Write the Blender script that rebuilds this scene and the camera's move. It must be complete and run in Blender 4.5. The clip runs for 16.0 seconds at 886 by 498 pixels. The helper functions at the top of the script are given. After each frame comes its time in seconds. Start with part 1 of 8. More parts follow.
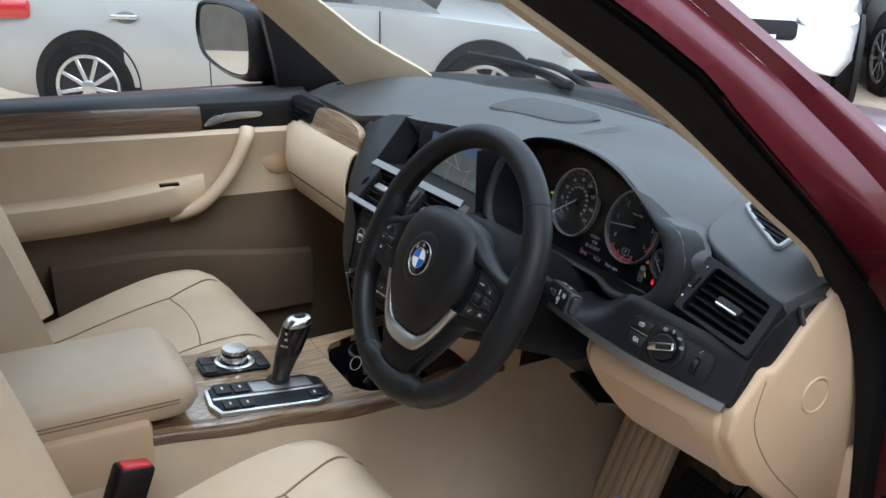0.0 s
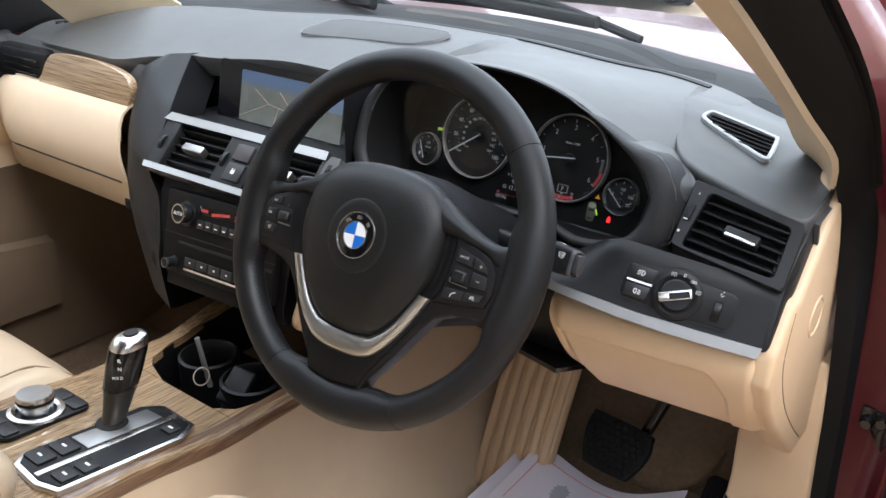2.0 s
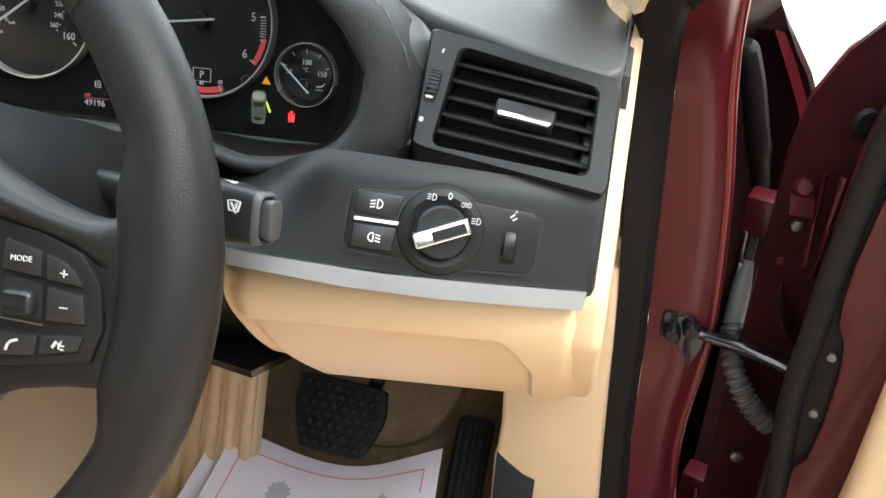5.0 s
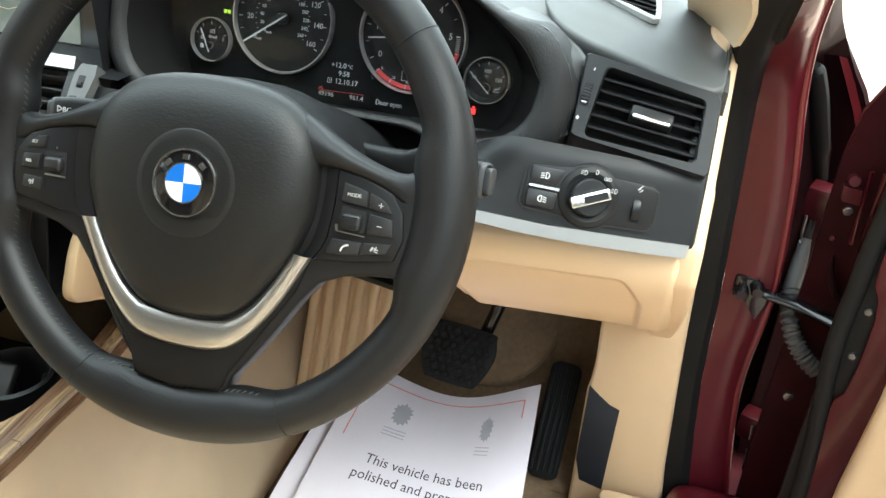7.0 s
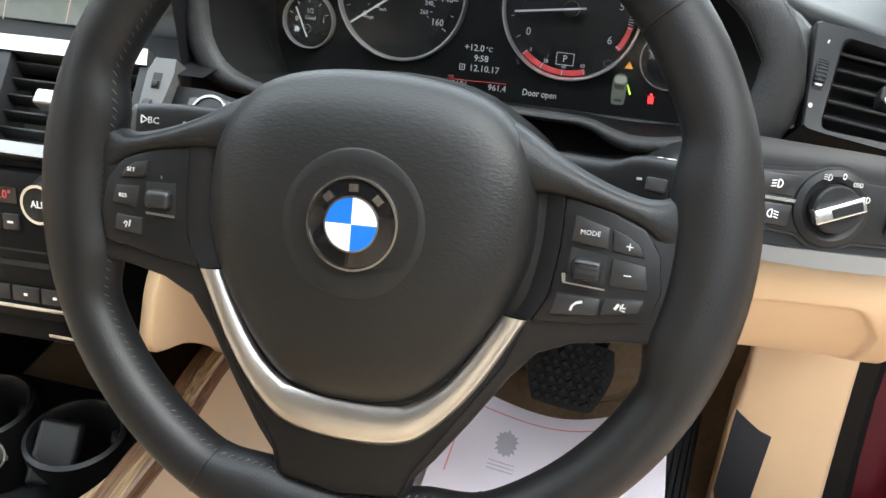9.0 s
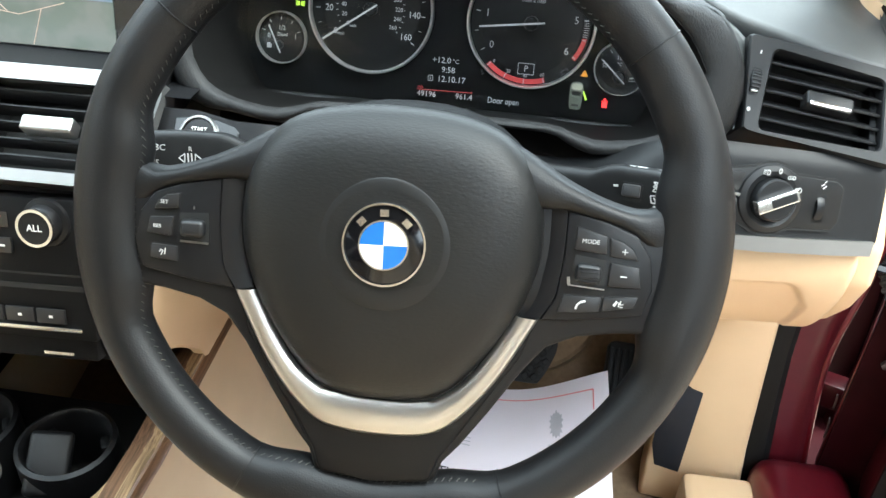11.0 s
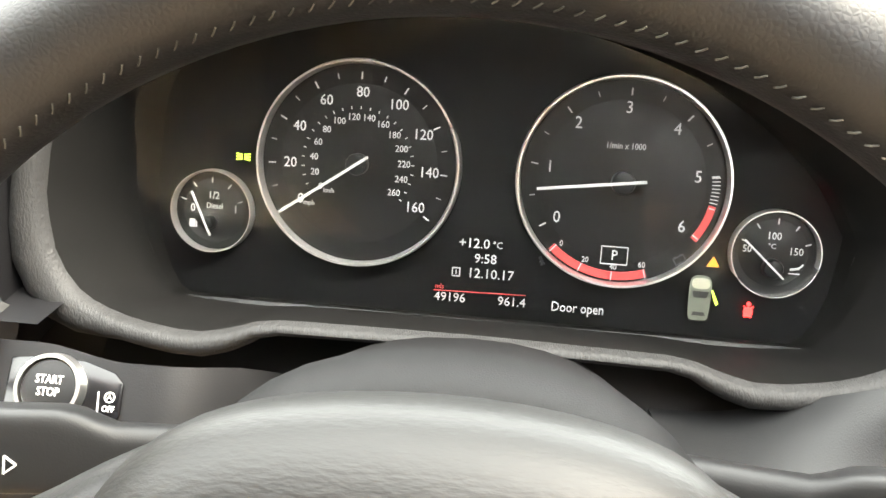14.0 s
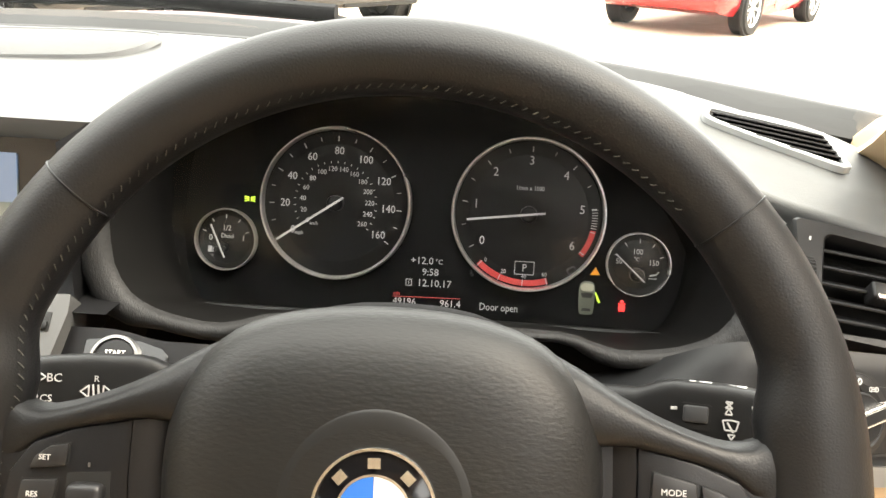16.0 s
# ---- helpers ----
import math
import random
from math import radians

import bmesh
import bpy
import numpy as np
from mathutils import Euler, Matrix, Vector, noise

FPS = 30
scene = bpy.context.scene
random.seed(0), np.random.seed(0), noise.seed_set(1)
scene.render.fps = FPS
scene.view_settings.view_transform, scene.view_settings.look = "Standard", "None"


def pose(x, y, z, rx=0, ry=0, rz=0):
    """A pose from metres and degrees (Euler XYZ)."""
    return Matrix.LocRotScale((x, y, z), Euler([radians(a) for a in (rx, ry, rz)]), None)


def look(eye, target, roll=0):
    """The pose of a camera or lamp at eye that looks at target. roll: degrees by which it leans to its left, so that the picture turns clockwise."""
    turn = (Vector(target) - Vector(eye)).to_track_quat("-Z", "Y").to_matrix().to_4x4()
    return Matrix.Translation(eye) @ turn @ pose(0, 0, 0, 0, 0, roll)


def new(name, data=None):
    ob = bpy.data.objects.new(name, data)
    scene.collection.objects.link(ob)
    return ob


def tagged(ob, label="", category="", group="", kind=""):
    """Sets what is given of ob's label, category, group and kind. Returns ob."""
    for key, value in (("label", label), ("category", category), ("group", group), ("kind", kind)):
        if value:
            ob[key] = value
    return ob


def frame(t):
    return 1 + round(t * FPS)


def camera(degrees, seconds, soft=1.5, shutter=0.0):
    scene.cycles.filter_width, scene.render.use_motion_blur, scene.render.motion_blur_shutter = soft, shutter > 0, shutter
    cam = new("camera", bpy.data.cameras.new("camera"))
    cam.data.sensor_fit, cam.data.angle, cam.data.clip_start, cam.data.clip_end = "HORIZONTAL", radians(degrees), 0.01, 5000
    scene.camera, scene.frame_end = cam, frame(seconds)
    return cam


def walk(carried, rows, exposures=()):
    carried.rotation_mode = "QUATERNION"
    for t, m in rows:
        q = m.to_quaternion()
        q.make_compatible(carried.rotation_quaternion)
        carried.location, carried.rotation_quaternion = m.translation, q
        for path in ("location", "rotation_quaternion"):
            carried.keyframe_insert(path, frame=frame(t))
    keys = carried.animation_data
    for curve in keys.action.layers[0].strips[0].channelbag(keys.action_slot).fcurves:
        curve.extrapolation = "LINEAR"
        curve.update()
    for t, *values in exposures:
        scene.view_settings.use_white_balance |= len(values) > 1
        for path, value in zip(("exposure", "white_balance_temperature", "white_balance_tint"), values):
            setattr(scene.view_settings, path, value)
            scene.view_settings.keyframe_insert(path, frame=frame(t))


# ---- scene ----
cam = camera(53.9, 16.0)
METRES, EYE, TILT, LEAN, TURN = 2.09, 1.40, -19.92, -1.07, 61.02
EAST, NORTH = 1.264, -0.472
ROWS = [
    (0.0, 0.0, 0.0, 0.0, -0.0, 0.0, 0.0),
    (0.5, -0.0661, 0.0253, -0.0004, -8.11, -0.52, 2.81),
    (1.0, -0.1265, 0.0518, 0.0037, -15.41, -2.16, 5.32),
    (1.5, -0.1351, 0.0934, 0.0097, -18.79, -3.94, 6.48),
    (2.0, -0.1189, 0.144, 0.0218, -22.11, -5.78, 7.75),
    (2.5, -0.097, 0.1912, 0.017, -26.5, -7.61, 9.24),
    (3.0, -0.049, 0.2473, 0.0129, -33.47, -10.53, 11.33),
    (3.25, -0.0293, 0.2726, 0.0083, -36.5382, -11.917, 12.1313),
    (3.5, -0.0124, 0.295, 0.0034, -39.24, -13.17, 12.8),
    (6.0, -0.0554, 0.2964, 0.0212, -47.42, -19.11, 13.88),
    (6.25, -0.0732, 0.2871, 0.0245, -47.1782, -19.1154, 13.6647),
    (6.5, -0.0918, 0.2777, 0.0287, -46.55, -19.02, 13.33),
    (7.0, -0.124, 0.2639, 0.0406, -42.85, -18.15, 11.99),
    (7.5, -0.1299, 0.2781, 0.0434, -37.0, -16.85, 10.51),
    (8.0, -0.1126, 0.3131, 0.0409, -32.05, -16.14, 9.48),
    (8.5, -0.0922, 0.3422, 0.0381, -33.66, -17.08, 11.0),
    (9.0, -0.1147, 0.3607, 0.0487, -43.59, -20.08, 13.96),
    (9.25, -0.1287, 0.3603, 0.0572, -47.2675, -21.2712, 14.7473),
    (9.5, -0.1424, 0.3573, 0.0658, -50.29, -22.28, 15.28),
    (12.0, -0.142, 0.3745, 0.0792, -51.1, -24.49, 14.16),
    (12.25, -0.1245, 0.3926, 0.0775, -50.6531, -23.1289, 14.1872),
    (12.5, -0.1065, 0.4105, 0.0755, -50.27, -21.68, 14.24),
    (13.0, -0.078, 0.4335, 0.07, -50.2, -19.01, 14.5),
    (13.5, -0.0608, 0.4526, 0.0636, -50.94, -17.14, 14.8),
    (14.0, -0.0489, 0.4616, 0.0589, -52.25, -14.85, 15.06),
    (14.5, -0.045, 0.4664, 0.0553, -53.49, -12.87, 15.26),
    (15.0, -0.0504, 0.4638, 0.0554, -54.6, -11.58, 15.39),
    (15.5, -0.0704, 0.4412, 0.0568, -54.93, -11.1, 15.45),
    (16.0, -0.1067, 0.4162, 0.0581, -55.15, -10.47, 15.05),
]
walk(cam, [(t, pose(EAST, NORTH, EYE, TILT, LEAN, TURN) @ pose(METRES * x, METRES * y, METRES * z, 90 + pitch, roll, yaw)) for t, x, y, z, yaw, pitch, roll in ROWS],
     exposures=[(0.0, 0.58, 5500, 6), (0.5, 0.5, 5650, 7), (1.0, 0.75, 5780, 8), (1.5, 1.0, 5850, 8), (2.0, 1.35, 5950, 10), (2.5, 1.45, 6000, 10), (3.5, 1.85, 6200, 6), (6.0, 2.25, 6250, 0), (6.5, 2.22, 5950, -4), (7.0, 2.2, 6100, -3), (8.0, 2.24, 6100, 4), (9.0, 2.3, 6150, 5),
                (9.5, 2.36, 6300, 7), (12.0, 2.55, 5700, -5), (12.5, 2.58, 6250, -2), (13.0, 3.1, 7200, 8), (14.5, 3.9, 7200, 6), (15.0, 3.9, 7200, 6), (15.5, 3.65, 7200, 7), (16.0, 2.6, 7500, 8)])

# ---- light ----
world = bpy.data.worlds.new("sky")
scene.world = world
world.use_nodes = True
wn = world.node_tree
sky = wn.nodes.new("ShaderNodeTexSky")
sky.sky_type, sky.sun_disc = "NISHITA", False
sky.sun_elevation, sky.sun_rotation = radians(54), radians(98)
sky.dust_density, sky.air_density = 4.0, 1.0
soft_sky = wn.nodes.new("ShaderNodeMixRGB")
soft_sky.inputs[0].default_value = 0.75
soft_sky.inputs[2].default_value = (8.15, 8.3, 8.55, 1)
wn.links.new(sky.outputs[0], soft_sky.inputs[1])
wn.links.new(soft_sky.outputs[0], wn.nodes["Background"].inputs[0])
wn.nodes["Background"].inputs[1].default_value = 0.215
sun = new("sun", bpy.data.lights.new("sun", "SUN"))
sun.data.energy, sun.data.angle, sun.data.color = 0.95, radians(32), (1.0, 0.97, 0.92)
sun.matrix_world = look((4.6, -0.65, 6.4), (0, 0, 0))
scene.view_settings.exposure = 0.0


# ---- materials ----
def mat(name, color, rough=0.5, metal=0.0, spec=0.5, coat=0.0, var=0.12, scale=40.0, bump=0.0, bscale=400.0,
        emit=None, trans=0.0, stretch=(1, 1, 1), kind="noise"):
    m = bpy.data.materials.new(name)
    m.use_nodes = True
    nt = m.node_tree
    b = nt.nodes["Principled BSDF"]
    b.inputs["Roughness"].default_value = rough
    b.inputs["Metallic"].default_value = metal
    b.inputs["Specular IOR Level"].default_value = spec
    b.inputs["Coat Weight"].default_value = coat
    b.inputs["Coat Roughness"].default_value = 0.08
    b.inputs["Transmission Weight"].default_value = trans
    b.inputs["Base Color"].default_value = (*color, 1)
    tc = nt.nodes.new("ShaderNodeTexCoord")
    mp = nt.nodes.new("ShaderNodeMapping")
    mp.inputs["Scale"].default_value = stretch
    nt.links.new(tc.outputs["Object"], mp.inputs[0])
    if var:
        n = nt.nodes.new("ShaderNodeTexNoise")
        n.inputs["Scale"].default_value, n.inputs["Detail"].default_value = scale, 6
        nt.links.new(mp.outputs[0], n.inputs["Vector"])
        n2 = nt.nodes.new("ShaderNodeTexNoise")
        n2.inputs["Scale"].default_value, n2.inputs["Detail"].default_value = scale * 0.12, 3
        nt.links.new(mp.outputs[0], n2.inputs["Vector"])
        add = nt.nodes.new("ShaderNodeMath")
        add.operation = "ADD"
        nt.links.new(n.outputs[0], add.inputs[0])
        nt.links.new(n2.outputs[0], add.inputs[1])
        r = nt.nodes.new("ShaderNodeMapRange")
        r.inputs[1].default_value, r.inputs[2].default_value = 0.6, 1.4
        r.inputs[3].default_value, r.inputs[4].default_value = 1 - var, 1 + var
        nt.links.new(add.outputs[0], r.inputs[0])
        mul = nt.nodes.new("ShaderNodeVectorMath")
        mul.operation = "SCALE"
        mul.inputs[0].default_value = color
        nt.links.new(r.outputs[0], mul.inputs["Scale"])
        nt.links.new(mul.outputs[0], b.inputs["Base Color"])
        rr = nt.nodes.new("ShaderNodeMapRange")
        rr.inputs[1].default_value, rr.inputs[2].default_value = 0.3, 0.7
        rr.inputs[3].default_value, rr.inputs[4].default_value = max(rough - 0.06, 0.02), min(rough + 0.06, 1)
        nt.links.new(n2.outputs[0], rr.inputs[0])
        nt.links.new(rr.outputs[0], b.inputs["Roughness"])
    if bump:
        if kind == "leather":
            v = nt.nodes.new("ShaderNodeTexVoronoi")
            v.feature, v.inputs["Scale"].default_value = "DISTANCE_TO_EDGE", bscale
            h = v.outputs["Distance"]
        else:
            v = nt.nodes.new("ShaderNodeTexNoise")
            v.inputs["Scale"].default_value, v.inputs["Detail"].default_value = bscale, 4
            h = v.outputs[0]
        nt.links.new(mp.outputs[0], v.inputs["Vector"])
        bp = nt.nodes.new("ShaderNodeBump")
        bp.inputs["Strength"].default_value, bp.inputs["Distance"].default_value = bump, 0.001
        nt.links.new(h, bp.inputs["Height"])
        nt.links.new(bp.outputs[0], b.inputs["Normal"])
    if emit:
        b.inputs["Emission Color"].default_value = (*emit[:3], 1)
        b.inputs["Emission Strength"].default_value = emit[3]
    return m


def wood(name, dark, light, axis):
    """Streaked veneer under clear lacquer, its grain along one axis."""
    m = mat(name, light, 0.35, coat=0.9, var=0)
    nt = m.node_tree
    b = nt.nodes["Principled BSDF"]
    b.inputs["Coat Roughness"].default_value = 0.06
    tc = nt.nodes.new("ShaderNodeTexCoord")
    mp = nt.nodes.new("ShaderNodeMapping")
    mp.inputs["Scale"].default_value = [3 if k == axis else 130 for k in range(3)]
    nt.links.new(tc.outputs["Object"], mp.inputs[0])
    n = nt.nodes.new("ShaderNodeTexNoise")
    n.inputs["Scale"].default_value, n.inputs["Detail"].default_value, n.inputs["Roughness"].default_value = 3.0, 5, 0.7
    nt.links.new(mp.outputs[0], n.inputs["Vector"])
    ramp = nt.nodes.new("ShaderNodeValToRGB")
    ramp.color_ramp.elements[0].position, ramp.color_ramp.elements[0].color = 0.36, (*dark, 1)
    ramp.color_ramp.elements[1].position, ramp.color_ramp.elements[1].color = 0.62, (*light, 1)
    nt.links.new(n.outputs[0], ramp.inputs[0])
    nt.links.new(ramp.outputs[0], b.inputs["Base Color"])
    return m


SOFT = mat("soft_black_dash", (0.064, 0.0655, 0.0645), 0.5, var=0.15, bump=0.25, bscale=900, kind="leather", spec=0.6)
LEATHER = mat("black_leather", (0.0062, 0.0062, 0.0068), 0.46, var=0.2, bump=0.13, bscale=650, kind="leather", spec=0.38)
PADSKIN = mat("black_grained_skin", (0.0062, 0.0062, 0.0061), 0.50, var=0.15, bump=0.20, bscale=800, stretch=(0.35, 1, 1.0), spec=0.42)
LIPSKIN = mat("wrinkled_black_skin", (0.030, 0.030, 0.0305), 0.52, var=0.15, bump=0.60, bscale=420, stretch=(2.6, 1, 0.9), spec=0.2)
RINGM = mat("bright_ring", (0.80, 0.80, 0.80), 0.32, metal=0.9, var=0.04)
SYMBOL = mat("grey_white_symbol", (0.50, 0.50, 0.49), 0.55, var=0.05)
# dash skin again, darkened where faces turn away from the sky
CHEEK = mat("soft_black_shaded", (0.0105, 0.011, 0.012), 0.5, var=0.15, bump=0.25, bscale=900, kind="leather", spec=0.4)
PLASTIC = mat("black_plastic", (0.007, 0.007, 0.0078), 0.4, var=0.15, bump=0.1, bscale=1500, spec=0.3)
GREYPLASTIC = mat("grey_black_plastic", (0.0112, 0.0115, 0.0122), 0.44, var=0.1, bump=0.15, bscale=1600, spec=0.26)
GLOSS = mat("gloss_black", (0.006, 0.006, 0.007), 0.12, var=0.1)
DEEP = mat("deep_black", (0.004, 0.004, 0.004), 0.7, var=0.1)
RUBBER = mat("rubber", (0.006, 0.006, 0.0062), 0.6, var=0.2, bump=0.3, bscale=600, spec=0.2)
BEIGE = mat("beige_leather", (0.64, 0.50, 0.345), 0.46, var=0.06, scale=25, bump=0.22, bscale=700, kind="leather")
TAN = mat("beige_plastic", (0.62, 0.445, 0.275), 0.42, var=0.05, scale=20, bump=0.18, bscale=1400)
CREAM = mat("cream_trim", (0.62, 0.50, 0.34), 0.6, var=0.06, scale=20, bump=0.1, bscale=900)
# door beige darkened to carry the shade low on the passenger door
LOWTAN = mat("beige_in_shade", (0.135, 0.096, 0.063), 0.55, var=0.1, scale=20, bump=0.2, bscale=1200)
CARPET = mat("beige_carpet", (0.17, 0.115, 0.068), 0.95, var=0.3, scale=120, bump=0.8, bscale=700)
SEAM = mat("seam_thread", (0.25, 0.17, 0.10), 0.7, var=0.1)
CHROME = mat("satin_metal", (0.72, 0.72, 0.71), 0.26, metal=1.0, var=0.06, bump=0.05, bscale=900)
SILVER = mat("silver_trim", (0.37, 0.365, 0.355), 0.40, metal=1.0, var=0.06)
WHITE = mat("white_marking", (0.8, 0.8, 0.78), 0.5, var=0.05)
LIT = mat("lit_marking", (0.34, 0.34, 0.35), 0.5, var=0, emit=(0.95, 0.95, 1.0, 0.026))
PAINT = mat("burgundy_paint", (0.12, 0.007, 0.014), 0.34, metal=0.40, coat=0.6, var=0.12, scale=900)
# body burgundy darkened twice: shade on door shell and hinge pillar put into colour
SHELL = mat("burgundy_shell_in_shade", (0.048, 0.004, 0.007), 0.40, coat=0.2, var=0.25, scale=40, spec=0.3)
PAINTIN = mat("burgundy_jamb_in_shade", (0.060, 0.0045, 0.0085), 0.38, coat=0.15, var=0.18, scale=60, spec=0.35)
WOOD_Y = wood("streaked_wood_along", (0.10, 0.055, 0.026), (0.46, 0.31, 0.17), 1)
WOOD_X = wood("streaked_wood_across", (0.13, 0.075, 0.038), (0.50, 0.36, 0.22), 0)
WOOD_D = wood("streaked_wood_door", (0.055, 0.030, 0.018), (0.17, 0.105, 0.060), 1)
PAPER = mat("paper", (0.80, 0.76, 0.84), 0.8, var=0.04, scale=8)
PINK = mat("pink_line", (0.75, 0.25, 0.3), 0.8, var=0.05)
GREYINK = mat("grey_ink", (0.46, 0.46, 0.52), 0.8, var=0.1)
INK = mat("dark_ink", (0.05, 0.05, 0.07), 0.8, var=0.05)
RED = mat("red_plastic", (0.6, 0.03, 0.03), 0.35, var=0.05)
REDLIT = mat("red_mark", (0.38, 0.045, 0.045), 0.5, var=0.05, emit=(1.0, 0.05, 0.05, 0.022))
BLUE = mat("blue_enamel", (0.02, 0.14, 0.52), 0.2, var=0.03)
WHITEN = mat("white_enamel", (0.82, 0.82, 0.82), 0.2, var=0.03)


def glass(name, tint=(1, 1, 1), rough=0.0, shine=0.03):
    m = bpy.data.materials.new(name)
    m.use_nodes = True
    nt = m.node_tree
    nt.nodes.remove(nt.nodes["Principled BSDF"])
    out = nt.nodes["Material Output"]
    tr = nt.nodes.new("ShaderNodeBsdfTransparent")
    tr.inputs[0].default_value = (*tint, 1)
    gl = nt.nodes.new("ShaderNodeBsdfGlossy")
    gl.inputs["Roughness"].default_value = rough
    lw = nt.nodes.new("ShaderNodeLayerWeight")
    pw = nt.nodes.new("ShaderNodeMath")
    pw.operation, pw.inputs[1].default_value = "POWER", 5.0
    fr = nt.nodes.new("ShaderNodeMath")
    fr.operation, fr.inputs[1].default_value, fr.inputs[2].default_value = "MULTIPLY_ADD", 0.45, shine
    nt.links.new(lw.outputs["Facing"], pw.inputs[0])
    nt.links.new(pw.outputs[0], fr.inputs[0])
    mx = nt.nodes.new("ShaderNodeMixShader")
    nt.links.new(fr.outputs[0], mx.inputs[0])
    nt.links.new(tr.outputs[0], mx.inputs[1])
    nt.links.new(gl.outputs[0], mx.inputs[2])
    nt.links.new(mx.outputs[0], out.inputs[0])
    return m


GLASS = glass("window_glass", (0.92, 0.95, 0.94))
LENS = glass("coated_lens", (0.95, 0.95, 0.95), 0.08, 0.009)
MIRROR = mat("mirror_glass", (0.85, 0.87, 0.88), 0.02, metal=1.0, var=0)


# ---- modelling helpers ----
def frame_at(o, u, v):
    """The matrix of a plane with origin o, first axis u and second axis v."""
    u = Vector(u).normalized()
    v = Vector(v)
    v = (v - u * u.dot(v)).normalized()
    n = u.cross(v)
    return Matrix(((u.x, v.x, n.x, o[0]), (u.y, v.y, n.y, o[1]), (u.z, v.z, n.z, o[2]), (0, 0, 0, 1)))


def thing(name, at=(0, 0, 0), label="", category="", group="", kind=""):
    ob = new(name)
    ob.empty_display_size = 0.05
    ob.location = at
    return tagged(ob, label, category, group, kind)


def mesh_of(name, bm, material, angle=38, smooth=True):
    bmesh.ops.recalc_face_normals(bm, faces=bm.faces)
    me = bpy.data.meshes.new(name)
    bm.to_mesh(me)
    bm.free()
    me.materials.append(material)
    if smooth:
        me.polygons.foreach_set("use_smooth", [True] * len(me.polygons))
        me.set_sharp_from_angle(angle=radians(angle))
    return me


def part(name, bm, material, parent=None, label="", m=None, angle=38, category="", kind="", group=""):
    if m is not None:
        bm.transform(m)
    ob = new(name, mesh_of(name, bm, material, angle))
    if parent is not None:
        ob.parent = parent
        if parent.parent is None:
            ob.matrix_parent_inverse = Matrix.Translation(parent.location).inverted()
    return tagged(ob, label, category, group, kind)


def bevel(bm, width, segments=2, angle=30):
    edges = [e for e in bm.edges if len(e.link_faces) == 2 and e.calc_face_angle(0) > radians(angle)]
    if edges and width > 0:
        bmesh.ops.bevel(bm, geom=edges, offset=width, segments=segments, affect="EDGES", profile=0.5, clamp_overlap=True)
    return bm


def box(x0, x1, y0, y1, z0, z1, w=0.0, seg=2):
    bm = bmesh.new()
    bmesh.ops.create_cube(bm, size=1)
    bm.transform(Matrix.Translation(((x0 + x1) / 2, (y0 + y1) / 2, (z0 + z1) / 2)) @ Matrix.Diagonal((x1 - x0, y1 - y0, z1 - z0, 1)))
    return bevel(bm, w, seg)


def prism(pts, z0, z1, w=0.0, seg=2):
    """A polygon drawn out from z0 to z1."""
    bm = bmesh.new()
    lo = [bm.verts.new((x, y, z0)) for x, y in pts]
    hi = [bm.verts.new((x, y, z1)) for x, y in pts]
    n = len(pts)
    bm.faces.new(lo[::-1])
    bm.faces.new(hi)
    for i in range(n):
        bm.faces.new((lo[i], lo[(i + 1) % n], hi[(i + 1) % n], hi[i]))
    if w:
        bmesh.ops.recalc_face_normals(bm, faces=bm.faces)
        bevel(bm, w, seg)
    return bm


def loft(rows, closed=False, caps=False):
    """A skin over rows of points, each row as long as the others."""
    bm = bmesh.new()
    grid = [[bm.verts.new(p) for p in r] for r in rows]
    n = len(rows[0])
    for a, b in zip(grid, grid[1:]):
        for i in range(n if closed else n - 1):
            j = (i + 1) % n
            quad = []
            for v in (a[i], a[j], b[j], b[i]):
                if v not in quad:
                    quad.append(v)
            bm.faces.new(quad)
    if caps and closed:
        bm.faces.new(grid[0][::-1])
        bm.faces.new(grid[-1])
    return bm


def thick(bm, d):
    """Gives an open skin a thickness."""
    bmesh.ops.recalc_face_normals(bm, faces=bm.faces)
    bmesh.ops.solidify(bm, geom=bm.faces[:], thickness=d)
    return bm


def spline(pts, n, closed=False):
    """n points on a smooth curve through pts."""
    p = [Vector(q) for q in pts]
    m = len(p)
    out = []
    spans = m if closed else m - 1
    for k in range(n):
        s = k * spans / (n if closed else n - 1)
        i = min(int(s), spans - 1)
        f = s - i
        if closed:
            a, b, c, d = p[(i - 1) % m], p[i], p[(i + 1) % m], p[(i + 2) % m]
        else:
            a, b, c, d = p[max(i - 1, 0)], p[i], p[i + 1], p[min(i + 2, m - 1)]
        out.append(0.5 * (2 * b + (c - a) * f + (2 * a - 5 * b + 4 * c - d) * f * f + (3 * b - a - 3 * c + d) * f ** 3))
    return out


def spline2(pts, n, closed=False):
    return [(q.x, q.y) for q in spline([(x, y, 0) for x, y in pts], n, closed)]


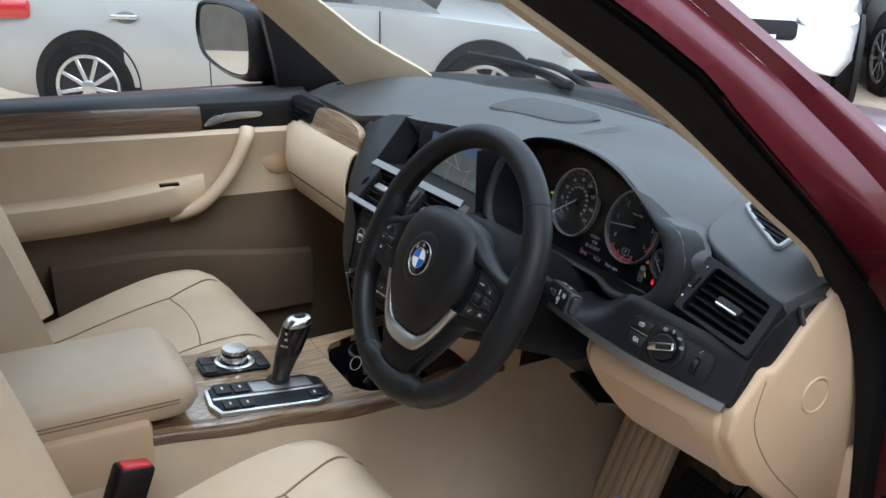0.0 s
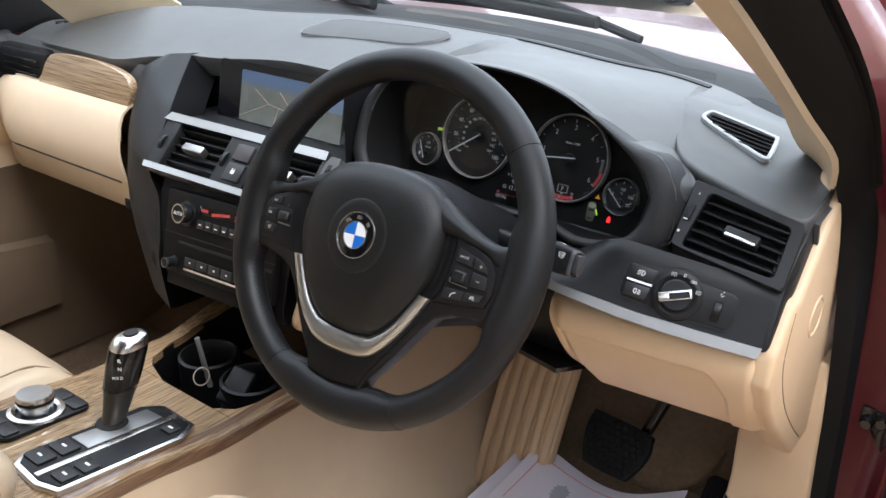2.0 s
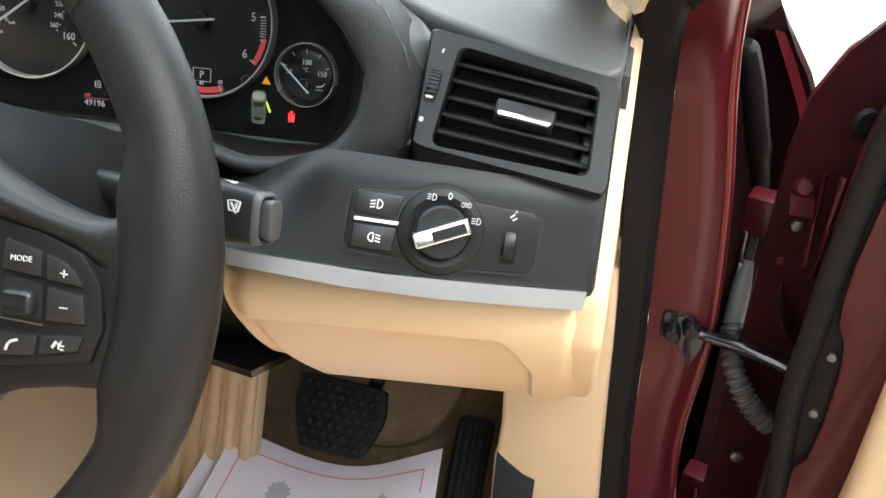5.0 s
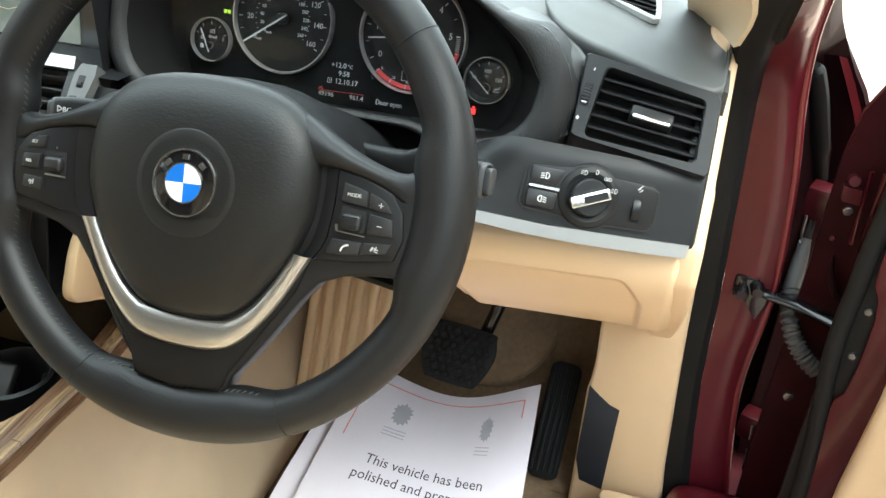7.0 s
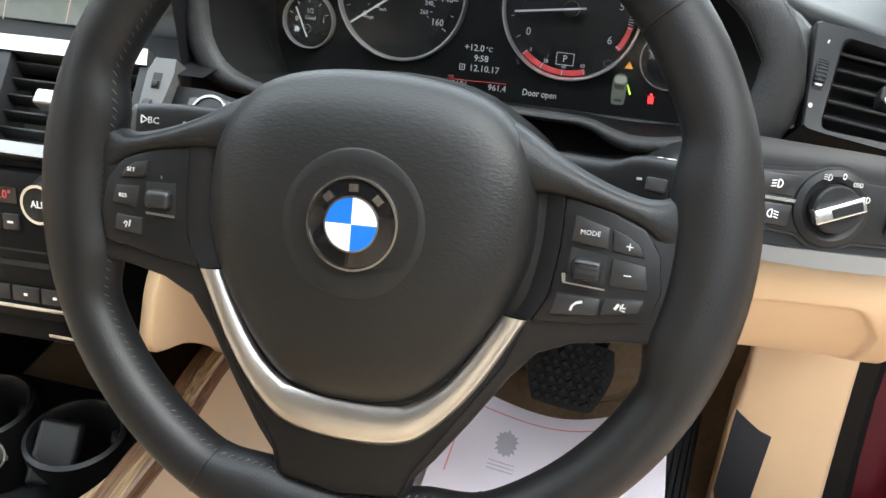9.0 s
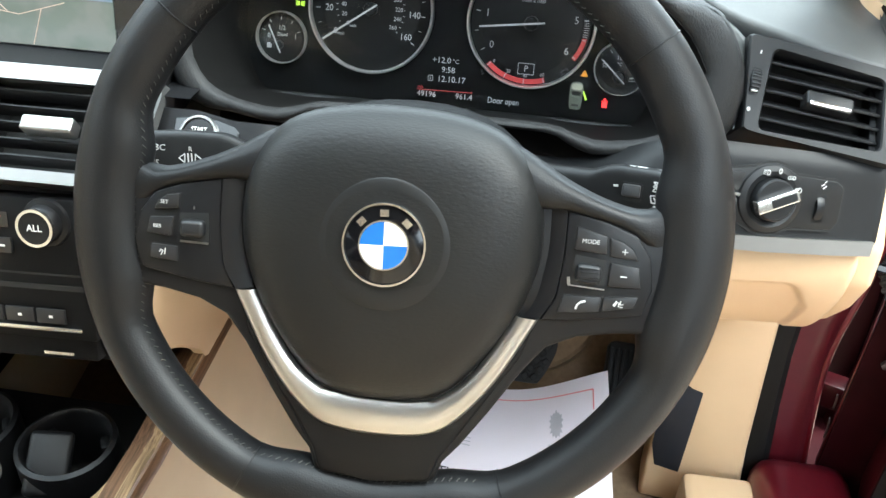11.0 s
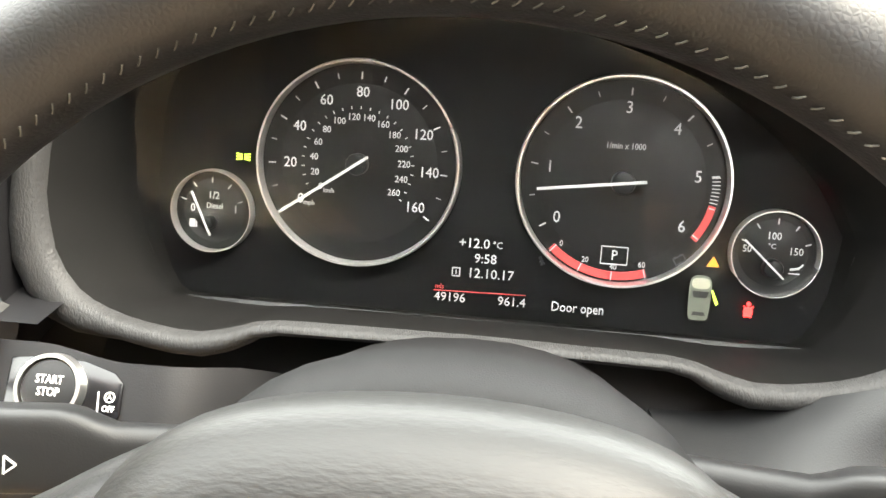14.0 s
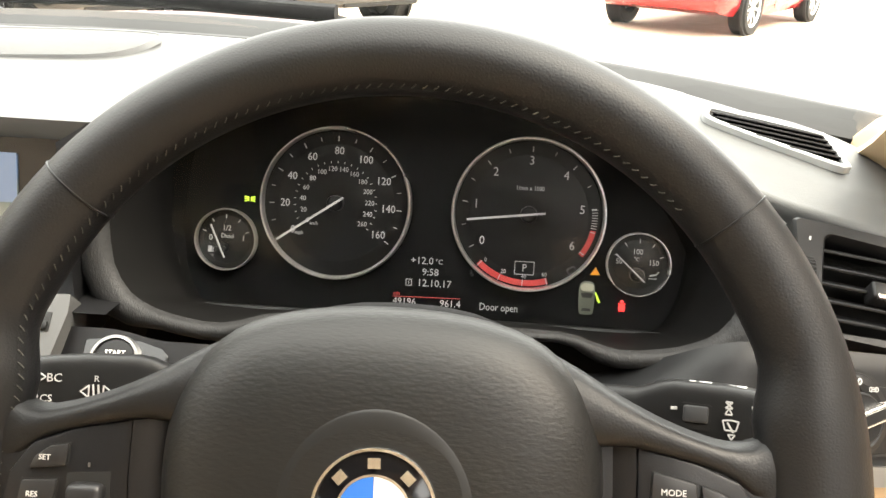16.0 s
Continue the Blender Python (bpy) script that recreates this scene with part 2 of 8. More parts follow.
def tube(path, radius, sides=12, closed=False, flat=1.0, up=(0, 0, 1)):
    """A rod of round or flattened section along a path; radius: one number, or one a point."""
    path = [Vector(p) for p in path]
    n = len(path)
    rows = []
    for i, p in enumerate(path):
        a, b = (path[i - 1], path[(i + 1) % n]) if closed else (path[max(i - 1, 0)], path[min(i + 1, n - 1)])
        d = (b - a).normalized()
        s = d.cross(Vector(up))
        s = s.normalized() if s.length > 1e-6 else Vector((1, 0, 0))
        t = s.cross(d)
        r = radius[i] if isinstance(radius, (list, tuple)) else radius
        rows.append([p + r * (math.cos(k) * s + flat * math.sin(k) * t) for k in [2 * math.pi * j / sides for j in range(sides)]])
    if closed:
        rows.append(rows[0])
        bm = loft(rows, True)
        bmesh.ops.remove_doubles(bm, verts=bm.verts, dist=1e-7)
        return bm
    return loft(rows, True, True)


def lathe(profile, sides=48):
    """A body turned round z: profile of (radius, height)."""
    rows = [[(r * math.cos(2 * math.pi * k / sides), r * math.sin(2 * math.pi * k / sides), z) for k in range(sides)] for r, z in profile]
    bm = loft(rows, True)
    bmesh.ops.remove_doubles(bm, verts=bm.verts, dist=1e-6)
    return bm


def ring(r0, r1, z0, z1, sides=64):
    return lathe([(r0, z0), (r0, z1), (r1, z1), (r1, z0), (r0, z0)], sides)


def disc(r, z0, z1, sides=48, w=0.0):
    return bevel(lathe([(1e-5, z0), (r, z0), (r, z1), (1e-5, z1)], sides), w, 2, 60)


def oval(rx, ry, n=32, p=2.0, cx=0.0, cy=0.0):
    out = []
    for k in range(n):
        a = 2 * math.pi * k / n
        c, s = math.cos(a), math.sin(a)
        out.append((cx + rx * math.copysign(abs(c) ** (2 / p), c), cy + ry * math.copysign(abs(s) ** (2 / p), s)))
    return out


def merge(*bms):
    """Several bmeshes as one."""
    out = bmesh.new()
    for b in bms:
        me = bpy.data.meshes.new("tmp")
        b.to_mesh(me)
        b.free()
        out.from_mesh(me)
        bpy.data.meshes.remove(me)
    return out


def put(bm, m):
    bm.transform(m)
    return bm


def lettering(text, size, x, y, z=0.0005, angle=0.0, align="CENTER", depth=0.0002, squeeze=1.0):
    """Flat letters in Blender's own font, as a bmesh in the local plane."""
    cu = bpy.data.curves.new("lettering", "FONT")
    cu.body, cu.size, cu.align_x, cu.align_y = text, size, align, "CENTER"
    cu.extrude, cu.resolution_u = depth, 2
    ob = bpy.data.objects.new("lettering", cu)
    me = bpy.data.meshes.new_from_object(ob)
    bm = bmesh.new()
    bm.from_mesh(me)
    bpy.data.objects.remove(ob)
    bpy.data.meshes.remove(me)
    bpy.data.curves.remove(cu)
    bm.transform(pose(x, y, z, 0, 0, angle) @ Matrix.Diagonal((squeeze, 1, 1, 1)))
    return bm


def bar(x0, y0, x1, y1, width, z0=0.0, z1=0.0006):
    """A thin straight stroke in the local plane."""
    d = Vector((x1 - x0, y1 - y0, 0))
    s = Vector((-d.y, d.x, 0)).normalized() * width / 2
    p = [(x0 + s.x, y0 + s.y), (x0 - s.x, y0 - s.y), (x1 - s.x, y1 - s.y), (x1 + s.x, y1 + s.y)]
    return prism(p, z0, z1)


def arc_band(r0, r1, a0, a1, z0, z1, n=24, cx=0.0, cy=0.0):
    """Part of a flat ring, angles in degrees."""
    an = [radians(a0 + (a1 - a0) * k / n) for k in range(n + 1)]
    pts = [(cx + r1 * math.cos(a), cy + r1 * math.sin(a)) for a in an] + [(cx + r0 * math.cos(a), cy + r0 * math.sin(a)) for a in an[::-1]]
    return prism(pts, z0, z1)


def rounded(x0, x1, y0, y1, r, n=5):
    pts = []
    for cx, cy, a in ((x1 - r, y1 - r, 0), (x0 + r, y1 - r, 90), (x0 + r, y0 + r, 180), (x1 - r, y0 + r, 270)):
        pts += [(cx + r * math.cos(radians(a + 90 * k / n)), cy + r * math.sin(radians(a + 90 * k / n))) for k in range(n + 1)]
    return pts


# ---- dashboard ----
CX = 0.363                                     # middle of the driver's dials
CLUSTER = frame_at((CX, 0.281, 1.010), (1, 0, 0), (0, 0.3, 1))
LIP = 0.058                                    # how far the hood's rim stands before the dials
HOOD_TOP = spline2([(-0.190, 0.010), (-0.184, 0.045), (-0.162, 0.078), (-0.120, 0.0985), (-0.060, 0.1070), (0.0, 0.1062), (0.050, 0.0985), (0.095, 0.0835), (0.137, 0.0610), (0.172, 0.0360), (0.190, 0.010)], 60)


def hood_top(u):
    """Height of the hood's upper edge over the dials' plane, u across it."""
    return float(np.interp(u, [q[0] for q in HOOD_TOP], [q[1] for q in HOOD_TOP]))


def rim_outline(n=72, grow=0.0):
    """The opening of the dial hood, in the dials' plane."""
    half = [(0.190, 0.010), (0.1865, -0.014), (0.176, -0.031), (0.162, -0.0392), (0.1450, -0.0440), (0.1215, -0.0466), (0.104, -0.0430), (0.088, -0.0385), (0.057, -0.0376), (0.0, -0.0370)]
    low = spline2(half + [(-x, y) for x, y in half[-2::-1]], n // 2)
    up = []
    for k in range(1, n // 2):
        f = k / (n // 2) * (len(HOOD_TOP) - 1)
        i = int(f)
        p, q = HOOD_TOP[i], HOOD_TOP[min(i + 1, len(HOOD_TOP) - 1)]
        up.append((mixv(p[0], q[0], f - i), mixv(p[1], q[1], f - i)))
    pts = low + up
    if grow:
        out = []
        for i, (x, y) in enumerate(pts):
            a, b = pts[i - 1], pts[(i + 1) % len(pts)]
            d = Vector((b[0] - a[0], b[1] - a[1])).normalized()
            g = -grow * 0.35
            if y < 0.085:
                w = smooth(0.085, 0.03, y)
                g = -grow * mixv(0.35, 1.0, w) * (0.60 + 0.40 * smooth(0.085, 0.118, abs(x)) + 0.45 * smooth(0.150, 0.185, abs(x)) * smooth(0.012, -0.01, y) + (1.15 if x > 0 else 0.45) * smooth(0.150, 0.180, abs(x)))
            out.append((x + d.y * g, y - d.x * g))
        return out
    return pts


def smooth(a, b, t):
    t = min(max((t - a) / (b - a), 0), 1)
    return t * t * (3 - 2 * t)


def mixv(a, b, f):
    return a + (b - a) * f


def curve(x, rows):
    """A value read from a smooth curve through rows of (x, value)."""
    pts = spline2(rows, 60)
    return float(np.interp(x, [p[0] for p in pts], [p[1] for p in pts]))


def table(x, rows):
    """A value read from rows of (x, value), smoothly between them."""
    if x <= rows[0][0]:
        return rows[0][1]
    for (a, p), (b, q) in zip(rows, rows[1:]):
        if x <= b:
            return p + (q - p) * smooth(a, b, x)
    return rows[-1][1]


def front_y(x):
    return table(x, [(-0.74, 0.40), (-0.60, 0.48), (-0.40, 0.56), (-0.10, 0.60), (0.15, 0.60), (0.40, 0.56), (0.60, 0.48), (0.74, 0.40)])


def front_z(x):
    return table(x, [(-0.74, 1.045), (-0.5, 1.085), (0.0, 1.10), (0.5, 1.09), (0.74, 1.05)])


def hood_z(x):
    """Height of the hood's rim over its base line, and where it lies in y and z."""
    v = hood_top(x - CX)
    p = CLUSTER @ Vector((0, v, LIP))
    return p.y, p.z


def rear(x):
    """The rear edge of the dashboard's top."""
    y = table(x, [(-0.74, 0.262), (-0.55, 0.240), (-0.36, 0.225), (-0.27, 0.262), (-0.235, 0.285), (0.0, 0.285), (0.165, 0.272), (0.173, 0.225), (0.553, 0.225), (0.562, 0.290), (0.74, 0.290)])
    z = table(x, [(-0.74, 1.030), (-0.55, 1.045), (-0.36, 1.050), (-0.27, 1.060), (-0.235, 1.064), (0.0, 1.084), (0.165, 1.086), (0.173, 1.03), (0.553, 1.03), (0.562, 1.050), (0.68, 1.030), (0.74, 1.02)])
    if 0.173 < x < 0.553:
        hy, hz = hood_z(x)
        return hy, hz
    return y, z


def pod_z(x, y):
    """Height of the raised pod at the dash's outer end."""
    g = y - 0.3545 if y < 0.372 else 0.0175 + 0.012 * smooth(0.0, 0.05, y - 0.372)
    z = 1.0800 - 0.116 * (x - 0.592) + 0.2727 * g - 2.2 * max(x - 0.60, 0) ** 2 * (0.45 + 0.55 * smooth(0.27, 0.35, y))
    return mixv(z, front_z(x), smooth(0.385, front_y(x), y))


xs = [-0.735 + 0.02 * k for k in range(46)] + [0.176 + 0.377 * 0.5 * (1 - math.cos(math.pi * k / 40)) for k in range(41)] + [0.565 + 0.017 * k for k in range(9)]
rows = []
for x in xs:
    ry, rz = rear(x)
    fy, fz = front_y(x), front_z(x)
    row = []
    for k in range(15):
        f = k / 14
        z = mixv(rz, fz, smooth(0, 0.85, f)) + 0.012 * math.sin(math.pi * f) * (1 if x < 0.17 else 0.6)
        y = mixv(ry, fy, f)
        if x > 0.556:
            z = min(z, pod_z(x, max(y, 0.29)) - 0.008)
        row.append((x, y, z))
    fold = [(x, ry + 0.02, rz - 0.003), (x, ry + 0.002, rz - 0.001)] if 0.173 < x < 0.553 else [(x, ry + 0.012, rz - 0.03), (x, ry + 0.001, rz - 0.006)]
    rows.append(fold + row + [(x, fy + 0.01, fz - 0.03)])


def pad_z(x, y):
    """Height of the dashboard's top beside the dial hood."""
    (ry, rz), fy, fz = rear(x), front_y(x), front_z(x)
    f = min(max((y - ry) / (fy - ry), 0), 1)
    return mixv(rz, fz, smooth(0, 0.85, f)) + 0.0072 * math.sin(math.pi * f)


dash = thing("dashboard", (0.0, 0.35, 0.70), "soft black dashboard with beige lower panels and wood trim", "dashboard")
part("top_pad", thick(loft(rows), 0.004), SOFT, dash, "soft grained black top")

# hood round the dials
inner = [(x * (0.87 + 0.05 * smooth(0.03, 0.08, y)), y * 0.95 if y > 0 else max(1.25 * y, -0.0430)) for x, y in rim_outline()]
rim = rim_outline()
lips = []
for grow, h in ((0.0, LIP - 0.004), (0.0010, LIP + 0.0015), (0.0030, LIP + 0.0038), (0.0060, LIP + 0.0042), (0.0090, LIP + 0.0022), (0.0112, LIP - 0.003), (0.0128, LIP - 0.012), (0.0138, LIP - 0.040)):
    lips.append([(x, y, h) for x, y in rim_outline(grow=grow)])
rows = [[(x, y, -0.004) for x, y in inner], [(mixv(a[0], b[0], 0.5), mixv(a[1], b[1], 0.5), LIP / 2) for a, b in zip(inner, rim)], lips[0]]
part("hood_wall", loft(rows, True), mat("hood_black", (0.0075, 0.0073, 0.0072), 0.6, var=0.1, spec=0.06), dash, "matt black wall round the dials", CLUSTER, 60)
part("hood_backing", loft([[(x * 1.02, y + math.copysign(0.003, y), h) for x, y in ring_line] for ring_line, h in ((inner, -0.012), (rim, LIP - 0.008))], True), DEEP, dash, "", CLUSTER, 60)
part("dial_hood", loft(lips, True), LIPSKIN, dash, "grained black hood lip", CLUSTER, 60)

# windscreen-side strip and demist slots
part("demist_slot", thick(loft([[(x, front_y(x) - 0.03, front_z(x) + 0.004), (x, front_y(x) - 0.018, front_z(x) + 0.004)] for x in [-0.5 + 0.02 * k for k in range(51)]]), 0.002), DEEP, dash)
for k in range(9):
    x = -0.70 + 0.016 * k
    part("side_slot", box(x, x + 0.009, 0.33 + 0.008 * k, 0.352 + 0.008 * k, 1.030 + 0.003 * k, 1.058 + 0.002 * k, 0.002), DEEP, dash)

# centre speaker grille
gr = spline2([(-0.113, -0.035), (-0.116, 0.0), (-0.100, 0.040), (0.0, 0.050), (0.100, 0.045), (0.118, 0.025), (0.095, -0.022), (0.0, -0.034), (-0.08, -0.044)], 48, True)
grm = frame_at((0.0, 0.435, 1.1048), (1, 0, 0.020), (0, 1, 0.130))
speaker = part("speaker_grille", prism(gr, -0.006, 0.0022, 0.001), mat("grille_grey", (0.060, 0.061, 0.060), 0.6, var=0.1, bump=0.5, bscale=900, spec=0.4), dash, "fine grey grille", grm)
part("grille_edge", loft([[(x * s, y * t, z) for x, y in gr] for s, t, z in ((1.0, 1.0, -0.002), (1.0, 1.0, 0.0026), (1.008, 1.02, 0.0030), (1.014, 1.035, -0.002))], True), mat("grey_edge", (0.16, 0.165, 0.17), 0.4, var=0.05), speaker, "thin pale edge", grm)


# ---- dials ----
dials = thing("instrument_cluster", (CX, 0.29, 0.97), "black instrument cluster with four white-lettered dials, lit", "instrument cluster")
part("dial_face", prism([(x * 1.03, y * 1.05 + 0.001) for x, y in inner], -0.012, -0.0042), mat("dial_black", (0.0035, 0.0035, 0.0038), 0.6, var=0.1, spec=0.15), dials, "matt black face", CLUSTER)


def ticks(cx, cy, r0, r1, a0, a1, n, w, m, parent, name="tick"):
    for k in range(n):
        a = radians(a0 + (a1 - a0) * k / (n - 1))
        part(name, bar(cx + r0 * math.cos(a), cy + r0 * math.sin(a), cx + r1 * math.cos(a), cy + r1 * math.sin(a), w), m, parent, "", CLUSTER)


def gauge(name, cx, cy, r, label):
    g = part(name, put(disc(r * 0.97, -0.0042, -0.0030), Matrix.Translation((cx, cy, 0))), mat(name + "_black", (0.006, 0.006, 0.0065), 0.4, var=0.1, spec=0.3), dials, label, CLUSTER)
    prof = [(r * 0.965, -0.004), (r * 0.965, 0.0005), (r * 0.98, 0.003), (r, 0.003), (r * 1.015, -0.001), (r * 1.015, -0.004)]
    part("bezel", put(lathe(prof, 96), Matrix.Translation((cx, cy, 0))), RINGM, g, "bright metal ring", CLUSTER)
    part("inner_face", put(lathe([(1e-4, -0.0028), (r * 0.76, -0.0028), (r * 0.785, -0.0031)], 64), Matrix.Translation((cx, cy, 0))), mat("dial_grey", (0.0085, 0.0085, 0.009), 0.42, var=0.1, spec=0.3), g, "smooth raised middle", CLUSTER)
    return g


def needle(g, cx, cy, ang, length, tail, hub, w=0.0013):
    a = radians(ang)
    c, s = math.cos(a), math.sin(a)
    part("needle", bar(cx - tail * c, cy - tail * s, cx + length * c, cy + length * s, w, 0.004, 0.0052), LIT, g, "thin white needle", CLUSTER)
    part("hub", put(disc(hub, -0.003, 0.0045, 32, 0.001), Matrix.Translation((cx, cy, 0))), PLASTIC, g, "", CLUSTER)


FACE = Matrix.Translation((0, 0, -0.0026))


def write(items, m, parent, name, face=CLUSTER):
    for t, s, x, y, k in items:
        part(name, lettering(t, s, x, y, **k), m, parent, "", face @ FACE)


SX, TX, DY = -0.0634, 0.0628, 0.0279
sp = gauge("speedometer", SX, DY, 0.0495, "round speedometer dial reading zero")
def polar(cx, cy, r, a):
    return cx + r * math.cos(radians(a)), cy + r * math.sin(radians(a))
A0, A1 = 213.5, -34.5
items = []
for k in range(9):
    x, y = polar(SX + 0.0004, DY, 0.0342, A0 + (A1 - A0) * k / 8)
    items.append((str(20 * k), 0.0071, x, y, {"squeeze": 0.92}))
write(items, LIT, sp, "speed_number")
items = []
for k in range(14):
    x, y = polar(SX, DY + 0.0003, 0.0222, 214 - 19.25 * k)
    items.append((str(20 * k), 0.0046, x, y, {"squeeze": 0.92}))
write(items + [("mph", 0.0036, SX - 0.0238, DY - 0.0206, {"squeeze": 0.9}), ("km/h", 0.0032, SX - 0.0142, DY - 0.0140, {"squeeze": 0.85})], LIT, sp, "inner_number")
ticks(SX, DY, 0.0404, 0.0438, A0, A1, 9, 0.0006, LIT, sp)
ticks(SX, DY, 0.0412, 0.0438, A0 - 15.5, A1 + 15.5, 8, 0.00042, LIT, sp)
ticks(SX, DY, 0.0262, 0.0276, 214, -36.25, 27, 0.0004, LIT, sp)
needle(sp, SX, DY, 214.6, 0.0450, 0.0070, 0.0052)

ta = gauge("rev_counter", TX, DY, 0.0495, "round rev counter dial with red zone")
items = []
for k in range(7):
    x, y = polar(TX, DY, 0.0347, 212.5 + (-33 - 212.5) * k / 6)
    items.append((str(k), 0.0080, x, y, {"squeeze": 0.92}))
write(items + [("1/min x 1000", 0.0042, TX, DY + 0.0169, {"squeeze": 0.83}), ("P", 0.0068, TX - 0.0006, DY - 0.0350, {"squeeze": 0.9})], LIT, ta, "rev_number")
ticks(TX, DY, 0.0404, 0.0438, 212, -33, 7, 0.0006, LIT, ta)
ticks(TX, DY, 0.0412, 0.0438, 191.6, -12.6, 6, 0.00042, LIT, ta)
part("red_zone", arc_band(0.0412, 0.0446, -35, -11, -0.0028, -0.0020, 16, TX, DY), REDLIT, ta, "red zone", CLUSTER)
ticks(TX, DY, 0.0406, 0.0442, -9, 7, 8, 0.0004, LIT, ta)
part("economy_zone", arc_band(0.0428, 0.0466, 227, 289, -0.0028, -0.0020, 24, TX, DY), REDLIT, ta, "red economy scale", CLUSTER)
items = []
for k, a in enumerate((230, 249.5, 269, 288)):
    x, y = polar(TX, DY, 0.0405, a)
    items.append((str(20 * k), 0.0038, x, y, {"squeeze": 0.9}))
write(items, LIT, ta, "economy_number")
ticks(TX, DY, 0.0424, 0.0470, 228, 288, 4, 0.0005, LIT, ta)
DIMLIT = mat("dim_marking", (0.10, 0.10, 0.12), 0.5, var=0)
write([("mpg", 0.0032, 0.0284, -0.0122, {"angle": -58, "squeeze": 0.8})], DIMLIT, ta, "economy_unit")
part("battery_symbol", put(merge(*[bar(a, b, c, d, 0.0004, -0.0028, -0.0022) for a, b, c, d in ((-0.0026, -0.0016, 0.0026, -0.0016), (-0.0026, 0.0016, 0.0026, 0.0016), (-0.0026, -0.0016, -0.0026, 0.0016), (0.0026, -0.0016, 0.0026, 0.0016), (-0.0014, 0.0016, -0.0014, 0.0024), (0.0014, 0.0016, 0.0014, 0.0024))]), pose(0.0927, -0.0067, 0, 0, 0, 32)), DIMLIT, ta, "dim battery symbol", CLUSTER)
bx, by = TX - 0.0006, DY - 0.0350
part("gear_box_frame", merge(*[bar(bx + a, by + b, bx + c, by + d, 0.0004, -0.0028, -0.0022) for a, b, c, d in
     ((-0.0062, -0.0042, 0.0062, -0.0042), (-0.0062, 0.0042, 0.0062, 0.0042), (-0.0062, -0.0042, -0.0062, 0.0042), (0.0062, -0.0042, 0.0062, 0.0042))]), LIT, ta, "", CLUSTER)
needle(ta, TX, DY, 187.4, 0.0400, 0.0105, 0.0055)

fu = gauge("fuel_gauge", -0.1354, -0.0002, 0.0203, "small fuel gauge under half full")
write([("0", 0.0056, -0.1462, 0.0004, {"squeeze": 0.9}), ("1/2", 0.0052, -0.1355, 0.0072, {"squeeze": 0.9}), ("1", 0.0056, -0.1242, 0.0008, {}), ("Diesel", 0.0042, -0.1350, 0.0020, {"squeeze": 0.8})], LIT, fu, "fuel_lettering")
ticks(-0.1354, -0.0002, 0.0140, 0.0166, 160, 20, 5, 0.0005, LIT, fu)
part("pump_symbol", merge(box(-0.1478, -0.1452, -0.0092, -0.0052, -0.0028, -0.0020), bar(-0.1445, -0.0092, -0.1445, -0.0062, 0.0005, -0.0028, -0.0020)), LIT, fu, "", CLUSTER)
needle(fu, -0.1372, -0.0062, 114.4, 0.0172, 0.0063, 0.0034, 0.0008)
te = gauge("oil_temperature_gauge", 0.1350, 0.0, 0.0203, "small oil temperature gauge")
write([("50", 0.0048, 0.1228, 0.0012, {"squeeze": 0.9}), ("100", 0.0050, 0.1344, 0.0079, {"squeeze": 0.9}), ("150", 0.0050, 0.1450, 0.0012, {"squeeze": 0.9}), ("°C", 0.0034, 0.1339, 0.0031, {})], LIT, te, "temperature_lettering")
ticks(0.1350, 0.0, 0.0140, 0.0166, 160, 20, 5, 0.0005, LIT, te)
part("oil_symbol", merge(bar(0.1425, -0.0068, 0.1465, -0.0060, 0.0010), bar(0.1465, -0.0060, 0.1482, -0.0040, 0.0006), bar(0.1420, -0.0086, 0.1470, -0.0086, 0.0004)), LIT, te, "", CLUSTER)
needle(te, 0.1344, -0.0068, 138.1, 0.0195, 0.006, 0.0045, 0.0008)

BASE = CLUSTER @ Matrix.Translation((0, 0, -0.0012))
for t, s, x, y, al, q in (
        ("+12.0", 0.0066, 0.0030, -0.0064, "RIGHT", 1.0), ("°C", 0.0046, 0.0042, -0.0066, "LEFT", 1.0), ("9:58", 0.0064, 0.0013, -0.0137, "CENTER", 1.0), ("12.10.17", 0.0066, 0.0042, -0.0210, "CENTER", 1.0),
        ("49196", 0.0062, -0.0149, -0.0338, "CENTER", 1.0), ("961.4", 0.0062, 0.0153, -0.0337, "CENTER", 1.0), ("Door open", 0.0068, 0.0470, -0.0340, "CENTER", 0.82)):
    part("readout", lettering(t, s, x, y, align=al, squeeze=q), LIT, dials, "white lit figures", BASE)
part("mls_lettering", lettering("mls", 0.0038, -0.0202, -0.0286, squeeze=0.85), REDLIT, dials, "", BASE)
part("readout_line", bar(-0.0231, -0.0307, 0.0219, -0.0298, 0.00035), REDLIT, dials, "", BASE)
part("calendar_symbol", merge(*[bar(-0.0126 + a, -0.0209 + b, -0.0126 + c, -0.0209 + d, 0.0004) for a, b, c, d in
     ((-0.0018, -0.002, 0.0018, -0.002), (-0.0018, 0.002, 0.0018, 0.002), (-0.0018, -0.002, -0.0018, 0.002), (0.0018, -0.002, 0.0018, 0.002), (0, -0.001, 0, 0.001))]), LIT, dials, "", BASE)
GREENLIT = mat("green_lamp", (0.4, 0.6, 0.05), 0.5, var=0, emit=(0.55, 0.9, 0.08, 0.22))
AMBERLIT = mat("amber_lamp", (0.6, 0.25, 0.02), 0.5, var=0, emit=(1.0, 0.35, 0.05, 0.06))
REDLAMP = mat("red_lamp", (0.6, 0.02, 0.02), 0.5, var=0, emit=(1.0, 0.03, 0.03, 0.5))
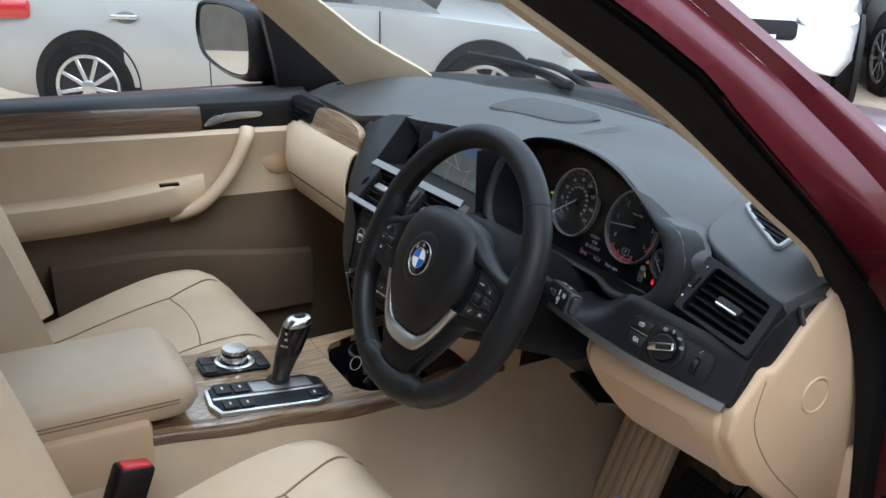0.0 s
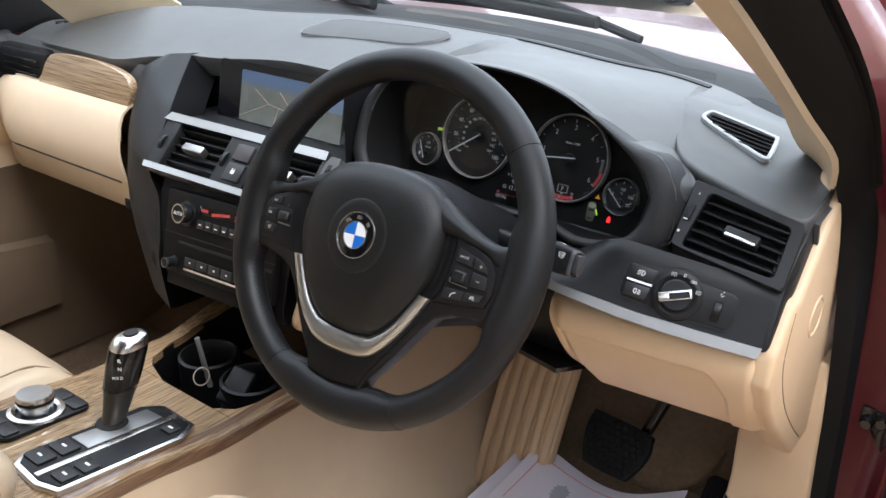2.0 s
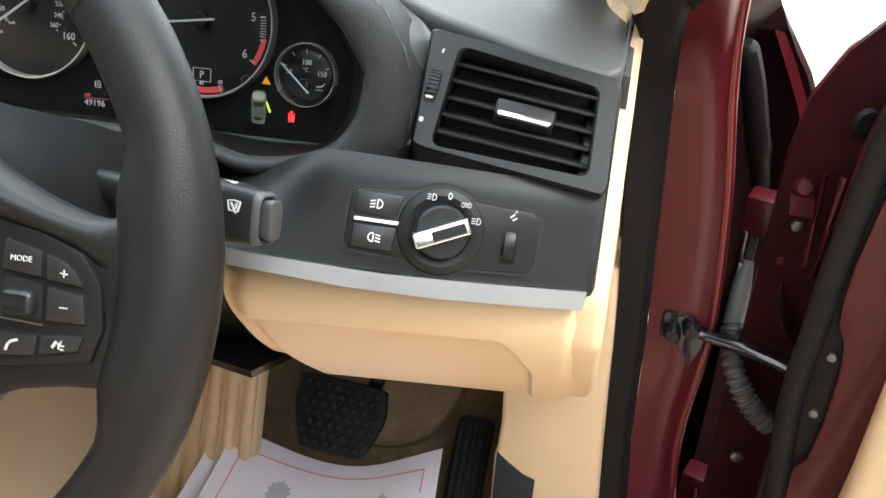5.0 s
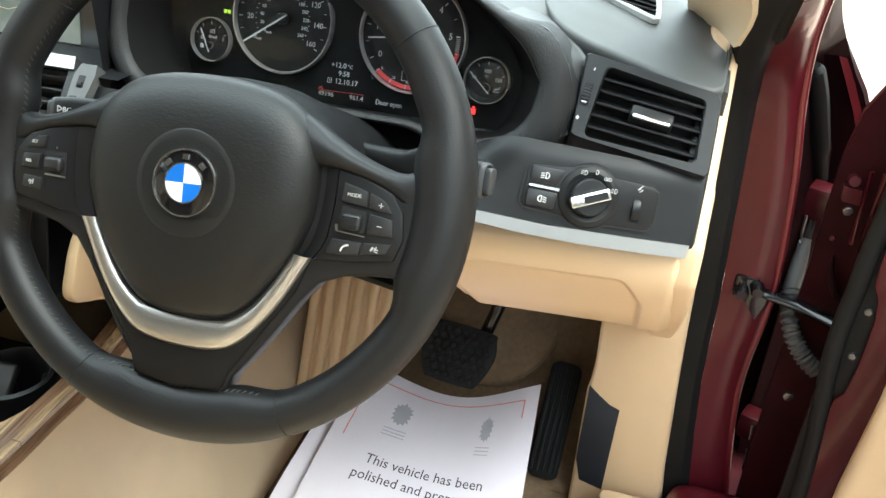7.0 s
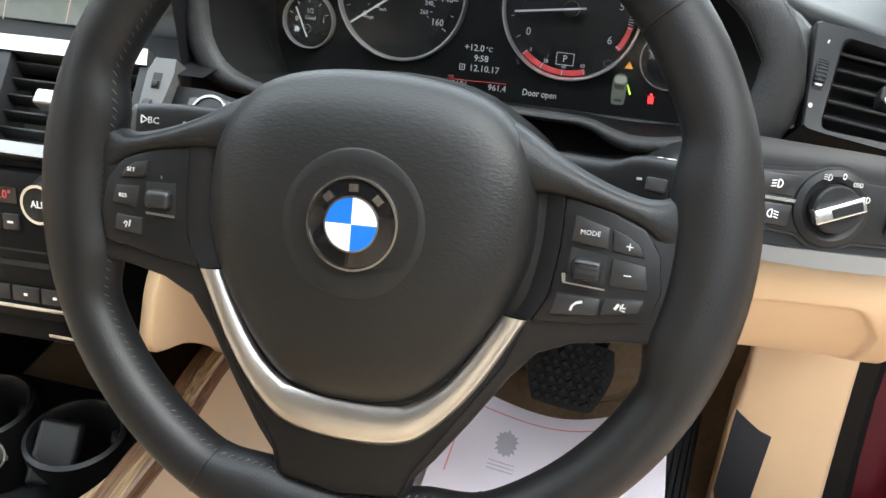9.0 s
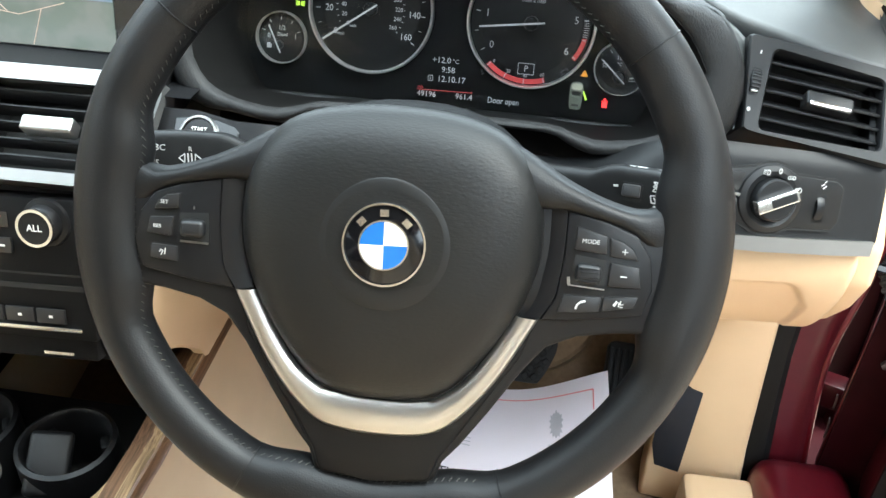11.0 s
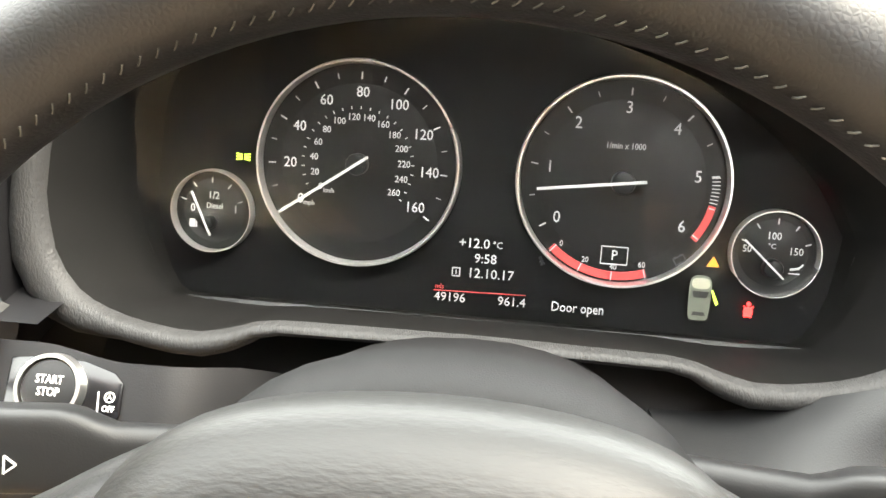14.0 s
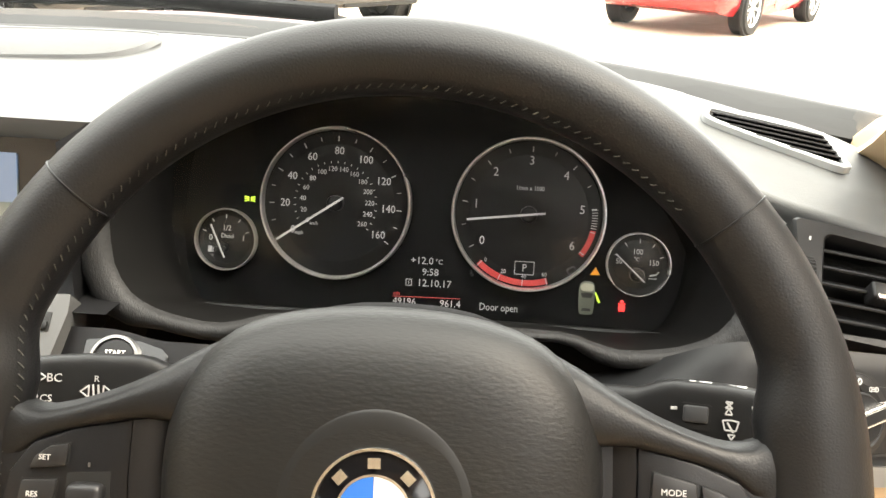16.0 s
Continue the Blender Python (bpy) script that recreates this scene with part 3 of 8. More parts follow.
CARGREEN = mat("display_car", (0.10, 0.11, 0.09), 0.5, var=0.1, emit=(0.5, 0.55, 0.4, 0.01))
part("side_light_lamp", merge(*[bar(-0.1205 + a, 0.0275 + b, -0.1205 + c, 0.0275 + d, 0.0008) for a, b, c, d in
     ((-0.0035, 0.0015, -0.0015, 0.001), (-0.0035, -0.0015, -0.0015, -0.001), (-0.0035, 0, -0.0015, 0), (-0.001, -0.0015, -0.001, 0.0015), (0.001, -0.0015, 0.001, 0.0015), (0.0015, 0.001, 0.0035, 0.0015), (0.0015, 0, 0.0035, 0), (0.0015, -0.001, 0.0035, -0.0015))]), GREENLIT, dials, "green lit lamp", BASE)
part("warning_triangle", prism([(0.1050, -0.0085), (0.1110, -0.0085), (0.1080, -0.0035)], 0.0, 0.0006), AMBERLIT, dials, "amber triangle", BASE)
car = part("display_car", prism(spline2([(0.0990, -0.0330), (0.0984, -0.0240), (0.0985, -0.0170), (0.0998, -0.0138), (0.1035, -0.0129), (0.1072, -0.0138), (0.1085, -0.0170), (0.1086, -0.0240), (0.1080, -0.0330), (0.1060, -0.0345), (0.1010, -0.0345)], 40, True), 0.0, 0.0005), CARGREEN, dials, "small picture of a car from above", BASE)
part("display_window", merge(prism([(0.0995, -0.0205), (0.1075, -0.0205), (0.1064, -0.0236), (0.1006, -0.0236)], 0.0006, 0.0010), prism([(0.1004, -0.0322), (0.1066, -0.0322), (0.1060, -0.0304), (0.1010, -0.0304)], 0.0006, 0.0010)), mat("display_dark", (0.02, 0.02, 0.02), 0.5, var=0.1), car, "dark screens", BASE)
part("display_bonnet", prism(oval(0.0042, 0.0026, 20, 3, 0.1035, -0.0168), 0.0006, 0.0010), mat("display_pale", (0.25, 0.25, 0.2), 0.5, var=0, emit=(0.6, 0.6, 0.45, 0.04)), car, "", BASE)
part("display_door", prism([(0.1086, -0.0200), (0.1092, -0.0196), (0.1122, -0.0258), (0.1112, -0.0268), (0.1098, -0.0238)], 0.0004, 0.0010), GREENLIT, car, "yellow-green open door", BASE)
part("belt_lamp", merge(prism(oval(0.0021, 0.0024, 16, 2.4, 0.1263, -0.0286), 0, 0.0006), prism(oval(0.0010, 0.0011, 12, 2, 0.1263, -0.0249), 0, 0.0006), bar(0.1240, -0.0258, 0.1250, -0.0268, 0.0006), bar(0.1286, -0.0258, 0.1276, -0.0268, 0.0006), bar(0.1248, -0.0312, 0.1250, -0.0304, 0.0009), bar(0.1278, -0.0312, 0.1276, -0.0304, 0.0009)), REDLAMP, dials, "red lit lamp", BASE)
# lens over the dials
pane = part("dial_lens", put(prism([(x * 0.985, y * 0.985) for x, y in inner], -0.0005, 0.0005), pose(0, 0.0, 0.021, 16, 0, 0)), LENS, dials, "clear lens", CLUSTER)
pane.visible_shadow = False


# ---- steering wheel ----
WT, WY = radians(26.0), radians(1.8)
WHEEL = frame_at((0.3693, 0.0304, 1.0103), (math.cos(WY), math.sin(WY), 0), (-math.sin(WT) * math.sin(WY), math.sin(WT) * math.cos(WY), math.cos(WT)))
wheel = thing("steering_wheel", (0.3693, 0.11, 0.99), "black leather three-spoke steering wheel with satin metal trim", "steering wheel")
RC, RT = 0.1680, 0.0156
PX = -0.0008                                     # the pad's middle


def flare(a):
    """How much the rim swells inwards where the spokes run into it, and at the grips."""
    d = math.degrees(a) % 360
    side = min(abs((d - 358 + 180) % 360 - 180), abs(d - 182))
    low = abs(d - 270)
    grip = max(math.exp(-((d - 28) / 14) ** 2), math.exp(-((d - 152) / 14) ** 2))
    return 0.0050 * smooth(24, 13, side) + 0.0046 * smooth(29, 15, low) + 0.0008 * grip


def rim_point(a, b, out=0.0):
    """A point of the rim's skin: a round the wheel, b round the section."""
    f = flare(a)
    rr, rz = RT + f + out, (RT + 0.35 * f) * 1.05 + out
    q = RC - f + rr * math.cos(b)
    return Vector((q * math.cos(a), q * math.sin(a), rz * math.sin(b)))


rows = [[rim_point(2 * math.pi * k / 144, 2 * math.pi * j / 24) for j in range(24)] for k in range(145)]
bm = loft(rows, True)
bmesh.ops.remove_doubles(bm, verts=bm.verts, dist=1e-6)
rimo = part("rim", bm, LEATHER, wheel, "black leather rim", WHEEL)
for a in (40, 140, 243, 297):
    part("rim_seam", tube([rim_point(radians(a), 2 * math.pi * j / 32, 0.0001) for j in range(32)], 0.00045, 6, True), PLASTIC, rimo, "", WHEEL)
# stitching along the inner side of the rim
st = []
for k in range(150):
    a = radians(46 + 248 * k / 150)
    c, d = rim_point(a - 0.006, radians(150), 0.0001), rim_point(a + 0.006, radians(158), 0.0001)
    st.append(tube([c, (c + d) / 2 + (c + d).normalized() * -0.0002, d], 0.00026, 5))
part("stitching", merge(*st), mat("grey_thread", (0.055, 0.055, 0.05), 0.7, var=0.3), rimo, "grey stitching", WHEEL)

# carrier with spokes: one plate, cut like the openings
def both(half):
    """A half outline given for the right, closed by its mirror image."""
    return [(PX + x, y) for x, y in half] + [(PX - x, y) for x, y in half[::-1]]


plate = both([(0.045, 0.060), (0.062, 0.052), (0.080, 0.037), (0.105, 0.025), (0.130, 0.018), (0.158, 0.012), (0.160, -0.0430), (0.1340, -0.0445), (0.1260, -0.0452), (0.1060, -0.0490), (0.0900, -0.0565), (0.0785, -0.0710), (0.0620, -0.0975), (0.0475, -0.1190), (0.0385, -0.1300), (0.0350, -0.1410), (0.0300, -0.1440)])
carrier = part("carrier", prism(plate, -0.012, 0.0090, 0.005, 3), PLASTIC, wheel, "black spokes", WHEEL)
part("lower_cover", prism(both([(0.0840, -0.0400), (0.0762, -0.0640), (0.0600, -0.0900), (0.0455, -0.1135), (0.0365, -0.1280), (0.0325, -0.1405), (0.0290, -0.1425), (0.0, -0.1440)]), 0.0, 0.0118, 0.004, 3), mat("lower_cover_black", (0.0042, 0.0042, 0.0045), 0.5, var=0.15, bump=0.12, bscale=1500, spec=0.25), carrier, "satin black lower spoke cover", WHEEL)
# rounded tops of the side spokes, running out into the rim
for side in (-1, 1):
    rows = []
    for k in range(25):
        u = mixv(0.164, 0.036, k / 24)
        vt = curve(u, [(0.036, 0.0640), (0.055, 0.0560), (0.072, 0.0478), (0.088, 0.0385), (0.104, 0.0308), (0.120, 0.0252), (0.134, 0.0228), (0.144, 0.0258), (0.152, 0.0335), (0.164, 0.0420)])
        vl = curve(u, [(0.036, 0.0150), (0.082, 0.0215), (0.104, 0.0190), (0.127, 0.0124), (0.139, 0.0045), (0.164, -0.0060)])
        nf = curve(u, [(0.036, 0.0150), (0.080, 0.0165), (0.110, 0.0138), (0.130, 0.0112), (0.146, 0.0095), (0.164, 0.0060)])
        pr = [(vt - 0.004, -0.012), (vt, -0.006), (vt + 0.0004, 0.002), (vt - 0.0016, nf * 0.66), (mixv(vt, vl, 0.22), nf * 0.90), (mixv(vt, vl, 0.5), nf), (mixv(vt, vl, 0.8), nf * 0.98), (vl, nf * 0.86), (vl - 0.0015, nf - 0.006), (vl - 0.0015, -0.010)]
        rows.append([(PX + side * u, v, n) for v, n in pr])
    part("spoke_arm", loft(rows, True, True), LEATHER, carrier, "smooth black spoke arm", WHEEL, 55)

# airbag pad, domed
half = [(0.0, 0.0676), (0.032, 0.0650), (0.055, 0.0576), (0.0695, 0.0448), (0.0775, 0.0300), (0.0808, 0.0120), (0.0806, -0.0100), (0.0770, -0.0250), (0.0715, -0.0400), (0.0605, -0.0600), (0.0475, -0.0780), (0.0335, -0.0905), (0.0150, -0.0958), (0.0, -0.0966)]
outline = spline2(half + [(-x, y) for x, y in half[-2:0:-1]], 84, True)
rows = []
for s, h in [(0.97, -0.016), (1.0, -0.004), (1.0, 0.006)] + [(s, 0.0060 + 0.0266 * (1 - s ** 4) ** 0.46) for s in (0.998, 0.992, 0.982, 0.968, 0.95, 0.925, 0.895, 0.86, 0.82, 0.77, 0.71, 0.64, 0.56, 0.47, 0.37, 0.26, 0.14)]:
    rows.append([(PX + 1.018 * x * s, (y + 0.006) * s - 0.006, h - 0.003 * max(0, -y - 0.05) / 0.05 * s) for x, y in outline])
rows.append([(PX, 0.0, 0.0328)] * len(outline))
bm = loft(rows, True)
bmesh.ops.remove_doubles(bm, verts=bm.verts, dist=1e-7)
padob = part("airbag_pad", bm, PADSKIN, wheel, "grained black airbag cover", WHEEL, 70)
EMBLEM = WHEEL @ Matrix.Translation((-0.0008, -0.0041, 0.0305)) @ pose(0, 0, 0, 0, 0, 2)
part("emblem_dish", lathe([(0.0352, -0.004), (0.0352, 0.0012), (0.0340, 0.0020), (0.026, 0.0016), (0.0222, 0.0012), (0.0222, -0.002)]), mat("smooth_black", (0.013, 0.013, 0.013), 0.42, var=0.1, spec=0.35), padob, "smooth round dish", EMBLEM)
em = part("emblem", lathe([(1e-5, 0.0), (0.0222, 0.0), (0.0222, 0.0022), (0.0205, 0.0030), (1e-5, 0.0034)]), GLOSS, padob, "round black, blue and white emblem", EMBLEM)
part("emblem_ring", lathe([(0.0206, 0.0028), (0.0210, 0.0040), (0.0220, 0.0040), (0.0224, 0.0026), (0.0206, 0.0026)], 64), CHROME, em, "chrome ring", EMBLEM)
for k in range(4):
    part("emblem_quarter", arc_band(0.00001, 0.0125, 90 * k + 0.5, 90 * k + 89.5, 0.0032, 0.0044, 16), (WHITEN, BLUE)[k % 2], em, ("white quarter", "blue quarter")[k % 2], EMBLEM)
part("emblem_inner_ring", ring(0.0124, 0.0132, 0.0032, 0.0046), CHROME, em, "", EMBLEM)
for a in (135, 90, 45):
    x, y = polar(0, 0, 0.0168, a)
    part("emblem_mark", put(box(-0.0022, 0.0022, -0.0018, 0.0018, 0.0030, 0.0042), pose(x, y, 0, 0, 0, a - 90)), CHROME, em, "", EMBLEM)

# metal V round the foot of the pad
outer = [(0.0840, -0.0400), (0.0757, -0.0565), (0.0655, -0.0755), (0.0528, -0.0935), (0.0405, -0.1062), (0.0300, -0.1122), (0.0150, -0.1150), (0.0, -0.1156)]
inner_v = [(0.0715, -0.0390), (0.0655, -0.0505), (0.0568, -0.0660), (0.0455, -0.0812), (0.0310, -0.0918), (0.0240, -0.0938), (0.0130, -0.0952), (0.0, -0.0955)]
outer, inner_v = [[(PX - x, y) for x, y in h] + [(PX + x, y) for x, y in h[-2::-1]] for h in (outer, inner_v)]
o2, i2 = spline2(outer, 40), spline2(inner_v, 40)
rows = []
for (ox, oy), (ix, iy) in zip(o2, i2):
    rows.append([(ox, oy, 0.004), (ox, oy, 0.0128), (mixv(ox, ix, 0.10), mixv(oy, iy, 0.10), 0.0150), (mixv(ox, ix, 0.17), mixv(oy, iy, 0.17), 0.0158), (mixv(ox, ix, 0.45), mixv(oy, iy, 0.45), 0.0164), (mixv(ox, ix, 0.8), mixv(oy, iy, 0.8), 0.0158), (ix, iy, 0.0130), (ix, iy, 0.004)])
part("metal_trim", loft(rows), mat("brushed_metal", (0.60, 0.59, 0.57), 0.36, metal=1.0, var=0.08, bump=0.08, bscale=900), wheel, "satin metal V trim", WHEEL, 50)

# switch panels on the side spokes
BTN = mat("button_black", (0.012, 0.012, 0.013), 0.45, var=0.1)
right_panel = [(0.0925, 0.0205), (0.1150, 0.0156), (0.1305, 0.0096), (0.1385, -0.0014), (0.1412, -0.0186), (0.1366, -0.0332), (0.1050, -0.0385), (0.0832, -0.0408), (0.0905, -0.0270), (0.0930, -0.0020)]
right_panel = [(q[0] - PX, q[1]) for q in right_panel]
KEYPAD = WHEEL @ Matrix.Translation((0, 0, -0.0035))


def keypad(mirror):
    f = (lambda x: 2 * PX - x) if mirror else (lambda x: x)
    pts = [(f(x), y) for x, y in right_panel]
    if mirror:
        pts = pts[::-1]
    kp = part("switch_panel", prism(pts, 0.004, 0.0150, 0.0015), PLASTIC, wheel, "black switch panel", KEYPAD)
    part("panel_edge", put(prism(pts, 0.0085, 0.0100), Matrix.Translation((PX, -0.005, 0)) @ Matrix.Diagonal((1.012, 1.02, 1, 1)) @ Matrix.Translation((-PX, 0.005, 0))), GLOSS, kp, "", KEYPAD)
    flank = [(f(x), y) for x, y in ((0.0930, 0.0200), (0.0932, -0.0020), (0.0905, -0.0270), (0.0830, -0.0405))]
    near = [(f(x), y) for x, y in ((0.0800, 0.0220), (0.0806, -0.0040), (0.0765, -0.0280), (0.0715, -0.0390))]
    part("panel_flank", thick(loft([[(*a, 0.0146), ((a[0] + b[0]) / 2, (a[1] + b[1]) / 2, 0.0136), (*b, 0.0100)] for a, b in zip(spline2(flank, 12), spline2(near, 12))]), 0.002), PLASTIC, kp, "smooth dark flank", KEYPAD, 60)
    return kp, f


def button(kp, f, pts, text="", size=0.004, tx=0.0, ty=0.0, mark=None):
    q = [(f(x), y) for x, y in pts]
    cx, cy = sum(a for a, c in q) / len(q), sum(c for a, c in q) / len(q)
    part("button_gap", prism([(a + math.copysign(0.0006, a - cx), c + math.copysign(0.0006, c - cy)) for a, c in q], 0.0140, 0.0152), DEEP, kp, "", KEYPAD)
    b = part("switch_button", prism(q, 0.0140, 0.0166, 0.0006), BTN, kp, "", KEYPAD)
    if text:
        part("button_lettering", lettering(text, size, f(tx), ty, 0.0169), SYMBOL, b, "white lettering", KEYPAD)
    if mark:
        part("button_symbol", merge(*[bar(f(a), c, f(d), e, w, 0.0166, 0.0170) for a, c, d, e, w in mark]), SYMBOL, b, "white symbol", KEYPAD)


kp, f = keypad(False)
button(kp, f, [(0.0990, 0.0123), (0.1150, 0.0084), (0.1155, -0.0012), (0.0983, 0.0002)], "MODE", 0.0033, 0.1066, 0.0050)
button(kp, f, [(0.1168, 0.0080), (0.1240, 0.0058), (0.1292, 0.0024), (0.1324, -0.0030), (0.1176, -0.0018)], mark=[(0.1234, 0.0013, 0.1266, 0.0011, 0.0005), (0.1250, -0.0004, 0.1250, 0.0028, 0.0005)])
button(kp, f, [(0.1182, -0.0052), (0.1334, -0.0068), (0.1352, -0.0178), (0.1180, -0.0182)], mark=[(0.1240, -0.0122, 0.1274, -0.0122, 0.0005)])
button(kp, f, [(0.0952, -0.0250), (0.1152, -0.0246), (0.1144, -0.0326), (0.0926, -0.0352)], mark=[(0.1022, -0.0320, 0.1030, -0.0295, 0.0011), (0.1028, -0.0298, 0.1046, -0.0280, 0.0010), (0.1044, -0.0281, 0.1072, -0.0272, 0.0012)])
button(kp, f, [(0.1168, -0.0243), (0.1346, -0.0226), (0.1326, -0.0288), (0.1158, -0.0322)], mark=[(0.1222, -0.0284, 0.1238, -0.0258, 0.0012), (0.1248, -0.0262, 0.1248, -0.0286, 0.0005), (0.1258, -0.0252, 0.1254, -0.0274, 0.0005), (0.1254, -0.0274, 0.1272, -0.0272, 0.0005), (0.1254, -0.0286, 0.1270, -0.0288, 0.0005)])
part("roller_recess", prism([(0.0992, -0.0024), (0.1156, -0.0044), (0.1161, -0.0182), (0.0978, -0.0200)], 0.0145, 0.0153), DEEP, kp, "", KEYPAD)
part("thumb_roller", put(bevel(box(-0.0068, 0.0068, -0.0052, 0.0052, 0.012, 0.0205), 0.0028, 3), pose(0.1070, -0.0122, 0, 0, 0, -1)), BTN, kp, "ribbed roller", KEYPAD)
part("roller_rib", merge(*[bar(0.1016, y, 0.1124, y - 0.0003, 0.0005, 0.0202, 0.0210) for y in (-0.0088, -0.0108, -0.0136, -0.0156)]), GREYPLASTIC, kp, "", KEYPAD)
part("roller_mark", merge(bar(0.0968, -0.0152, 0.0974, -0.0192, 0.0016, 0.0150, 0.0158), bar(0.0970, -0.0195, 0.1165, -0.0204, 0.0007, 0.0150, 0.0157)), SILVER, kp, "", KEYPAD)
kp, f = keypad(True)
button(kp, f, [(0.1166, 0.0100), (0.1236, 0.0088), (0.1290, 0.0048), (0.1308, 0.0004), (0.1170, 0.0020)], "SET", 0.0029, 0.1250, 0.0047)
button(kp, f, [(0.1200, -0.0032), (0.1332, -0.0042), (0.1346, -0.0130), (0.1212, -0.0140)], "RES", 0.0029, 0.1287, -0.0090)
button(kp, f, [(0.1172, -0.0196), (0.1318, -0.0190), (0.1324, -0.0268), (0.1168, -0.0280)], mark=[(0.1236, -0.0212, 0.1240, -0.0246, 0.0006), (0.1250, -0.0226, 0.1262, -0.0220, 0.0006), (0.1262, -0.0220, 0.1270, -0.0234, 0.0006), (0.1250, -0.0226, 0.1260, -0.0250, 0.0006)])
part("roller_recess", prism([(f(x), y) for x, y in ((0.1002, 0.0005), (0.1166, -0.0006), (0.1178, -0.0176), (0.0992, -0.0172))], 0.0145, 0.0153), DEEP, kp, "", KEYPAD)
part("thumb_roller", put(bevel(box(-0.0068, 0.0068, -0.0048, 0.0048, 0.012, 0.0205), 0.0026, 3), pose(f(0.1084), -0.0086, 0, 0, 0, 1)), BTN, kp, "ribbed roller", KEYPAD)
part("roller_mark", merge(bar(f(0.1158), -0.0164, f(0.0998), -0.0166, 0.0012, 0.0150, 0.0158), bar(f(0.1086), 0.0018, f(0.1086), 0.0034, 0.0008, 0.0150, 0.0156)), SILVER, kp, "", KEYPAD)

# ---- column and stalks ----
column = thing("steering_column", (0.3655, 0.2, 0.90), "black plastic steering column shroud behind the wheel", "steering column")
rows = []
for d, w, h in ((-0.016, 0.060, 0.064), (-0.022, 0.072, 0.072), (-0.034, 0.080, 0.0765), (-0.060, 0.084, 0.0770), (-0.100, 0.086, 0.073), (-0.160, 0.084, 0.070), (-0.24, 0.080, 0.066)):
    rows.append([(x, y - 0.006, d) for x, y in oval(w, h, 40, 2.4)])
part("shroud", loft(rows, True, True), mat("shroud_black", (0.0075, 0.0075, 0.0080), 0.62, var=0.15, bump=0.15, bscale=1500, spec=0.16), column, "", WHEEL)
part("shroud_collar", put(lathe([(0.045, -0.03), (0.060, -0.03), (0.060, -0.012), (0.045, -0.010)], 40), Matrix.Identity(4)), DEEP, column, "", WHEEL)


def stalk(name, side, label, m, end, mid):
    """A flat-faced lever with a squared body, a round neck and an end button; local x runs outwards from the face's mark."""
    st = thing(name, (0.3655 + side * 0.06, 0.13, 0.99), label, "stalk")
    def section(x, hh, hd, p, c=0.0, d=0.0090):
        return [(end + side * x, mid + c + y, z - d) for y, z in oval(hh, hd, 40, p)]
    body = [(-0.0006, 0.0104, 0.0062, 4, -0.0006), (0.0, 0.0116, 0.0074, 4, -0.0006), (-0.0020, 0.0128, 0.0086, 4.5, -0.0005), (-0.016, 0.0138, 0.0091, 5), (-0.028, 0.0142, 0.0091, 5, 0.0004), (-0.050, 0.0142, 0.0091, 5, 0.0004), (-0.056, 0.0136, 0.0088, 5), (-0.063, 0.0108, 0.0080, 4),
            (-0.068, 0.0092, 0.0075, 3), (-0.085, 0.0088, 0.0075, 2.5), (-0.110, 0.0088, 0.0075, 2.5)]
    part("lever", loft([section(*r) for r in body], True, True), STALK, st, "", m, 45)
    part("end_rim", loft([section(*r) for r in ((-0.0022, 0.0129, 0.0087, 4.5, -0.0005), (0.0006, 0.0122, 0.0078, 4, -0.0006), (0.0012, 0.0112, 0.0068, 4, -0.0006), (0.0006, 0.0102, 0.0060, 4, -0.0006), (-0.002, 0.0100, 0.0058, 4, -0.0006))], True), STALKCAP, st, "pale rim", m, 45)
    cap = [(-0.0010, 0.0092, 0.0048, 4.5, -0.0006, 0.0096), (0.0036, 0.0096, 0.0052, 4.5, -0.0006, 0.0096), (0.0050, 0.0090, 0.0046, 4, -0.0006, 0.0096), (0.0055, 0.0066, 0.0030, 3, -0.0006, 0.0096)]
    part("end_button", loft([section(*r) for r in cap], True, True), STALKCAP, st, "grey end button", m, 45)
    return st


def outline(pts, w=0.0006):
    return [bar(*a, *b, w, 0, 0.0008) for a, b in zip(pts, pts[1:] + pts[:1])]


STALK = mat("matt_black_plastic", (0.011, 0.011, 0.0115), 0.45, var=0.15, bump=0.08, bscale=1500, spec=0.3)
STALKCAP = mat("grey_stalk_cap", (0.045, 0.046, 0.048), 0.42, var=0.08, bump=0.08, bscale=1500, spec=0.4)
LM = frame_at((0.205, 0.105, 1.008), (0.965, 0.246, -0.093), (0.0, 0.42, 0.9)) @ Matrix.Translation((-0.0027, 0.0002, 0.0))
ls = stalk("indicator_stalk", -1, "squared black indicator stalk with white symbols", LM, -0.0140, -0.0088)
for bm in (merge(*outline([(-0.0085, -0.0078), (-0.0085, -0.0030), (-0.0050, -0.0054)])), lettering("BC", 0.0056, -0.0012, -0.0058, 0.0006), lettering("RCS", 0.0048, -0.0058, -0.0155, 0.0006),
           lettering("R", 0.0042, 0.0178, -0.0058, 0.0006), lettering("L", 0.0042, 0.0178, -0.0178, 0.0006),
           merge(*outline([(0.0108, -0.0117), (0.0145, -0.0088), (0.0145, -0.0146)])), merge(*outline([(0.0248, -0.0117), (0.0211, -0.0088), (0.0211, -0.0146)])),
           bar(0.0170, -0.0150, 0.0163, -0.0084, 0.0008, 0.0, 0.0008), bar(0.0193, -0.0150, 0.0186, -0.0084, 0.0008, 0.0, 0.0008)):
    part("lever_symbol", bm, SYMBOL, ls, "white symbol", LM)
RM = frame_at((0.5292, 0.1027, 1.0113), (0.965, -0.246, 0.093), (-0.125, 0.419, 0.899))
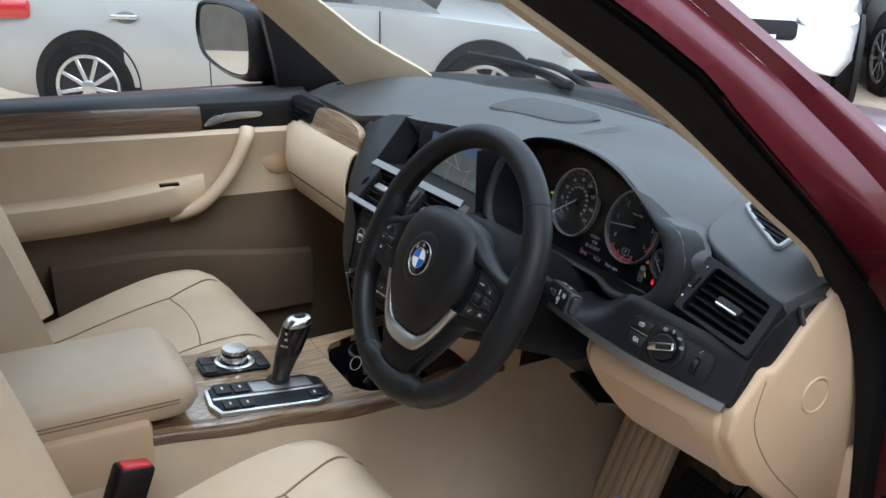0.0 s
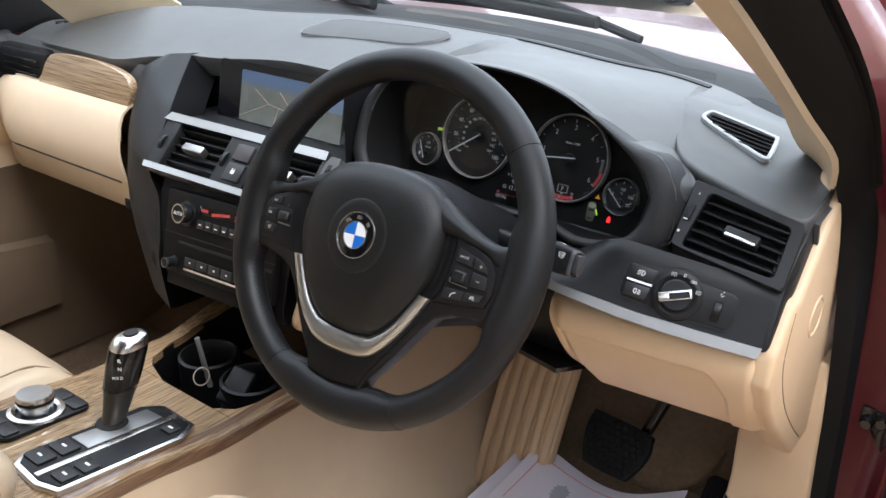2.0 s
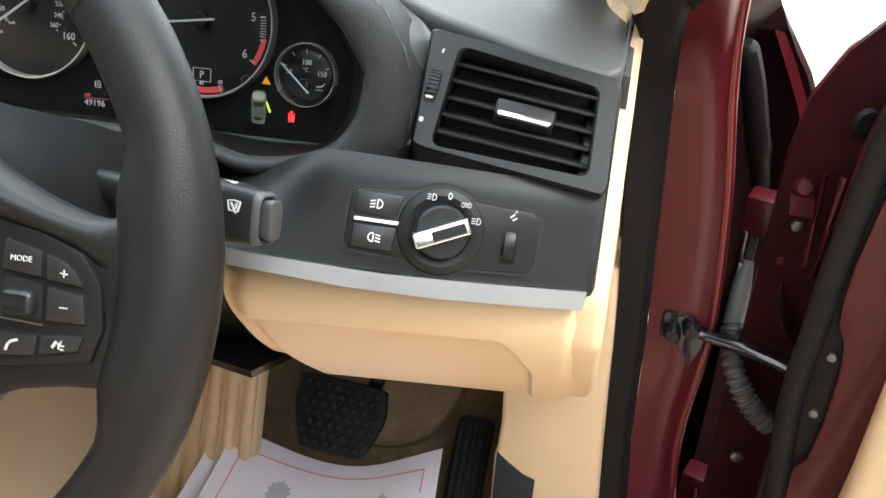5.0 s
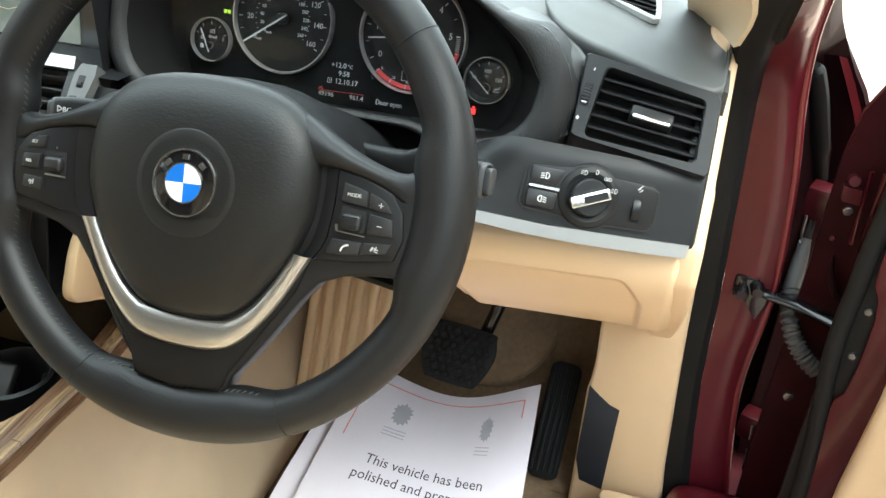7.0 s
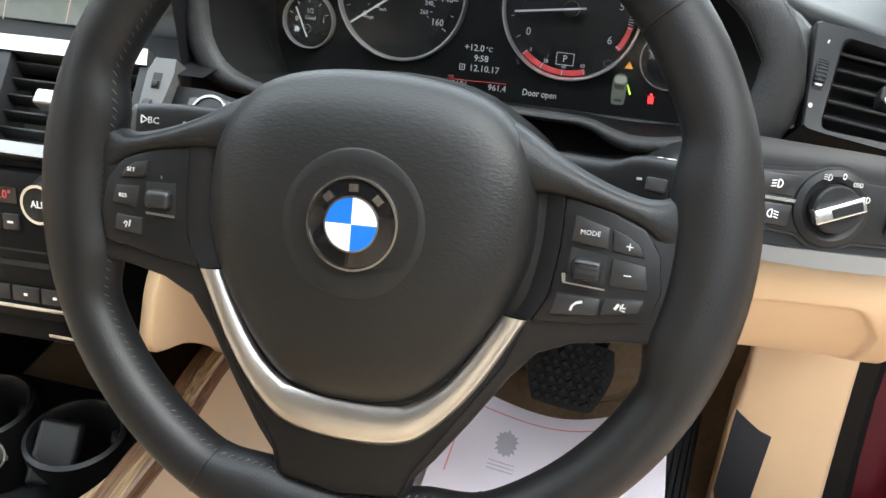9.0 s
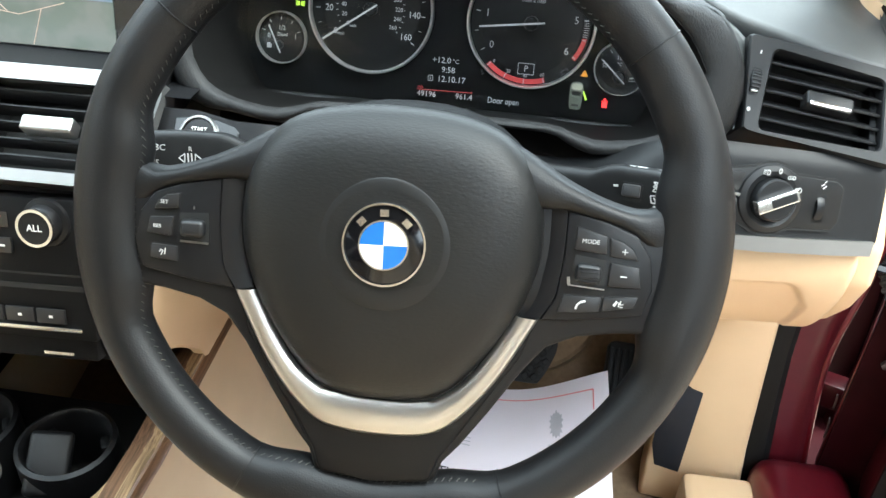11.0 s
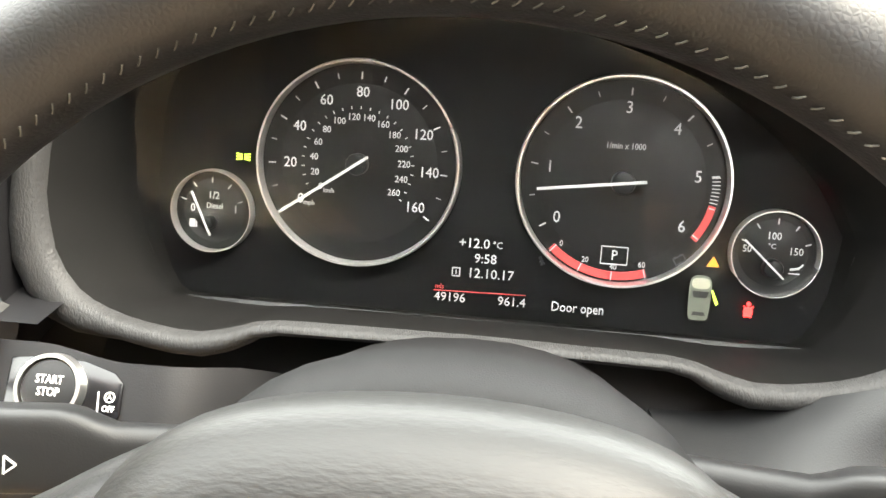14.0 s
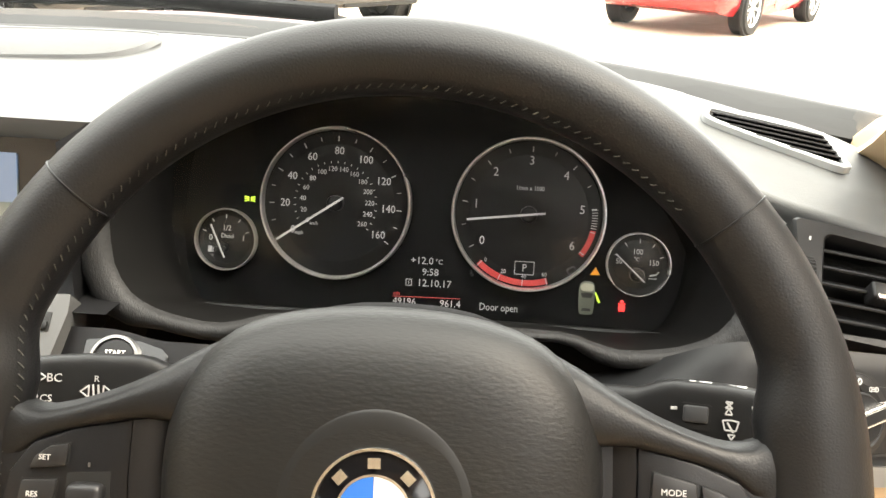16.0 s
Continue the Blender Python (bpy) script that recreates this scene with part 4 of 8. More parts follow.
rs = stalk("wiper_stalk", 1, "squared black wiper stalk with white symbols", RM, 0.0118, -0.0045)
def screen_mark(x, y, w, h):
    return outline([(x - w / 2, y + h / 2), (x, y + h * 0.62), (x + w / 2, y + h / 2), (x + w * 0.34, y - h / 2), (x - w * 0.34, y - h / 2)])
for bm in (merge(*outline([(-0.0152, 0.0030), (-0.0122, 0.0030), (-0.0152, 0.0002), (-0.0122, 0.0002)], 0.0007), *outline([(-0.0137, 0.0002), (-0.0122, -0.0026), (-0.0152, -0.0026)])),
           merge(*screen_mark(-0.0126, -0.0076, 0.0070, 0.0042), bar(-0.0113, -0.0106, -0.0140, -0.0062, 0.0008, 0, 0.0008)),
           merge(*outline([(-0.0135, -0.0116), (-0.0105, -0.0116), (-0.0120, -0.0138)])),
           merge(*screen_mark(-0.0002, -0.0002, 0.0074, 0.0044), bar(0.0012, -0.0034, -0.0020, 0.0014, 0.0008, 0, 0.0008), bar(0.0012, -0.0014, 0.0012, 0.0014, 0.0012, 0, 0.0008)),
           bar(-0.0392, -0.0024, -0.0364, -0.0022, 0.0013, 0, 0.0008)):
    part("lever_symbol", bm, SYMBOL, rs, "white symbol", RM)
part("button_well", prism(rounded(-0.0346, -0.0214, -0.0108, 0.0008, 0.0012), -0.001, 0.0006), DEEP, rs, "", RM)
part("sensor_button", prism(rounded(-0.0336, -0.0224, -0.0078, -0.0002, 0.0012), -0.001, 0.0022, 0.0009), STALKCAP, rs, "small grey push button", RM)
for x0, x1 in ((-0.0322, -0.0292), (-0.0274, -0.0218), (-0.0158, -0.0116), (-0.0108, -0.0064)):
    part("top_mark", put(box(x0, x1, -0.0002, 0.0004, -0.0016, 0.0016), pose(0, 0.0093 if x0 > -0.02 else 0.0097, -0.0076, 12, 0, 0)), SYMBOL, rs, "", RM)


# ---- driver's side of the dashboard ----
# outer end of the dash: pod with demister, vent panel, switch panel
POD_EDGE = spline([(0.497, 0.455, 1.100), (0.509, 0.387, 1.0935), (0.530, 0.331, 1.080), (0.5510, 0.295, 1.069), (0.576, 0.282, 1.0605), (0.604, 0.2765, 1.0538), (0.646, 0.2705, 1.0445), (0.681, 0.2670, 1.0378), (0.692, 0.270, 1.0375), (0.6965, 0.285, 1.0400), (0.6975, 0.354, 1.0530), (0.696, 0.405, 1.0540)], 70)
rows = []
for k, c in enumerate(POD_EDGE):
    f = k / (len(POD_EDGE) - 1)
    bx = mixv(0.515, 0.690, smooth(0.10, 0.95, f))
    b = Vector((bx, front_y(bx) - 0.004, 0))
    d = (Vector((b.x, b.y, 0)) - Vector((c.x, c.y, 0)))
    i = d.normalized()
    row = [c + i * 0.016 - Vector((0, 0, 0.034)), c + i * 0.006 - Vector((0, 0, 0.020)), c + i * 0.001 - Vector((0, 0, 0.010)), c - Vector((0, 0, 0.0050)), c + i * 0.0012 - Vector((0, 0, 0.0016)), c + i * 0.0042]
    for j in range(1, 17):
        p = c + i * 0.0042 + d * (1 - 0.0042 / d.length) * (j / 16)
        w = (Vector((p.x, p.y, 0)) - Vector((c.x, c.y, 0))).length
        p.z = mixv(c.z + 0.0006, pod_z(p.x, p.y), smooth(0.0, 0.032, w))
        row.append(p)
    rows.append(row)
part("outer_pod", thick(loft(rows), 0.003), SOFT, dash, "rounded black end of the dash", None, 60)
part("vent_backing", loft([[(x, 0.300, 1.040), (x, 0.262, 0.990), (x, 0.245, 0.960)] for x in (0.545, 0.60, 0.65, 0.697)]), DEEP, dash)

# flank between the dial hood, the pod and the vent
VENT = frame_at((0.577, 0.2665, 1.0500), (0.116, 0.004, -0.018), (0.0, 0.040, 0.045))
lip_side = [CLUSTER @ Vector((x, y, LIP - 0.006)) for x, y in rim_outline(144, grow=0.0118) if x > 0.150 and y > -0.034]
lip_side.sort(key=lambda p: -p.z)
vent_side = spline([(0.533, 0.326, pad_z(0.533, 0.326) - 0.004), (0.543, 0.310, 1.0655), (0.556, 0.2935, 1.061), VENT @ Vector((0.008, 0.000, -0.006)), VENT @ Vector((0.009, -0.030, -0.006)), VENT @ Vector((0.011, -0.066, -0.007))], len(lip_side))
rows = []
for p, q in zip(lip_side, vent_side):
    rows.append([p.lerp(q, f) + Vector((0, 0.30, -0.06)) * 0.055 * (f - f * f) * 4 * min((q - p).length / 0.06, 1) for f in [k / 10 for k in range(11)]])
part("hood_flank", loft(rows), SOFT, dash, "soft black flank beside the dials", None, 60)

# side demister on the pod
DEM = frame_at((0.592, 0.3543, 1.0835), (0.082, -0.013, -0.013), (0.0, 0.044, 0.012))
dem_out = spline2([(-0.0500, 0.004), (-0.0490, 0.0150), (-0.042, 0.0195), (0.0, 0.0195), (0.028, 0.0185), (0.036, 0.0145), (0.0475, -0.020), (0.046, -0.0258), (0.038, -0.0270), (0.0023, -0.0180), (-0.030, -0.0085), (-0.0455, -0.0025)], 52, True)
demister = thing("side_demister", (0.5935, 0.35, 1.08), "black slatted demister vent in a pale grey frame", "air vent")
def shrunk(pts, d):
    out = []
    for k, (x, y) in enumerate(pts):
        a, b = pts[k - 1], pts[(k + 1) % len(pts)]
        t = Vector((b[0] - a[0], b[1] - a[1])).normalized()
        out.append((x - t.y * d, y + t.x * d))
    return out
if sum(a[0] * b[1] - b[0] * a[1] for a, b in zip(dem_out, dem_out[1:])) > 0:
    dem_out = dem_out[::-1]
rows = [[(x, y, z) for x, y in shrunk(dem_out, -d)] for d, z in ((0.0, -0.004), (0.0, 0.0008), (0.0012, 0.0016), (0.0042, 0.0012), (0.0048, -0.006))]
part("frame", loft(rows, True), mat("pale_grey_frame", (0.30, 0.31, 0.31), 0.4, var=0.05), demister, "pale grey frame", DEM)
part("well", prism(shrunk(dem_out, -0.0035), -0.004, -0.0012), DEEP, demister, "", DEM)
for y, x0 in ((0.0110, -0.043), (0.0045, -0.041), (-0.0025, -0.032), (-0.0095, -0.014), (-0.0165, 0.008)):
    part("slat", put(box(x0, 0.0315 + (0.0145 - y) * 0.34, -0.0022, 0.0022, -0.0006, 0.0006, 0.0003), pose(0, y, 0.0005, -40, 0, 2)), GREYPLASTIC, demister, "", DEM)

# vent panel
vent = thing("side_air_vent", (0.64, 0.25, 1.0), "black slatted air vent with a bright centre tab", "air vent")
fr_out = [(0.0060, 0.0030), (0.0600, 0.0020), (0.1165, -0.0008), (0.1205, -0.0060), (0.1268, -0.0660), (0.1250, -0.0708), (0.0930, -0.0716), (0.0160, -0.0684), (0.0092, -0.0648), (0.0076, -0.0580)]
def soft_quad(q, r, n=5):
    """A four-cornered outline with rounded corners."""
    pts = []
    for k, p in enumerate(q):
        p, a, b = Vector(p), Vector(q[k - 1]), Vector(q[(k + 1) % 4])
        s0, s1 = p + (a - p).normalized() * r, p + (b - p).normalized() * r
        for j in range(n + 1):
            f = j / n
            w = s0.lerp(p, f).lerp(p.lerp(s1, f), f)
            pts.append((w.x, w.y))
    return pts
op = soft_quad([(0.1087, -0.0100), (0.0262, -0.0046), (0.0238, -0.0664), (0.1138, -0.0622)], 0.006)
def framed(outer, hole, z0, z1, w=0.0015):
    """A plate with a hole, both given as rings of points."""
    n = len(hole)
    out = []
    for x, y in hole:
        d = Vector((x, y)) - Vector((sum(p[0] for p in hole) / n, sum(p[1] for p in hole) / n))
        c = Vector((x, y)) - d
        best = None
        for a, b in zip(outer, outer[1:] + outer[:1]):
            ax, ay, bx, by = a[0] - c.x, a[1] - c.y, b[0] - c.x, b[1] - c.y
            den = d.x * (ay - by) - d.y * (ax - bx)
            if abs(den) < 1e-12:
                continue
            s = (ax * (ay - by) - ay * (ax - bx)) / den
            t = (d.x * ay - d.y * ax) / den
            if s > 0 and -1e-6 <= t <= 1 + 1e-6 and (best is None or s < best):
                best = s
        out.append((c.x + d.x * (best or 1.1), c.y + d.y * (best or 1.1)))
    def inn(f):
        return [(mixv(h[0], o[0], f), mixv(h[1], o[1], f)) for h, o in zip(hole, out)]
    f = 0.08
    c = Vector((sum(p[0] for p in out) / len(out), sum(p[1] for p in out) / len(out)))
    skirt = [(x + (x - c.x) * 0.06, y + (y - c.y) * 0.10) for x, y in out]
    rows = [[(x, y, z0 - 0.035) for x, y in skirt], [(x, y, z0) for x, y in out], [(x, y, z1 - w) for x, y in out], [(x, y, z1) for x, y in inn(1 - f)], [(x, y, z1) for x, y in inn(f)], [(x, y, z1 - w) for x, y in hole], [(x, y, z0 - 0.03) for x, y in hole]]
    return loft(rows, True)
part("vent_frame", framed(fr_out, op, -0.006, 0.0040), GREYPLASTIC, vent, "grey-black frame", VENT, 30)
part("vent_well", box(0.020, 0.116, -0.068, 0.0, -0.034, -0.026), DEEP, vent, "", VENT)
for k in range(6):
    y0, y1 = -0.0085 - 0.0113 * k, -0.0125 - 0.0098 * k
    part("slat", put(bevel(box(-0.0445, 0.0445, -0.0085, 0.0085, -0.0010, 0.0010), 0.0006), pose(0.0690, (y0 + y1) / 2, -0.0075, -62, 0, 0) @ pose(0, 0, 0, 0, 0, math.degrees(math.atan2(y1 - y0, 0.088)))), GREYPLASTIC, vent, "", VENT)
tab = part("direction_tab", put(box(-0.0175, 0.0175, -0.0058, 0.0058, -0.006, 0.0068, 0.0022, 3), pose(0.0712, -0.0362, 0.0, -12, 0, 0)), GREYPLASTIC, vent, "grey tab", VENT)
part("tab_edge", put(box(-0.0155, 0.0155, -0.0063, -0.0028, 0.0040, 0.0076, 0.0014, 2), pose(0.0712, -0.0362, 0.0, -12, 0, 0)), CHROME, tab, "bright lower edge", VENT)
tw = part("thumb_wheel", put(lathe([(1e-4, -0.0035), (0.0140, -0.0035), (0.0148, -0.002), (0.0148, 0.002), (0.0140, 0.0035), (1e-4, 0.0035)], 40), pose(0.0158, -0.0318, -0.0075, 0, 90, 0)), PLASTIC, vent, "ribbed thumb wheel", VENT)
for k in range(11):
    a = radians(40 + 10 * k)
    part("rib", put(box(-0.0032, 0.0032, -0.0005, 0.0005, -0.0005, 0.0005), pose(0.0158, -0.0318 - 0.0150 * math.cos(a), -0.0075 + 0.0150 * math.sin(a))), GREYPLASTIC, tw, "", VENT)
for bm in (bar(0.0136, -0.0398, 0.0178, -0.0398, 0.0012, 0.0040, 0.0068), bar(0.0160, -0.0112, 0.0164, -0.0088, 0.0010, 0.004, 0.0045), prism(oval(0.0013, 0.0016, 12, 2, 0.0145, -0.0532), 0.0040, 0.0045)):
    part("wheel_mark", bm, SYMBOL, vent, "white mark", VENT)

# switch panel with the light switch
PANEL = frame_at((0.561, 0.188, 0.985), (0.103, 0.026, -0.016), (0.003, 0.014, 0.029))
rows = []
for k in range(26):
    u = mixv(-0.122, 0.1385, k / 25)
    f = smooth(-0.008, -0.105, u)
    vt = mixv(0.018, -0.012, f)
    rows.append([(u + 0.016 * f * q, mixv(-0.0462 + 0.0045 * smooth(0.04, 0.138, u), vt, q), -0.060 * f * q ** 1.35 - 0.005 * max(q - 0.8, 0) ** 2 / 0.04) for q in [j / 10 for j in range(11)]])
part("switch_panel", thick(loft(rows), 0.004), GREYPLASTIC, dash, "grey-black panel", PANEL @ Matrix.Translation((0, 0, -0.0006)))
part("metal_strip", bevel(prism([(-0.1245, -0.0470), (-0.0600, -0.0535), (0.0, -0.0568), (0.0500, -0.0568), (0.1000, -0.0545), (0.1370, -0.0522), (0.1382, -0.0414), (0.0800, -0.0445), (0.0200, -0.0468), (-0.0600, -0.0452), (-0.1245, -0.0380)], -0.010, 0.0035), 0.0012, 2), SILVER, dash, "satin metal strip", PANEL)
lsw = thing("light_switch", (0.61, 0.19, 0.96), "black rotary light switch with white symbols", "light switch")
lp = [(-0.003, -0.004), (0.002, -0.0005), (0.022, 0.0010), (0.034, 0.0030)] + [polar(0.0495, -0.0185, 0.0262, a) for a in (118, 105, 90, 75, 62)] + [(0.068, 0.0005), (0.100, -0.0005), (0.1060, -0.0050), (0.1065, -0.0300), (0.1020, -0.0365), (0.070, -0.0380)] + [polar(0.0495, -0.0185, 0.0262, a) for a in (-52, -70, -90, -110, -128)] + [(0.030, -0.0375), (0.0, -0.0360), (-0.004, -0.0310)]
turn = 1 if sum(a[0] * b[1] - b[0] * a[1] for a, b in zip(lp, lp[1:] + lp[:1])) > 0 else -1
part("plate", prism(shrunk(lp, 0.0006 * turn), -0.002, 0.0020, 0.0007), GREYPLASTIC, lsw, "", PANEL)
part("plate_gap", prism(shrunk(lp, -0.0012 * turn), -0.001, 0.0012), DEEP, lsw, "dark groove", PANEL)
def lamp_mark(x, y, s, z, flip=1, rays=3, slant=0.0):
    """A small headlamp sign: a rounded lamp with its beams."""
    d = [(x + flip * s * a, y + s * b) for a, b in ((0.0, 0.5), (0.25, 0.48), (0.5, 0.3), (0.58, 0.0), (0.5, -0.3), (0.25, -0.48), (0.0, -0.5))]
    w = s * 0.13
    return merge(*[bar(*a, *b, w, z, z + 0.0004) for a, b in zip(d, d[1:] + d[:1])], *[bar(x - flip * s * 0.25, y + s * (0.36 - 0.72 * k / (rays - 1)), x - flip * s * 0.85, y + s * (0.36 - 0.72 * k / (rays - 1)) - slant * s, w, z, z + 0.0004) for k in range(rays)])
KN = PANEL @ Matrix.Translation((0.0495, -0.0185, 0))
part("dial", lathe([(1e-4, 0.001), (0.0250, 0.001), (0.0240, 0.0036), (0.0200, 0.0052), (0.0165, 0.0040), (0.0160, 0.0022), (1e-4, 0.0022)]), GREYPLASTIC, lsw, "dished dial", KN)
kn = part("knob", lathe([(0.0152, 0.003), (0.0150, 0.0100), (0.0138, 0.0112), (1e-4, 0.0112)]), GREYPLASTIC, lsw, "", KN)
grip = part("grip_bar", put(prism(rounded(-0.0165, 0.0155, -0.0046, 0.0046, 0.0012), 0.008, 0.0160, 0.0010), pose(0, 0, 0, 0, 0, 24)), CHROME, kn, "bright grip bar", KN)
part("grip_inset", put(prism(rounded(-0.0060, 0.0130, -0.0030, 0.0026, 0.0008), 0.0158, 0.0164), pose(0, 0, 0, 0, 0, 24)), GREYPLASTIC, grip, "", KN)
for a, r in ((112, 0.0200), (24, 0.0208)):
    part("dial_symbol", lamp_mark(*polar(0, 0, r, a), 0.0036, 0.0052), SYMBOL, lsw, "white lamp symbol", KN)
part("dial_symbol", merge(lamp_mark(*polar(0, 0, 0.0212, 52), 0.0026, 0.0052), lamp_mark(*polar(0, 0, 0.0195, 58), 0.0026, 0.0052, -1)), SYMBOL, lsw, "white lamp symbol", KN)
part("dial_symbol", put(ring(0.0009, 0.0015, 0.0052, 0.0060, 20), Matrix.Translation((*polar(0, 0, 0.0205, 84), 0)) @ Matrix.Diagonal((0.8, 1.3, 1, 1))), SYMBOL, lsw, "white nought", KN)
for y0, y1 in ((-0.0145, -0.0020), (-0.0335, -0.0205)):
    b = part("fog_button", prism([(0.0005, y0), (0.0005, y1), (0.0270 if y0 > -0.02 else 0.0245, y1), (0.0235, y0)], 0.0005, 0.0040, 0.0008), BTN, lsw, "black push button", PANEL)
    ym = (y0 + y1) / 2
    part("button_symbol", lamp_mark(0.0125, ym, 0.0048, 0.0040, 1 if y0 > -0.02 else -1, 3, 0.12), WHITE, b, "", PANEL)
part("button_edge", prism([(0.0005, -0.0185), (0.0005, -0.0165), (0.0255, -0.0165), (0.0250, -0.0185)], 0.0005, 0.0045), CHROME, lsw, "bright strip", PANEL)
part("dimmer_slot", prism(rounded(0.0845, 0.0935, -0.0320, -0.0110, 0.001), 0.001, 0.0020), DEEP, lsw, "", PANEL)
part("dimmer_wheel", put(lathe([(1e-4, -0.003), (0.0120, -0.003), (0.0125, 0.0), (0.0120, 0.003), (1e-4, 0.003)], 32), PANEL.inverted() @ PANEL @ pose(0.0890, -0.0215, -0.0072, 0, 90, 0)), PLASTIC, lsw, "small ribbed wheel", PANEL)
part("dimmer_symbol", merge(bar(0.0875, -0.0055, 0.0895, -0.0035, 0.0010, 0.0016, 0.0020), bar(0.0890, -0.0070, 0.0915, -0.0050, 0.0008, 0.0016, 0.0020), bar(0.0895, -0.0030, 0.0910, -0.0015, 0.0008, 0.0016, 0.0020)), WHITE, lsw, "", PANEL)

# beige knee panel below the strip, its lower part sunk behind a rounded flap edge
def knee_sink(x, z):
    """0 on the border, 1 well inside the sunken flap."""
    top = 0.8868 - 0.030 * smooth(0.636, 0.668, x) ** 2
    return smooth(0.0, 0.0034, top - z) * smooth(0.4815 + 0.35 * max(0.885 - z, 0) ** 1.3, 0.486 + 0.35 * max(0.885 - z, 0) ** 1.3, x) * smooth(0.6665, 0.6625, x)


rows = []
for k in range(111):
    f = k / 110
    prof = [(0.192, 0.922), (0.181, 0.912), (0.178, 0.894), (0.185, 0.868), (0.203, 0.835), (0.222, 0.811), (0.233, 0.804), (0.262, 0.800)]
    row = []
    for q in spline([(0, y, z) for y, z in prof], 110):
        left = 0.4715 + 0.010 * smooth(0.90, 0.85, q.z) + 0.018 * smooth(0.86, 0.805, q.z)
        x = mixv(left, 0.6950, f)
        yo = 0.022 * max((x - 0.47) / 0.22, 0) + 0.012 * smooth(0.020, 0.0, x - left) + 0.010 * smooth(0.680, 0.695, x) ** 2
        sink = 0.0078 * knee_sink(x, q.z)
        row.append((x, q.y + yo + sink, q.z - 0.4 * sink))
    rows.append(row)
part("knee_panel", thick(loft(rows), 0.003), TAN, dash, "smooth beige knee panel", None, 60)
# end of the dash towards the door: black cap and beige cover
cap = [(0.203, 0.922), (0.212, 0.944), (0.232, 0.985), (0.256, 1.008), (0.280, 1.022), (0.300, 1.032), (0.345, 1.041), (0.420, 1.044), (0.420, 0.95), (0.300, 0.93)]
part("end_cap", prism(cap, -0.012, 0.007, 0.004, 2), GREYPLASTIC, dash, "black end of the dash", frame_at((0.690, 0, 0), (0, 1, 0), (0, 0, 1)))
cover = [(0.206, 0.920), (0.228, 0.946), (0.242, 0.965), (0.260, 0.961), (0.275, 0.976), (0.300, 1.004), (0.330, 1.032), (0.348, 1.056), (0.365, 1.078), (0.41, 1.090), (0.46, 1.06), (0.50, 0.90), (0.44, 0.72), (0.36, 0.72), (0.30, 0.772), (0.255, 0.812), (0.222, 0.850), (0.203, 0.886)]
part("end_panel", prism(cover, -0.016, 0.012, 0.007, 3), TAN, dash, "beige panel closing the dash", frame_at((0.694, 0, 0), (0, 1, 0), (0, 0, 1)))
part("end_cap_disc", lathe([(0.0195, 0.0), (0.0205, 0.0012), (0.0225, 0.0014), (0.0235, 0.0)], 40), TAN, dash, "", frame_at((0.7060, 0.334, 0.912), (0, 1, 0), (0, 0, 1)))
part("cover_groove", tube([(0.7058, y, z) for y, z in spline2([(0.246, 0.952), (0.238, 0.920), (0.239, 0.895), (0.255, 0.862), (0.285, 0.822), (0.333, 0.775), (0.38, 0.735)], 30)], 0.0009, 6), SEAM, dash, "fine groove")

# ---- centre of the dashboard ----
STACK = mat("satin_stack_black", (0.0048, 0.0048, 0.0052), 0.5, var=0.15, bump=0.1, bscale=1500, spec=0.14)
# sheenless black that paints the shade inside the screen recess
NIGHT = mat("recess_shade_black", (0.0045, 0.0045, 0.0048), 0.8, var=0.1, spec=0.05)
# black cheek between glove box and centre, recess behind the screen
E1 = [(-0.272, 0.258, 1.062), (-0.290, 0.228, 1.045), (-0.299, 0.216, 1.010), (-0.303, 0.206, 0.975), (-0.293, 0.187, 0.935), (-0.284, 0.174, 0.885), (-0.266, 0.168, 0.820), (-0.235, 0.168, 0.740)]
E2 = [(-0.238, 0.288, 1.066), (-0.212, 0.240, 1.030), (-0.176, 0.188, 0.997), (-0.162, 0.140, 0.938), (-0.134, 0.130, 0.900), (-0.118, 0.114, 0.850), (-0.112, 0.104, 0.815), (-0.108, 0.110, 0.740)]
rows = []
for p, q in zip(spline(E1, 30), spline(E2, 30)):
    m = (p + q) / 2 + Vector((-0.003, -0.008, 0.002))
    rows.append([p + Vector((0.004, 0.05, 0)), p + Vector((0, 0.008, 0)), p.lerp(m, 0.35), m, q.lerp(m, 0.4), q])
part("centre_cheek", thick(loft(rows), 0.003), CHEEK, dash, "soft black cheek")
part("cheek_return", loft([[q, q + Vector((0.004, 0.006, 0)), q + Vector((0.008, 0.06, 0))] for q in spline(E2, 30)]), NIGHT, dash, "inner side of the cheek, blackened for shade")
rows = [[(x, y, z) for x in (-0.135, 0.0, 0.10, 0.135)] for y, z in ((0.150, 0.940), (0.125, 0.880), (0.108, 0.815), (0.112, 0.795), (0.30, 0.790))]
part("centre_face", thick(loft(rows), 0.003), STACK, dash, "black centre section")
part("beige_flank", prism(spline2([(0.120, 0.792), (0.128, 0.822), (0.148, 0.850), (0.180, 0.862), (0.30, 0.862), (0.31, 0.690), (0.235, 0.690), (0.205, 0.728), (0.165, 0.765)], 40, True), -0.007, 0.006, 0.004, 2), TAN, dash, "smooth beige side of the centre section", frame_at((0.1455, 0, 0), (0, 1, 0), (0, 0, 1)))
part("screen_recess", loft([[(x, 0.305, 0.965), (x, 0.305, 1.03), (x, 0.300, 1.060)] for x in (-0.245, -0.1, 0.05, 0.185)]), NIGHT, dash, "screen recess, blackened for shade")
